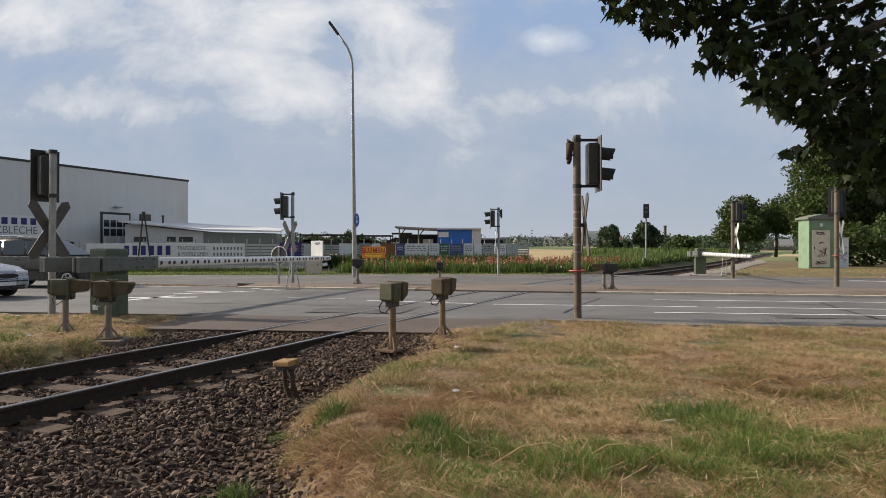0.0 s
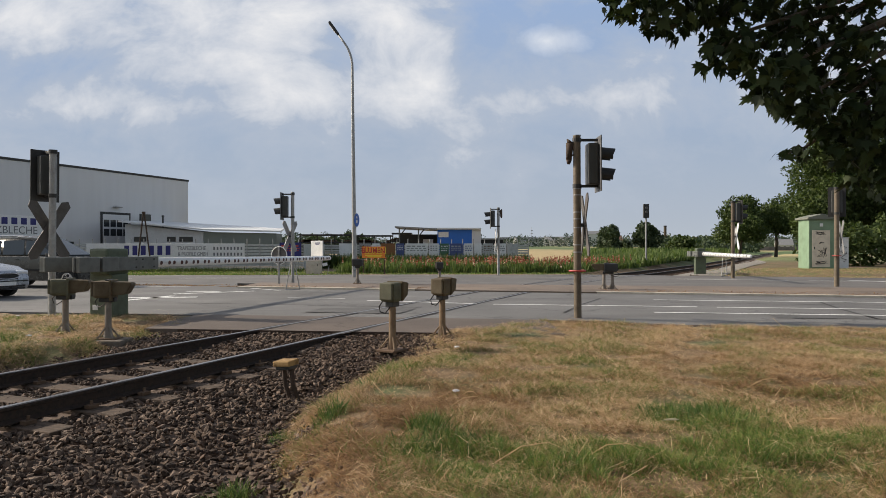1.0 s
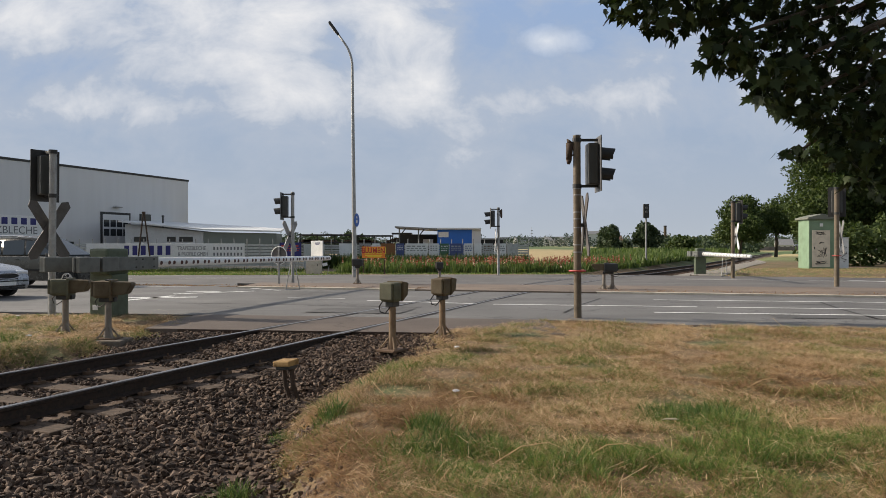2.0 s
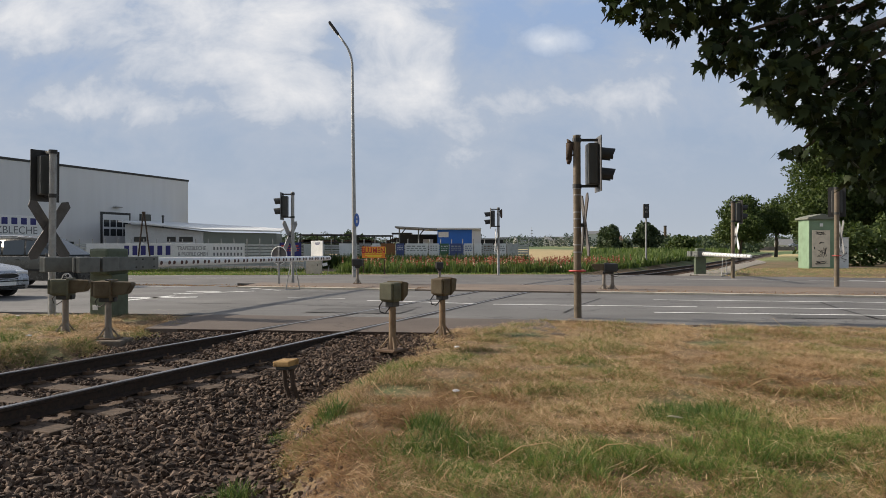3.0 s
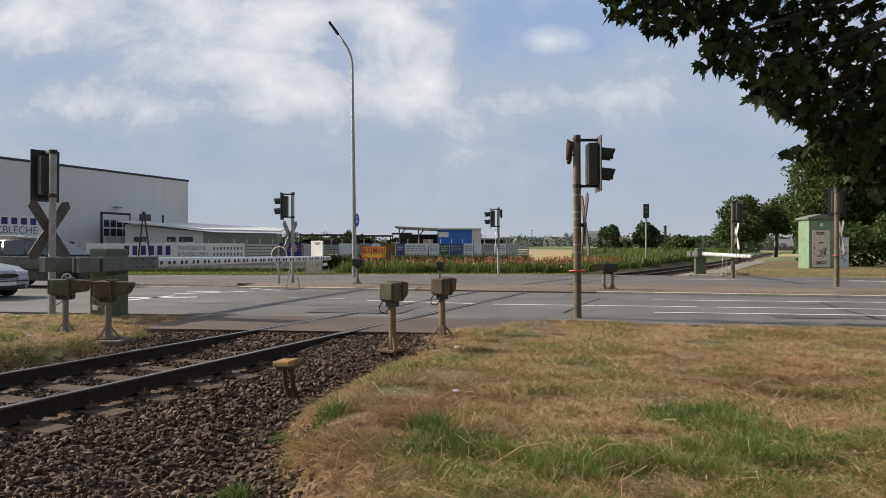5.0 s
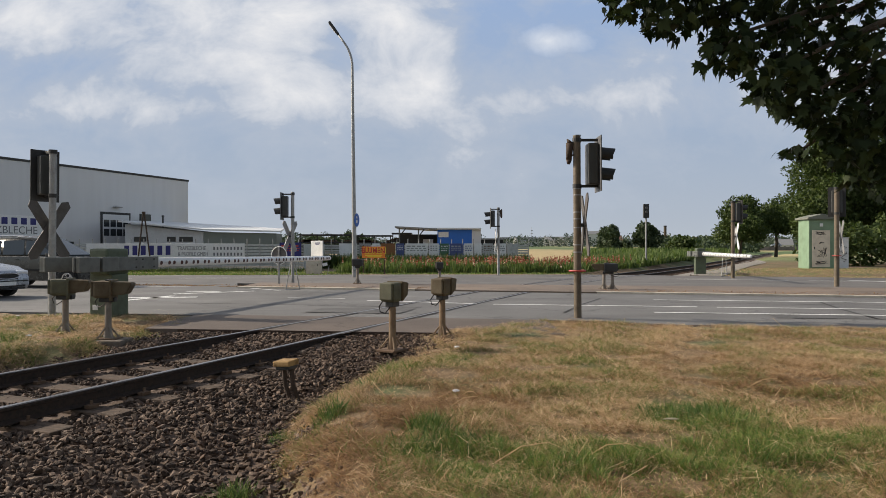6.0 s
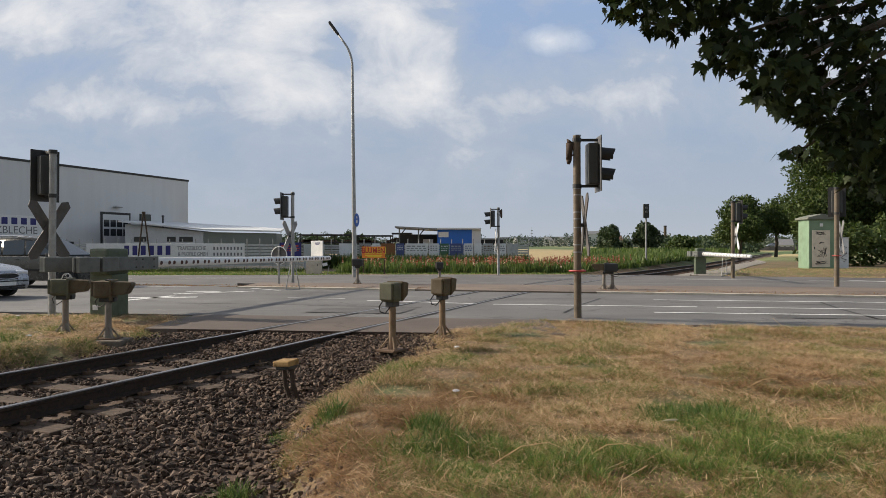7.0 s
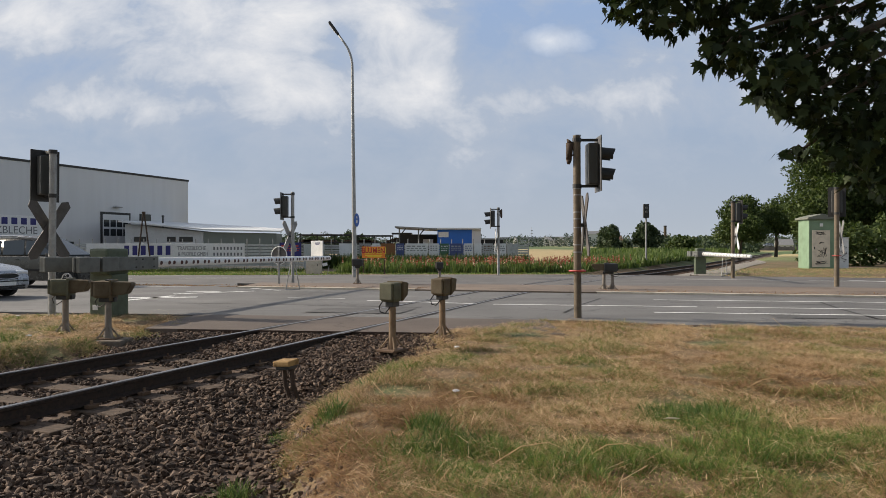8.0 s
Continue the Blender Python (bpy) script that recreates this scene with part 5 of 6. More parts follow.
def warehouse():
    """Long grey hall; local +x runs along the wall that faces the road, local -y looks at it."""
    ang = math.degrees(math.atan2(0.919, 0.393))
    t = thing("warehouse", (-25.1, 67.8, 0), "large grey metal-clad warehouse with flat dark-edged roof", "building", "", ang)
    L, D, H = 50.0, 32.0, 7.95
    b = B()
    box(b, (-L / 2, D / 2, H / 2 - 0.2), (L, D, H + 0.4))
    part("wall", b, M["clad"], t, "grey ribbed metal cladding")
    b = B()
    box(b, (-L / 2, D / 2, H + 0.08), (L + 0.12, D + 0.12, 0.18), 0.01)
    part("roof", b, M["darkbox"], t, "dark flat roof edge")
    b = B()
    box(b, (-8.6, -0.03, 2.15), (3.1, 0.10, 4.7), 0.02)
    gate = part("gate", b, M["darkbox"], t, "sectional gate with a glazed band in a dark frame")
    b = B()
    box(b, (-8.6, -0.07, 2.12), (2.75, 0.06, 4.35), 0.01)
    part("gate_leaf", b, M["clad"], gate, "grey gate leaf")
    for i in range(4):
        for j in range(2):
            b = B()
            box(b, (-9.60 + 0.67 * i, -0.105, 2.75 + 0.78 * j), (0.55, 0.03, 0.60), 0.008)
            part("pane", b, M["glassdark"], gate, "dark glazed pane")
    for x, w, z, h in ((-5.35, 1.15, 4.05, 0.75), (-19.9, 1.2, 4.25, 0.85), (-13.5, 1.4, 1.4, 0.9)):
        b = B()
        box(b, (x, -0.02, z), (w + 0.14, 0.08, h + 0.14), 0.01)
        win = part("window", b, M["darkbox"], t, "dark framed window")
        b = B()
        box(b, (x, -0.05, z), (w, 0.05, h), 0.008)
        part("pane", b, M["glassdark"], win)
    b = B()
    box(b, (-8.6, -0.25, 4.95), (0.7, 0.45, 0.10), 0.03)
    part("wall_lamp", b, M["galv"], t)
    b = B()
    box(b, (-19.6, -0.08, 3.08), (8.2, 0.08, 1.55), 0.01)
    board = part("sign_board", b, M["white"], t, "white company sign board")
    words("TRAPEZBLECHE", 0.80, pose(-18.75, -0.125, 2.72), M["greyprint"], board, "grey word TRAPEZBLECHE", 1.0)
    for k in range(9):
        b = B()
        box(b, (-22.3 + 0.75 * k, -0.125, 3.42), (0.46, 0.02, 0.50), 0.0)
        part("print", b, M["navy"], board, "navy bar")


warehouse()


def shed():
    t = thing("shed", (-20.5, 58.5, 0), "low shed with pale sloping roof and grey-green wall", "building")
    b = B()
    prism(b, [(-5.5, -0.3), (0.9, -0.3), (0.9, 2.72), (-5.5, 3.36)], "y", -2.2, 7.0)
    part("white_wall", b, M["whitesheet"], t, "off-white wall section")
    b = B()
    prism(b, [(0.92, -2.15), (5.6, 3.1), (5.2, 7.0), (0.92, 7.0)], "z", -0.3, 2.72)
    part("wall", b, M["greengrey"], t, "grey-green sheet wall")
    b = B()
    vs = [(-5.8, -2.8, 3.50), (1.1, -2.8, 2.82), (6.0, 3.0, 2.82), (5.3, 7.5, 3.16), (-6.5, 7.5, 3.86)]
    lo = [b.verts.new(v) for v in vs]
    hi = [b.verts.new(Vector(v) + Vector((0, 0, 0.13))) for v in vs]
    b.faces.new(lo[::-1])
    b.faces.new(hi)
    for i in range(5):
        b.faces.new((lo[i], lo[(i + 1) % 5], hi[(i + 1) % 5], hi[i]))
    bmesh.ops.recalc_face_normals(b, faces=b.faces[:])
    part("roof", b, M["roofwhite"], t, "bright pale sheet roof")
    for x, w in ((-4.25, 0.9), (-1.7, 0.6), (-0.5, 1.0)):
        b = B()
        box(b, (x, -2.21, 2.12), (w + 0.1, 0.06, 0.40), 0.01)
        win = part("window", b, M["darkbox"], t)
        b = B()
        box(b, (x, -2.23, 2.12), (w, 0.05, 0.30), 0.006)
        part("pane", b, M["glassdark"], win)
    b = B()
    rod(b, (-3.9, 1.5, 3.0), (-3.9, 1.5, 4.15), 0.07, None, 10)
    rod(b, (-3.9, 1.5, 4.15), (-3.9, 1.5, 4.25), 0.13, 0.10, 10)
    part("chimney_pipe", b, M["darkbox"], t, "short dark flue pipe")
    t = thing("steel_trestle", (-17.95, 41.3, 0), "slim dark steel trestle standing before the banner fence", "trestle")
    for x in (-0.42, 0.50):
        b = B()
        tube(b, [(x, 0, -0.1), (x * 0.06, 0, 3.5)], [0.05, 0.045], 8)
        part("leg", b, M["darkrust"], t)
    b = B()
    box(b, (0, 0, 3.5), (0.16, 0.16, 0.12), 0.01)
    part("head", b, M["darkrust"], t)


shed()


def blue_hall():
    t = thing("blue_hall", (1.1, 65, 0), "blue sheet-metal hall with open canopy", "building")
    b = B()
    box(b, (0, 2.5, 1.5), (3.25, 5, 3.3))
    part("wall", b, M["bluesheet"], t, "bright blue ribbed sheet wall")
    b = B()
    box(b, (2.05, 2.5, 1.5), (0.84, 5, 3.3))
    part("white_wall", b, M["clad"], t, "pale grey wall strip")
    b = B()
    box(b, (-0.2, 2.4, 3.24), (5.4, 5.6, 0.16), 0.02)
    part("roof", b, M["roofwhite"], t, "thin pale roof edge")
    b = B()
    prism(b, [(-5.6, 3.32), (-1.64, 3.12), (-1.64, 3.26), (-5.6, 3.46)], "y", -0.6, 5.0)
    part("canopy", b, M["signgrey"], t, "grey sheet canopy roof")
    # interior shade is in the wall's colour, the bright opening a white panel
    b = B()
    box(b, (-3.6, 4.9, 1.4), (4.0, 0.1, 2.8))
    part("rear_wall", b, M["darkwall"], t, "rear wall coloured near black for the shaded interior")
    b = B()
    box(b, (-2.6, 4.7, 1.95), (1.0, 0.1, 0.7), 0.01)
    part("opening", b, M["whitesheet"], t, "white panel standing for daylight in a rear wall opening")
    for x in (-5.2, -3.4):
        b = B()
        box(b, (x, -0.3, 1.6), (0.12, 0.12, 3.4), 0.01)
        part("column", b, M["greybeam"], t)
        b = B()
        rod(b, (x, -0.3, 2.5), (x + 0.6, -0.3, 3.25), 0.05, None, 6)
        part("brace", b, M["darkbox"], t)
    b = B()
    box(b, (-1.05, -0.03, 2.68), (0.95, 0.03, 0.5), 0.005)
    part("wall_sign", b, M["white"], t, "small white wall sign")
    t2 = thing("storage_shed", (4.6, 66, 0), "storage shed beside the blue hall, open-front shade painted on a solid box", "building")
    # a closed box; the shade of its open front is only dark colour
    b = B()
    box(b, (0, 1.5, 1.05), (2.4, 3, 2.3))
    part("wall", b, M["darkwall"], t2)
    b = B()
    box(b, (0, 1.5, 2.28), (2.7, 3.3, 0.12), 0.01)
    part("roof", b, M["signgrey"], t2)


blue_hall()


def rack(x0, x1, y, z, label):
    t = thing("storage_rack", ((x0 + x1) / 2, y, 0), label, "storage rack")
    w = x1 - x0
    for zz in (z, z * 0.72):
        b = B()
        box(b, (0, 1.0, zz), (w, 2.4, 0.14), 0.01)
        part("deck", b, M["darkwall"], t, "dark rusty deck")
    n = max(2, int(w / 1.8))
    for i in range(n + 1):
        b = B()
        box(b, (-w / 2 + 0.1 + (w - 0.2) * i / n, 0, z / 2 - 0.1), (0.10, 0.10, z + 0.2), 0.008)
        part("upright", b, M["darkwall"], t)
    b = B()
    rnd = random.Random(int(x0 * 7))
    for i in range(n * 3):
        box(b, (-w / 2 + w * rnd.random(), 1.0, z * 0.72 + 0.12 + 0.1 * rnd.random()), (rnd.uniform(0.3, 0.9), 1.2, rnd.uniform(0.1, 0.3)))
    part("stored_goods", b, M["rust"], t, "stacked brown goods")


rack(-14.6, -9.2, 70, 2.75, "dark storage rack with stacked goods behind the fence")
rack(-9.0, -5.4, 72, 2.7, "dark storage rack with stacked goods behind the fence")
rack(-5.2, -3.2, 70, 2.9, "dark storage rack beside the canopy")


def heap(x, y, w, h, seed):
    rnd = np.random.RandomState(seed)
    bl = [((rnd.uniform(-w, w) * 0.4, rnd.uniform(-1, 1), h * rnd.uniform(0.4, 0.75)), (w * 0.28, 1.2, h * 0.3)) for _ in range(9)]
    k, f = leaf_cloud(rnd, bl, 3500, 0.15)
    t = thing("bush", (x, y, 0), "dark green bush behind the banner fence", "bush", "bushes behind the fence")
    b = B()
    tube(b, [(0, 0, -0.2), (0.1, 0, h * 0.5)], [0.15, 0.06], 7)
    part("stem", b, M["bark"], t)
    fast_mesh("foliage", k, f, M["foliage_far"], t)


heap(-14.2, 76, 4.5, 2.9, 3)
heap(-11.6, 78, 2.6, 3.3, 4)
heap(-9.2, 79, 3, 2.9, 5)


def banner_fence():
    """Wire fence with sponsor boards; each board is a part."""
    t = thing("banner_fence", (0, 0, 0), "grey slatted fence hung with advertising banners", "fence")

    def board(x0, x1, y, z0, z1, mat, bars=(), label=""):
        b = B()
        box(b, ((x0 + x1) / 2, y - 0.05, (z0 + z1) / 2), (x1 - x0 - 0.05, 0.03, z1 - z0), 0.005)
        p = part("banner", b, mat, t, label or "weathered advertising banner")
        rnd = random.Random(int(x0 * 31))
        for bm_mat, rows in bars:
            zz = z1 - 0.16
            for r in range(rows):
                n = rnd.randint(3, 6)
                xx = x0 + 0.12
                h = rnd.uniform(0.04, 0.10)
                for q in range(n):
                    w = (x1 - x0 - 0.3) / n * rnd.uniform(0.6, 0.9)
                    bb = B()
                    box(bb, (xx + w / 2, y - 0.07, zz - h / 2), (w, 0.012, h))
                    part("print", bb, bm_mat, p)
                    xx += (x1 - x0 - 0.2) / n
                zz -= h + 0.08
                if zz < z0 + 0.2:
                    break
        return p

    n = 44
    for i in range(n):
        x = -28.0 + 34.2 * i / (n - 1)
        y = 42.5 if x < -8.6 else 50.0
        b = B()
        rod(b, (x, y, -0.1), (x, y, 1.95 if x < -8.6 else 2.05), 0.03, None, 8)
        part("post", b, M["galv"], t)
    for x0, x1, y in ((-28.0, -8.6, 42.5), (-8.6, 6.2, 50.0)):
        for k in range(9):
            b = B()
            box(b, ((x0 + x1) / 2, y + 0.02, 0.12 + 0.18 * k), (x1 - x0, 0.02, 0.13))
            part("slat", b, M["mesh_grey"], t)
    b = B()
    box(b, (-8.6, 46.25, 0.85), (0.03, 7.5, 1.6))
    part("return_panel", b, M["mesh_grey"], t)
    big = board(-22.0, -12.2, 42.5, 0.72, 1.66, M["white"], (), "long white company banner")
    for k in range(6):
        b = B()
        box(b, (-19.49 + 0.51 * k, 42.435, 1.24), (0.30, 0.012, 0.58))
        part("print", b, M["navy"], big, "large navy bar")
    words("TRAPEZBLECHE", 0.34, pose(-15.49, 42.432, 1.36), M["greyprint"], big, "grey word TRAPEZBLECHE", 0.74)
    words("& PROFILE GMBH", 0.34, pose(-15.4, 42.432, 1.0), M["greyprint"], big, "grey words & PROFILE GMBH", 0.72)
    for z in (1.36, 1.0):
        for k in range(9):
            b = B()
            box(b, (-14.1 + 0.21 * k, 42.432, z), (0.10, 0.01, 0.19))
            part("print", b, M["greyprint"], big, "grey bar")
    spec = [(-10.0, -8.7, "navy", "red"), (-8.6, -7.6, "white", "signgrey"), (-7.55, -6.2, "white", ""), (-6.1, -5.2, "signgrey", "rust"), (-5.15, -4.56, "white", "signgrey"),
            (-4.51, -3.45, "brownprint", ""), (-3.42, -2.80, "dullblue", "white"), (-2.76, -1.07, "white", "signgrey"), (-1.03, -0.28, "white", "signgrey"),
            (-0.25, 0.44, "greenprint", "white"), (0.48, 1.46, "dullblue", "shedwall"), (1.50, 2.21, "white", "dullblue"), (2.25, 2.82, "white", ""), (2.86, 3.64, "shedwall", "rust"), (3.68, 4.60, "white", "signgrey"), (4.64, 5.45, "mesh_grey", "")]
    for x0, x1, a, c in spec:
        y = 50.0 if x0 > -8.6 else 42.5
        if y == 42.5:
            x0, x1 = x0 - 0.1, min(x1, -8.65)
        board(x0, x1, y, 0.85, 1.72, M[a], ((M[c], 3),) if c else ())


banner_fence()


# ---- fields ----
def blades(rnd, xy, zbase, length, width, lean, upright=0.0):
    """Thin tapered blades, one triangle each, at places xy."""
    n = len(xy)
    ang = rnd.uniform(0, 2 * np.pi, n)
    L = length * rnd.uniform(0.5, 1.3, n)
    tilt = np.clip(np.abs(rnd.normal(0, lean, n)) + upright, 0, 1.45)
    d = np.stack([np.cos(ang) * np.sin(tilt), np.sin(ang) * np.sin(tilt), np.cos(tilt)], 1)
    side = rnd.uniform(0, 2 * np.pi, n)
    s = np.stack([np.cos(side), np.sin(side), np.zeros(n)], 1) * (width * rnd.uniform(0.6, 1.4, n))[:, None]
    p = np.column_stack([xy, zbase])
    mid = p + d * (L * 0.55)[:, None]
    tip = p + d * L[:, None] - np.stack([np.zeros(n), np.zeros(n), 0.22 * L * np.sin(tilt)], 1)
    v = np.stack([p - s * 0.5, p + s * 0.5, mid + s * 0.4, tip, mid - s * 0.4], 1).reshape(-1, 3)
    return v


def blade_mesh(name, parts, material, label, category, parent=None):
    v = np.concatenate(parts)
    n = len(v) // 5
    base = np.arange(n)[:, None] * 5
    f = np.concatenate([base + np.array([[0, 1, 2]]), base + np.array([[0, 2, 4]]), base + np.array([[4, 2, 3]])])
    ob = fast_mesh(name, v, f, material, parent)
    if label:
        tagged(ob, label, category, kind="stuff")
    return ob


def gz_array(xy):
    return np.array([ground_z(x, y) for x, y in xy])


def in_left_field(xy, margin):
    """Left of the track, beyond the far road edge."""
    keep = []
    for x, y in xy:
        s, c = track_pos(x, y)
        keep.append(c < -margin and y > road_far(x) + 1.2)
    return np.array(keep)


def flower_field():
    rnd = np.random.RandomState(51)
    n = 2600
    y = 38.2 + 11 * rnd.uniform(0, 1, n) ** 1.2
    x = rnd.uniform(-6.0, 13.5, n)
    # planted in rows
    y = np.round(y / 0.55) * 0.55 + rnd.normal(0, 0.08, n)
    xy = np.column_stack([x, y])
    xy = xy[in_left_field(xy, 3.2)]
    n = len(xy)
    h = 0.85 * rnd.uniform(0.7, 1.2, n)
    out = []
    for k in range(9):
        q = xy + rnd.normal(0, 0.09, (n, 2))
        out.append(blades(rnd, q, np.full(n, -0.03), 0.60, 0.05, 0.35))
    blade_mesh("flower_leaves", out, M["crop"], "sword-shaped green leaves of the flower field", "flower field")
    pick = rnd.uniform(0, 1, n) < np.clip(0.09 + 0.022 * (xy[:, 0] + 4), 0.06, 0.30)
    fl = xy[pick]
    m = len(fl)
    hh = rnd.uniform(0.55, 0.92, m)
    vv = []
    for j in range(9):
        c = np.column_stack([fl + rnd.normal(0, 0.025, (m, 2)), hh - 0.04 * j + rnd.normal(0, 0.015, m)])
        a = rnd.normal(size=(m, 3))
        a /= np.linalg.norm(a, axis=1)[:, None]
        b_ = np.cross(a, rnd.normal(size=(m, 3)))
        b_ /= np.linalg.norm(b_, axis=1)[:, None]
        s = (0.035 + 0.004 * j) * rnd.uniform(0.7, 1.2, m)[:, None]
        vv.append(np.stack([c - a * s, c + b_ * s, c + a * s, c - b_ * s], 1).reshape(-1, 3))
    v = np.concatenate(vv)
    ob = fast_mesh("flowers", v, np.arange(len(v)).reshape(-1, 4), M["petal"])
    tagged(ob, "red, pink and whitish flower spikes in rows", "flowers", kind="stuff")


flower_field()


def maize_field():
    rnd = np.random.RandomState(52)
    out = []
    for y0, y1, x0, x1, n, L in ((50.5, 75, 4.5, 34, 8000, 0.78), (40, 75, 11, 34, 5000, 0.5), (75, 150, 12, 75, 9000, 1.2)):
        xy = np.column_stack([rnd.uniform(x0, x1, n), rnd.uniform(y0, y1, n)])
        xy = xy[in_left_field(xy, 3.0)]
        xy = xy[xy[:, 0] > 0.2 * xy[:, 1] + 0.6 * rnd.normal(size=len(xy))]
        out += [blades(rnd, xy + rnd.normal(0, 0.15, xy.shape), gz_array(xy), L, 0.16, 0.45) for _ in range(4)]
    blade_mesh("maize", out, M["crop"], "green maize field beside the railway", "crop field")


maize_field()


def weeds():
    """Rank green growth below the fence and along the far kerb."""
    rnd = np.random.RandomState(53)
    n = 5000
    xy = np.column_stack([rnd.uniform(-27, -8.4, n), 40.2 + 2.0 * rnd.uniform(0, 1, n)])
    k = blades(rnd, xy, np.full(n, -0.05), 0.26, 0.05, 0.7)
    xy2 = np.column_stack([rnd.uniform(-8.4, 6.0, n), 47.5 + 2.2 * rnd.uniform(0, 1, n)])
    k2 = blades(rnd, xy2, np.full(n, -0.05), 0.95, 0.09, 0.5)
    blade_mesh("weeds", [k, k2], M["foliage"], "dark green weeds growing along the fence foot", "weeds")
    n = 22000
    x = rnd.uniform(-30, 13.5, n)
    y = np.array([road_far(v) for v in x]) + 0.25 + 5.0 * rnd.uniform(0, 1, n) ** 1.6
    xy = np.column_stack([x, y])
    xy = xy[in_left_field(xy, 3.0) | (x < -6)]
    blade_mesh("kerb_grass", [blades(rnd, xy, np.full(len(xy), -0.03), 0.09, 0.035, 0.8)], M["grass"], "short green grass behind the far kerb", "grass")
    n = 34000
    x = rnd.uniform(13.5, 34, n)
    xy = np.column_stack([x, np.array([road_far(v) for v in x]) + 0.4 + 9.0 * rnd.uniform(0, 1, n)])
    xy = xy[np.array([track_pos(a, b)[1] > 2.8 for a, b in xy])]
    pick = rnd.uniform(0, 1, len(xy)) < 0.4
    zz = gz_array(xy)
    blade_mesh("green_kerb_grass", [blades(rnd, xy[pick], zz[pick], 0.07, 0.015, 0.9)], M["grass"], "short green grass patches round the relay hut", "grass")
    xy, zz = xy[~pick], zz[~pick]
    blade_mesh("dry_kerb_grass", [blades(rnd, xy, zz, 0.06, 0.014, 1.0)], M["straw"], "dry yellow grass round the relay hut", "grass")


weeds()


def hedge():
    rnd = np.random.RandomState(54)
    bl = [((x, 45 + rnd.uniform(-1, 2), rnd.uniform(0.4, 2.2)), (1.3, 1.2, 0.9)) for x in np.arange(24.5, 44, 0.7)]
    k, f = leaf_cloud(rnd, bl, 12000, 0.17)
    t = thing("hedge", (0, 0, 0.1), "dense dark green hedge behind the hut", "hedge")
    fast_mesh("hedge_foliage", k, f, M["foliage"], t)
    b = B()
    for x in np.arange(25, 44, 1.6):
        tube(b, [(x, 45.5, -0.1), (x + 0.2, 45.5, 1.4)], [0.06, 0.03], 6)
    part("stems", b, M["bark"], t)


hedge()


# ---- distance ----
def distant_woods():
    rnd = np.random.RandomState(61)
    bl = []
    for i in range(260):
        a = rnd.uniform(-0.62, 0.62)
        r = rnd.uniform(560, 1150)
        x, y = r * math.sin(a), r * math.cos(a)
        s = rnd.uniform(6, 13)
        bl.append(((x, y, ground_z(x, y) + s * 0.30), (s * 1.4, s, s * rnd.uniform(0.5, 0.8))))
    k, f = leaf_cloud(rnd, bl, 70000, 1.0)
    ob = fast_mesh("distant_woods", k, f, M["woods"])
    tagged(ob, "dark green woods and hedgerows on the horizon, haze in their colour", "woods", kind="stuff")
    bl = []
    for i in range(60):
        a = rnd.uniform(0.30, 0.415)
        r = rnd.uniform(190, 300)
        x, y = r * math.sin(a), r * math.cos(a)
        bl.append(((x, y, ground_z(x, y) + 2.0), (5, 4, rnd.uniform(2.0, 3.6))))
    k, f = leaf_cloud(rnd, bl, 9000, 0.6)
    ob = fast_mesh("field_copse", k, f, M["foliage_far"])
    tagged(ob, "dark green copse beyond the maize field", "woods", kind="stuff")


distant_woods()
M["plaster"] = painted("pale_plaster", (0.6, 0.58, 0.54), 0.8, 0, 0.2, (0.4, 0.36, 0.3), 0.2)
M["rooftile"] = painted("red_roof_tile", (0.20, 0.11, 0.085), 0.8, 0, 0.3, (0.12, 0.06, 0.04), 0.3)


def house(x, y, w, d, h, rh, turn, roof_mat, label):
    t = thing("house", (x, y, ground_z(x, y) - 0.5), label, "house", "houses of the far village", turn)
    b = B()
    box(b, (0, 0, h / 2), (w, d, h))
    part("wall", b, M["plaster"], t)
    b = B()
    prism(b, [(-d / 2 - 0.4, h), (d / 2 + 0.4, h), (0, h + rh)], "x", -w / 2 - 0.3, w / 2 + 0.3)
    part("roof", b, roof_mat, t)
    for i in range(3):
        for j in range(max(1, int(h / 3))):
            b = B()
            box(b, (-w / 2 + w * (i + 0.5) / 3, -d / 2 - 0.02, 1.6 + 2.8 * j), (w * 0.12, 0.08, 1.3))
            part("window", b, M["glassdark"], t)


def village():
    rnd = random.Random(62)
    for px, r, w, h in ((0.120, 640, 22, 5), (0.165, 700, 26, 6), (0.20, 760, 14, 8), (0.225, 820, 30, 14), (0.25, 560, 10, 6), (0.092, 900, 16, 7), (0.345, 520, 9, 4), (0.372, 460, 9, 4), (0.315, 800, 20, 9), (0.14, 980, 18, 8), (0.18, 1000, 16, 9), (-0.02, 900, 18, 8), (0.495, 460, 10, 3)):
        house(px * r, r, w, 10, h, 4, rnd.uniform(-25, 25), M["rooftile"] if px in (0.372, 0.25, 0.345) else M["signgrey"], "pale village house far across the fields")
    t = thing("chimney", (0.3225 * 520, 520, 5), "tall brick factory chimney on the horizon", "chimney")
    b = B()
    rod(b, (0, 0, -8), (0, 0, 13.5), 1.3, 1.0, 16)
    part("shaft", b, M["bark"], t, "brown brick shaft")
    b = B()
    rod(b, (0, 0, 13.0), (0, 0, 14.0), 1.15, 1.15, 16)
    part("crown", b, M["darkwall"], t)
    t = thing("radio_mast", (0.1289 * 1000, 1000, 5), "thin lattice radio mast on the horizon", "mast")
    b = B()
    rod(b, (0, 0, 0), (0, 0, 28), 0.5, 0.2, 6)
    part("mast", b, M["signgrey"], t)
    for z in (19, 23):
        b = B()
        box(b, (0, 0, z), (3.0, 0.6, 0.8))
        part("antenna", b, M["signgrey"], t)


village()


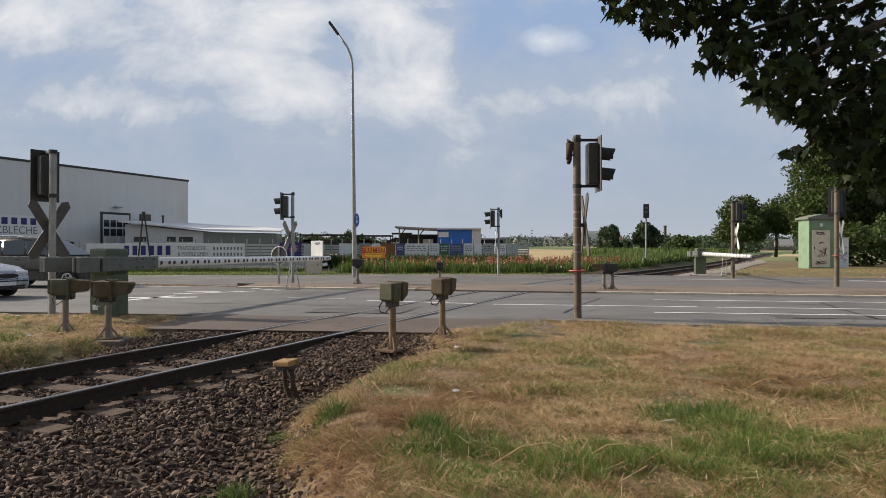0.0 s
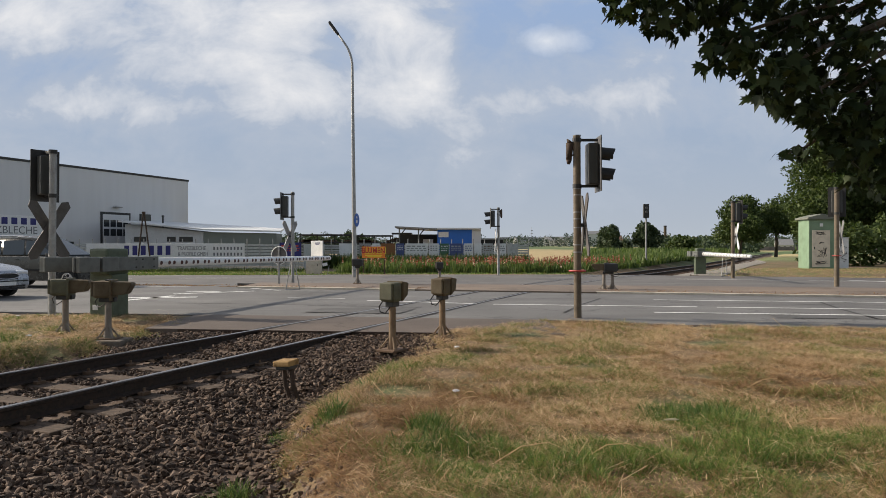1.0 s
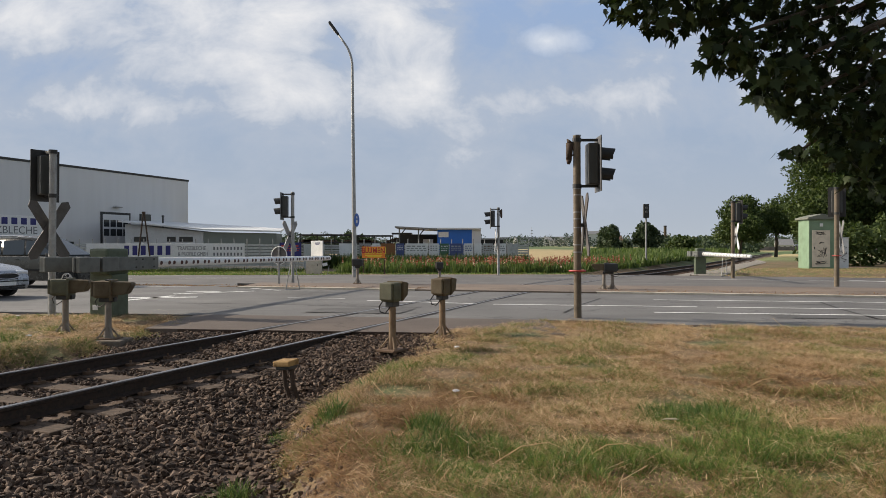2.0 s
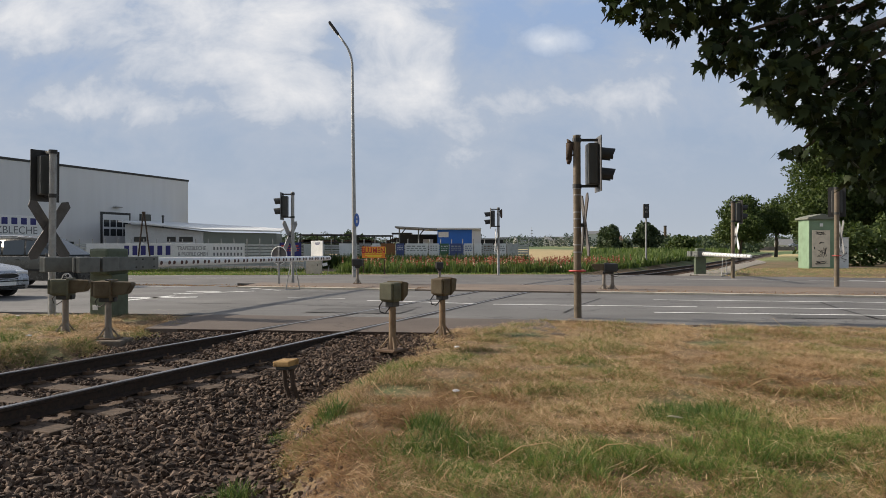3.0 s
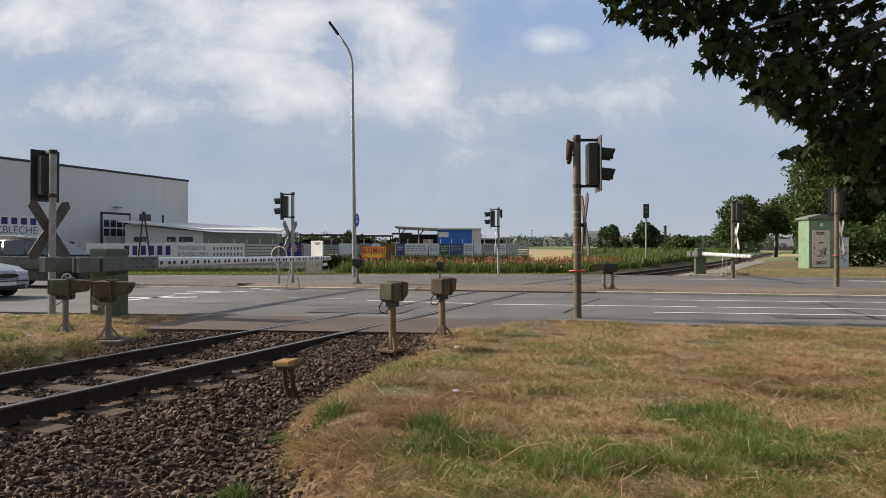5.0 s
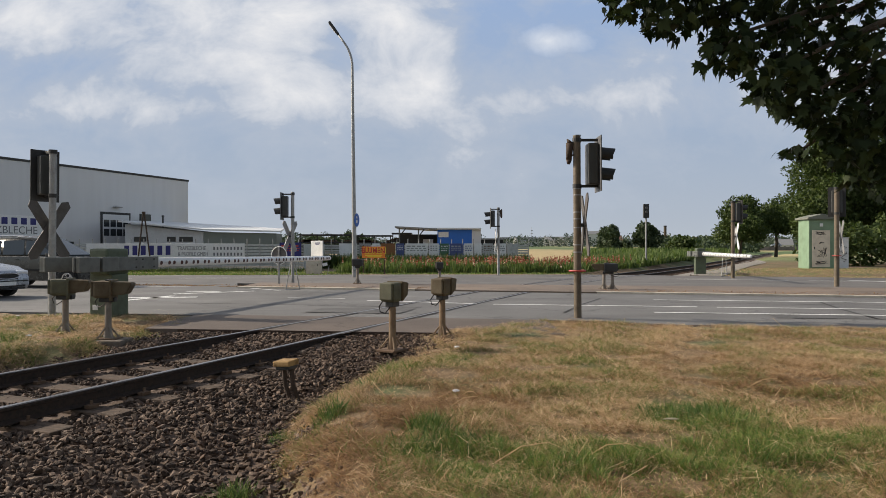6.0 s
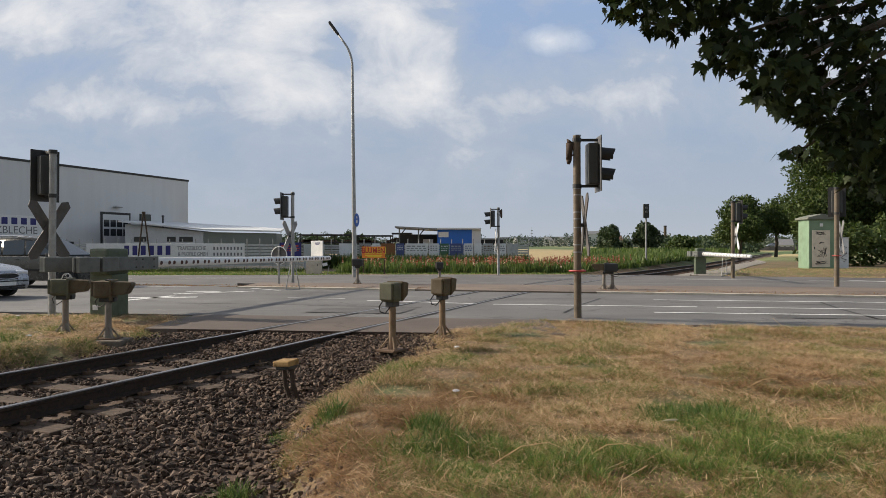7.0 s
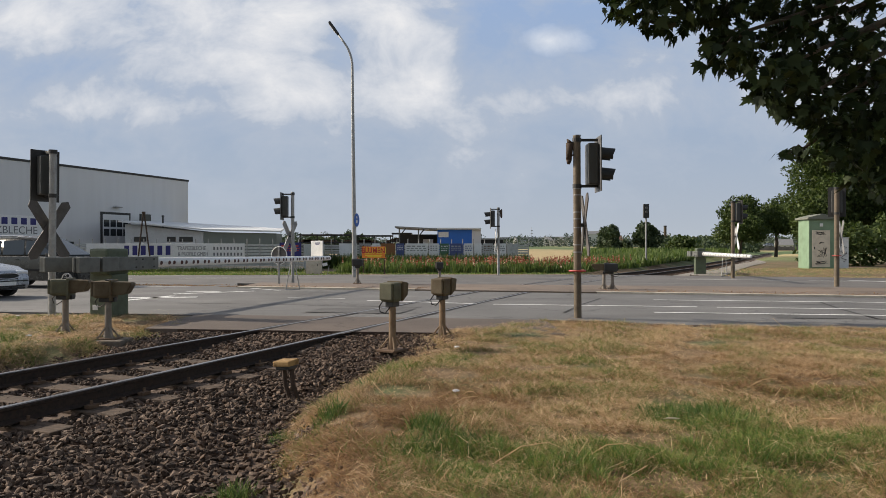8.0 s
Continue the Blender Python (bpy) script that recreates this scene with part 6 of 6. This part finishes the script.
# ---- road patches and seams ----
def road_patch(points, label, mat):
    bm = B()
    bm.faces.new([bm.verts.new((x, y, 0.0015)) for x, y in points])
    bmesh.ops.recalc_face_normals(bm, faces=bm.faces[:])
    if bm.faces[:][0].normal.z < 0:
        bmesh.ops.reverse_faces(bm, faces=bm.faces[:])
    solid("road_patch", bm, mat, label, "road patch", kind="structure")


M["tar"] = asphalt_mat("dark_tar", (0.045, 0.043, 0.042))
M["repair"] = asphalt_mat("repair_asphalt", (0.10, 0.097, 0.093))
TAR = "dark tar repair on the asphalt"
for (x0, y0), (x1, y1), w in (((2.5, 14.3), (4.2, 18.4), 0.06), ((8.2, 13.0), (9.4, 17.2), 0.07), ((-6.5, 16.9), (-0.5, 15.6), 0.05), ((5.6, 17.0), (14.0, 15.4), 0.05)):
    dx, dy = x1 - x0, y1 - y0
    ln = math.hypot(dx, dy)
    nx, ny = -dy / ln * w / 2, dx / ln * w / 2
    mx, my = (x0 + x1) / 2 + nx * 2, (y0 + y1) / 2 + ny * 2
    road_patch([(x0 - nx, y0 - ny), (mx - nx, my - ny), (x1 - nx, y1 - ny), (x1 + nx, y1 + ny), (mx + nx, my + ny), (x0 + nx, y0 + ny)], "dark tar-filled seam in the asphalt", M["tar"])
road_patch([(-2.9, 14.4), (-0.9, 14.1), (-0.6, 15.2), (-1.9, 15.5), (-2.7, 15.3)], "darker repaired asphalt patch", M["repair"])
road_patch([(6.4, 13.2), (9.6, 12.8), (9.8, 13.8), (6.6, 14.15)], "darker repaired asphalt patch", M["repair"])


# ---- road markings ----
def marking(a, b, width, label="worn white road marking line", z=0.003):
    """A thin painted bar from a to b on the road."""
    a, b = Vector((*a, 0)), Vector((*b, 0))
    d = (b - a)
    s = Vector((-d.y, d.x, 0)).normalized() * width / 2
    bm = B()
    n = max(1, int(d.length / 1.5))
    lo = [(a + d * i / n - s, a + d * i / n + s) for i in range(n + 1)]
    rows = [[bm.verts.new((p.x, p.y, z)), bm.verts.new((q.x, q.y, z))] for p, q in lo]
    for r0, r1 in zip(rows, rows[1:]):
        bm.faces.new((r0[0], r1[0], r1[1], r0[1]))
    bmesh.ops.recalc_face_normals(bm, faces=bm.faces[:])
    return solid("road_marking", bm, M["line"], label, "road marking", kind="structure")


LINES = [((5.47, 17.86), (40, 12.3), 0.13), ((1.2, 16.45), (5.8, 15.72), 0.13), ((6.2, 15.6), (30, 12.0), 0.12), ((4.4, 14.35), (30, 10.4), 0.13), ((-1.94, 17.67), (0.8, 16.6), 0.14), ((-4.2, 18.6), (-2.6, 18.35), 0.1),
         ((-8.6, 18.6), (-6.75, 18.9), 0.32), ((-8.2, 17.5), (-7.6, 19.4), 0.25), ((-11.5, 24.2), (-8.8, 24.0), 0.14), ((-8.0, 21.5), (-6.9, 21.4), 0.25), ((-6.5, 23.2), (-5.2, 21.9), 0.12), ((-7.9, 20.2), (-5.9, 21.6), 0.22),
         ((10.3, 30.3), (14.5, 28.9), 0.15), ((17.1, 29.0), (18.6, 26.5), 0.25), ((19.8, 27.5), (30, 24.6), 0.15), ((15.2, 28.6), (18.2, 28.0), 0.13), ((-20, 33.6), (-4, 35.2), 0.12), ((-4, 35.2), (8, 35.0), 0.1), ((-30, 30.6), (-14, 31.0), 0.12), ((-12, 31.2), (-9, 31.3), 0.12)]
for a, b_, w in LINES:
    marking(a, b_, w)


# ---- verge grass ----
def field(x, y, scale, seed):
    """Smooth random values between -1 and 1, from sines of many directions."""
    r = np.random.RandomState(seed)
    out = np.zeros(len(x))
    for k in range(9):
        a, f, p = r.uniform(0, 2 * np.pi), scale * r.uniform(0.5, 1.9), r.uniform(0, 6.28)
        out += np.sin((x * np.cos(a) + y * np.sin(a)) * f + p)
    return out / 3.6


def verge_height():
    """Ground heights on a fine grid, to be looked up."""
    xs, ys = np.linspace(-10, 10, 161), np.linspace(3, 14.5, 116)
    grid = np.array([[ground_z(a, b) for a in xs] for b in ys])

    def at(x, y):
        i = np.clip((x + 10) / 20 * 160, 0, 159.99)
        j = np.clip((y - 3) / 11.5 * 115, 0, 114.99)
        i0, j0 = i.astype(int), j.astype(int)
        a, b = i - i0, j - j0
        return (grid[j0, i0] * (1 - a) + grid[j0, i0 + 1] * a) * (1 - b) + (grid[j0 + 1, i0] * (1 - a) + grid[j0 + 1, i0 + 1] * a) * b
    return at


def verge():
    rnd = np.random.RandomState(71)
    greens = [(2.0, 5.35, 0.36, 1.5), (1.49, 4.62, 0.45, 0.6), (0.06, 4.6, 0.34, 1.5), (-0.1, 5.15, 0.16, 1.0), (0.30, 4.2, 0.32, 1.1), (0.9, 4.25, 0.5, 0.6), (1.9, 4.3, 1.0, 0.55), (2.7, 4.7, 0.6, 0.4), (-1.33, 4.05, 0.17, 1.9), (-1.36, 4.55, 0.13, 1.4), (-0.98, 5.6, 0.26, 1.2), (-1.05, 6.4, 0.22, 1.1),
              (-0.55, 7.5, 0.4, 0.7), (3.4, 6.3, 0.5, 0.45), (1.2, 9.0, 1.2, 0.4), (-6.4, 10.0, 0.4, 0.6)]
    browns = [(-0.38, 5.5, 0.45, 1.0), (0.34, 6.3, 0.6, 0.8), (-0.6, 4.6, 0.5, 1.0), (-0.75, 4.0, 0.45, 1.0), (-0.1, 6.9, 0.5, 0.6), (2.9, 3.9, 0.5, 0.8)]
    n = 1000000
    d = 3.3 * (13.8 / 3.3) ** (rnd.uniform(0, 1, n) ** 0.85)
    u = rnd.uniform(-0.72, 0.72, n)
    x, y = u * d, d
    s = x * TD.x + y * TD.y
    c = x * TN.x + y * TN.y - TRACK_C
    wob = 0.16 * np.sin(y * 2.1 + x) + 0.12 * np.sin(y * 5.3 + 2 * x) + rnd.normal(0, 0.08, n)
    rim = np.where(s < 5.4, np.minimum(4.4, 2.65 + 0.64 * (5.4 - s)), 2.65 - 0.10 * (s - 5.4)) - 0.04
    step = np.clip((x - 2.9) / 0.8, 0, 1)
    edge = 13.15 - 0.45 * step * step * (3 - 2 * step) - 0.153 * x - 2.3 * np.exp(-((x + 2.0) / 3.0) ** 6) + 0.10 * np.sin(x * 3) + 0.06 * np.sin(x * 11) + rnd.normal(0, 0.05, n)
    clump = np.exp(-((x + 1.33) / 0.15) ** 2 - ((y - 4.05) / 0.16) ** 2) + np.exp(-((x + 1.36) / 0.11) ** 2 - ((y - 4.55) / 0.12) ** 2)
    ok = ((clump > rnd.uniform(0.2, 1.0, n)) | (c > rim + wob) | (c < -2.0 + wob)) & (y < edge)
    x, y = x[ok], y[ok]
    g = np.zeros(len(x))
    for gx, gy, gr, gs in greens:
        g += gs * np.exp(-(((x - gx) / gr) ** 2 + ((y - gy) / (gr * 0.8)) ** 2))
    br = np.zeros(len(x))
    for gx, gy, gr, gs in browns:
        br += gs * np.exp(-(((x - gx) / gr) ** 2 + ((y - gy) / (gr * 0.8)) ** 2))
    big, mid, small = field(x, y, 1.6, 1), field(x, y, 5.0, 2), field(x, y, 14.0, 3)
    dens = 0.62 + 0.34 * mid + 0.42 * small
    keep = rnd.uniform(0, 1, len(x)) < np.clip(dens + 0.4 * g, 0.25, 1.0)
    x, y, g, br, big, mid, small = (v[keep] for v in (x, y, g, br, big, mid, small))
    z = verge_height()(x, y) - 0.005
    xy = np.column_stack([x, y])
    roll = rnd.uniform(0, 1, len(x))
    p_green = np.clip(0.62 * g + 0.20 + 0.24 * np.clip((5.0 - y) / 0.8, 0, 1) * (x > -0.4) - 0.15 * br + 0.22 * mid + 0.20 * field(x, y, 2.6, 4), 0.03, 0.74)
    p_dead = np.clip(0.44 + 0.25 * np.clip((5.4 - y) / 1.0, 0, 1) - 0.34 * np.clip((y - 6.0) / 1.5, 0, 1) + 0.5 * br + 0.38 * big + 0.30 * small, 0.06, 0.95)
    green = roll < p_green
    dead = ~green & (rnd.uniform(0, 1, len(x)) < p_dead)
    straw = ~green & ~dead
    thick = 0.0021 + 0.00032 * y

    def blade_set(mask, length, lean, upright, lift=0.0):
        k = mask.sum()
        return blades(rnd, xy[mask], z[mask] + lift * rnd.uniform(0, 1, k), length * np.clip(1 + 0.55 * mid[mask] + 0.4 * small[mask], 0.35, 2.2), thick[mask], lean, upright)
    flat = rnd.uniform(0, 1, len(x))
    blade_mesh("straw_grass", [blade_set(straw & (flat < 0.45), 0.14, 0.25, 1.15, 0.04), blade_set(straw & (flat >= 0.45), 0.075, 0.5, 0.55)], M["straw"], "matted pale straw-coloured verge grass", "grass")
    blade_mesh("dead_grass", [blade_set(dead & (flat < 0.5), 0.12, 0.3, 1.1, 0.03), blade_set(dead & (flat >= 0.5), 0.07, 0.5, 0.5)], M["deadgrass"], "withered orange-brown grass thatch on the verge", "grass")
    stalk = rnd.uniform(0, 1, len(x)) < 0.006
    blade_mesh("loose_straw", [blade_set(stalk, 0.34, 0.15, 1.3, 0.09)], M["straw"], "long loose pale straws lying across the grass", "straw")
    lush = green & (rnd.uniform(0.2, 1.1, len(x)) < g)
    blade_mesh("green_grass", [blade_set(lush, 0.10, 0.5, 0.4), blade_set(green & ~lush, 0.075, 0.6, 0.5)], M["grass"], "fresh green tufts among the dry grass", "grass")


verge()


def weed_tufts():
    """Fresh green tufts at the foot of the bank and in the verge."""
    rnd = np.random.RandomState(75)
    for x, y, r, n, length in ((-1.33, 4.05, 0.20, 620, 0.18), (-1.38, 4.56, 0.11, 350, 0.15), (-1.18, 3.85, 0.12, 400, 0.15), (-1.38, 5.9, 0.10, 260, 0.13), (-1.22, 6.5, 0.20, 260, 0.13), (-0.93, 5.75, 0.14, 330, 0.16), (-0.95, 6.9, 0.3, 300, 0.12), (-0.55, 7.9, 0.3, 350, 0.12),
                               (0.02, 4.75, 0.28, 800, 0.13), (-0.12, 5.15, 0.12, 500, 0.15), (1.78, 5.45, 0.26, 800, 0.13), (2.15, 5.5, 0.30, 1000, 0.14), (-6.42, 10.1, 0.3, 350, 0.2)):
        c, q = track_pos(x, y)[1], rnd.normal(0, r * 0.6, (n, 2))
        base = np.array([max(ground_z(x + a, y + b), ballast_height(c) - 0.02 if c < 3.6 else -1.0) for a, b in q]) - 0.01
        lean = 0.25 + 0.5 * np.linalg.norm(q, axis=1) / r
        v = blades(rnd, q, base, length, 0.0055, 0.35, lean * 0.6)
        v = v + np.array([x, y, 0.0])
        blade_mesh("weed_tuft", [v], M["lush"], "fresh green grass tuft at the edge of the dry verge", "grass")


M["lush"] = blade_mat("lush_blades", (0.04, 0.095, 0.016), (0.085, 0.155, 0.03), (0.23, 0.25, 0.07))
weed_tufts()


def debris():
    rnd = random.Random(72)
    for k in range(16):
        y = rnd.uniform(4.0, 9.5)
        x = rnd.uniform(-0.3, 0.55) * y
        if track_pos(x, y)[1] < 3.2:
            continue
        t = thing("dry_stalk", (x, y, ground_z(x, y)), "thin pale dry stalk lying in the grass", "stalk", "dry stalks in the verge", rnd.uniform(0, 360))
        b = B()
        L = rnd.uniform(0.25, 0.6)
        tube(b, [(0, 0, 0.02), (L * 0.4, 0.03, 0.10), (L * 0.75, 0.0, 0.12), (L, 0.05, 0.06)], [0.004, 0.004, 0.003, 0.0015], 5)
        part("stem", b, M["straw"], t)
    for x, y in ((0.12, 6.45), (-6.25, 10.4), (-8.2, 13.3), (0.18, 9.3)):
        b = B()
        bmesh.ops.create_icosphere(b, subdivisions=1, radius=0.045)
        for v in b.verts:
            v.co *= rnd.uniform(0.6, 1.3)
            v.co.z *= 0.3
        bmesh.ops.translate(b, vec=(x, y, ground_z(x, y) + 0.06), verts=b.verts[:])
        solid("paper_scrap", b, M["white"], "crumpled white paper scrap lying in the grass", "litter", "litter in the grass")


debris()


def grass_ear():
    t = thing("grass_ear", (1.66, 4.62, -0.02), "single pale seed ear nodding over the green tuft", "grass ear")
    b = B()
    tube(b, [(0, 0, 0), (0.0, 0, 0.12), (-0.04, 0, 0.185), (-0.09, 0, 0.20)], [0.0025, 0.002, 0.002, 0.002], 5)
    part("stem", b, M["grass"], t)
    b = B()
    tube(b, [(-0.07, 0, 0.200), (-0.10, 0, 0.203), (-0.15, 0, 0.205), (-0.185, 0, 0.200)], [0.002, 0.007, 0.006, 0.001], 6)
    part("ear", b, M["ear"], t, "pale feathery ear")
    return t


M["ear"] = painted("pale_ear", (0.55, 0.5, 0.36), 0.8, 0, 0.2)
EAR = grass_ear()


def median_weeds():
    rnd = np.random.RandomState(73)
    n = 9000
    x = rnd.uniform(-13, 16, n)
    lo = np.array([median_near(v) for v in x])
    hi = np.array([median_far(v) for v in x])
    f = rnd.uniform(0, 1, n) ** 2.5
    y = lo + (hi - lo) * 0.35 * f
    xy = np.column_stack([x, y])
    tr = np.array([abs(track_pos(a, b)[1]) > 2.8 for a, b in xy])
    clump = np.array([noise.noise((a * 1.1, b * 2.0, 9.0)) > -0.15 for a, b in xy])
    xy = xy[tr & clump]
    blade_mesh("median_weeds", [blades(rnd, xy, np.full(len(xy), 0.025), 0.04, 0.025, 1.0)], M["deadgrass"], "dry weeds and straw along the median kerb", "weeds")


median_weeds()


def bird():
    """A small dark bird; it heads for local +y."""
    t = thing("bird", (0, 70, 1.0), "small dark bird flying up from behind the blue hall", "bird")
    b = B()
    tube(b, [(0, -0.17, 0.0), (0, -0.06, 0.0), (0, 0.02, 0.005), (0, 0.09, 0.015), (0, 0.13, 0.02), (0, 0.155, 0.015)], [0.012, 0.022, 0.034, 0.026, 0.022, 0.004], 8)
    part("body", b, M["feather"], t, "slim dark feathered body", True)
    b = B()
    prism(b, [(-0.012, -0.12), (0.012, -0.12), (0.045, -0.25), (0.0, -0.20), (-0.045, -0.25)], "z", -0.003, 0.003)
    part("tail", b, M["feather"], t, "forked tail")
    wings = []
    for s in (-1, 1):
        b = B()
        prism(b, [(s * 0.01, 0.05), (s * 0.10, 0.075), (s * 0.22, -0.02), (s * 0.12, -0.01), (s * 0.01, -0.05)], "z", -0.004, 0.004)
        w = part("wing", b, M["feather"], t, "long pointed wing")
        wings.append((w, s))
    return t, wings


M["feather"] = painted("dark_feather", (0.03, 0.03, 0.035), 0.7, 0, 0.2)
BIRD, WINGS = bird()


def motions():
    # low behind the hall, then up and away over the fields
    path = [(0.0, (-34, 80, 1.2)), (2.0, (-16, 78, 1.3)), (3.5, (-1.4, 76, 1.9)), (3.8, (0.55, 73.5, 3.5)), (3.9, (3.1, 69, 5.9)), (4.0, (5.74, 70, 8.44)), (4.1, (8.4, 73, 10.4)), (4.2, (10.8, 77, 12.0)), (4.3, (12.9, 83, 13.7)), (4.4, (15.0, 89, 14.6)), (4.7, (19.3, 103, 16.0)), (6.0, (33, 170, 20)), (8.0, (55, 280, 24))]
    walk(BIRD, [(t, pose(*q, 12, 0, -28)) for t, q in path])
    for w, s in WINGS:
        walk(w, [(0.1 * i, pose(0, 0, 0, 0, s * (-28 if i % 2 else 24), 0)) for i in range(81)])
    turn = -0.235
    walk(SKY, [(0.0, pose(0, 0, 0)), (4.0, pose(0, 0, 0, 0, 0, turn / 2)), (8.0, pose(0, 0, 0, 0, 0, turn))])
    rnd = random.Random(21)
    for spray, p in SPRAYS:
        ph, am = rnd.uniform(0, 6.28), rnd.uniform(0.6, 1.4)
        rows = []
        for i in range(17):
            tt = 0.5 * i
            a = am * (math.sin(2.1 * tt + ph) + 0.5 * math.sin(4.7 * tt + ph * 2))
            c = am * 0.7 * math.sin(1.6 * tt + ph * 1.7)
            rows.append((tt, pose(p.x, p.y, p.z, c * 0.6, a, c)))
        walk(spray, rows)
    rows = []
    for i in range(33):
        tt = 0.25 * i
        a = 6.0 * math.sin(5.2 * tt - 1.2) * (1.0 if tt < 2 else 0.7) + 3.0 * math.sin(2.3 * tt)
        rows.append((tt, pose(1.66, 4.62, -0.02, 1.5 * math.sin(3.1 * tt), a, 3 * math.sin(2.0 * tt))))
    walk(EAR, rows)
    walk(FAR_CAR, [(t, pose(x, 297.0 - 0.02 * (x - 150), 2.31, 0, 0, 179)) for t, x in ((0.0, 157.0), (1.6, 153.0), (3.0, 149.8), (4.5, 146.0), (5.9, 142.5), (7.0, 140.6), (8.0, 138.9))])


motions()
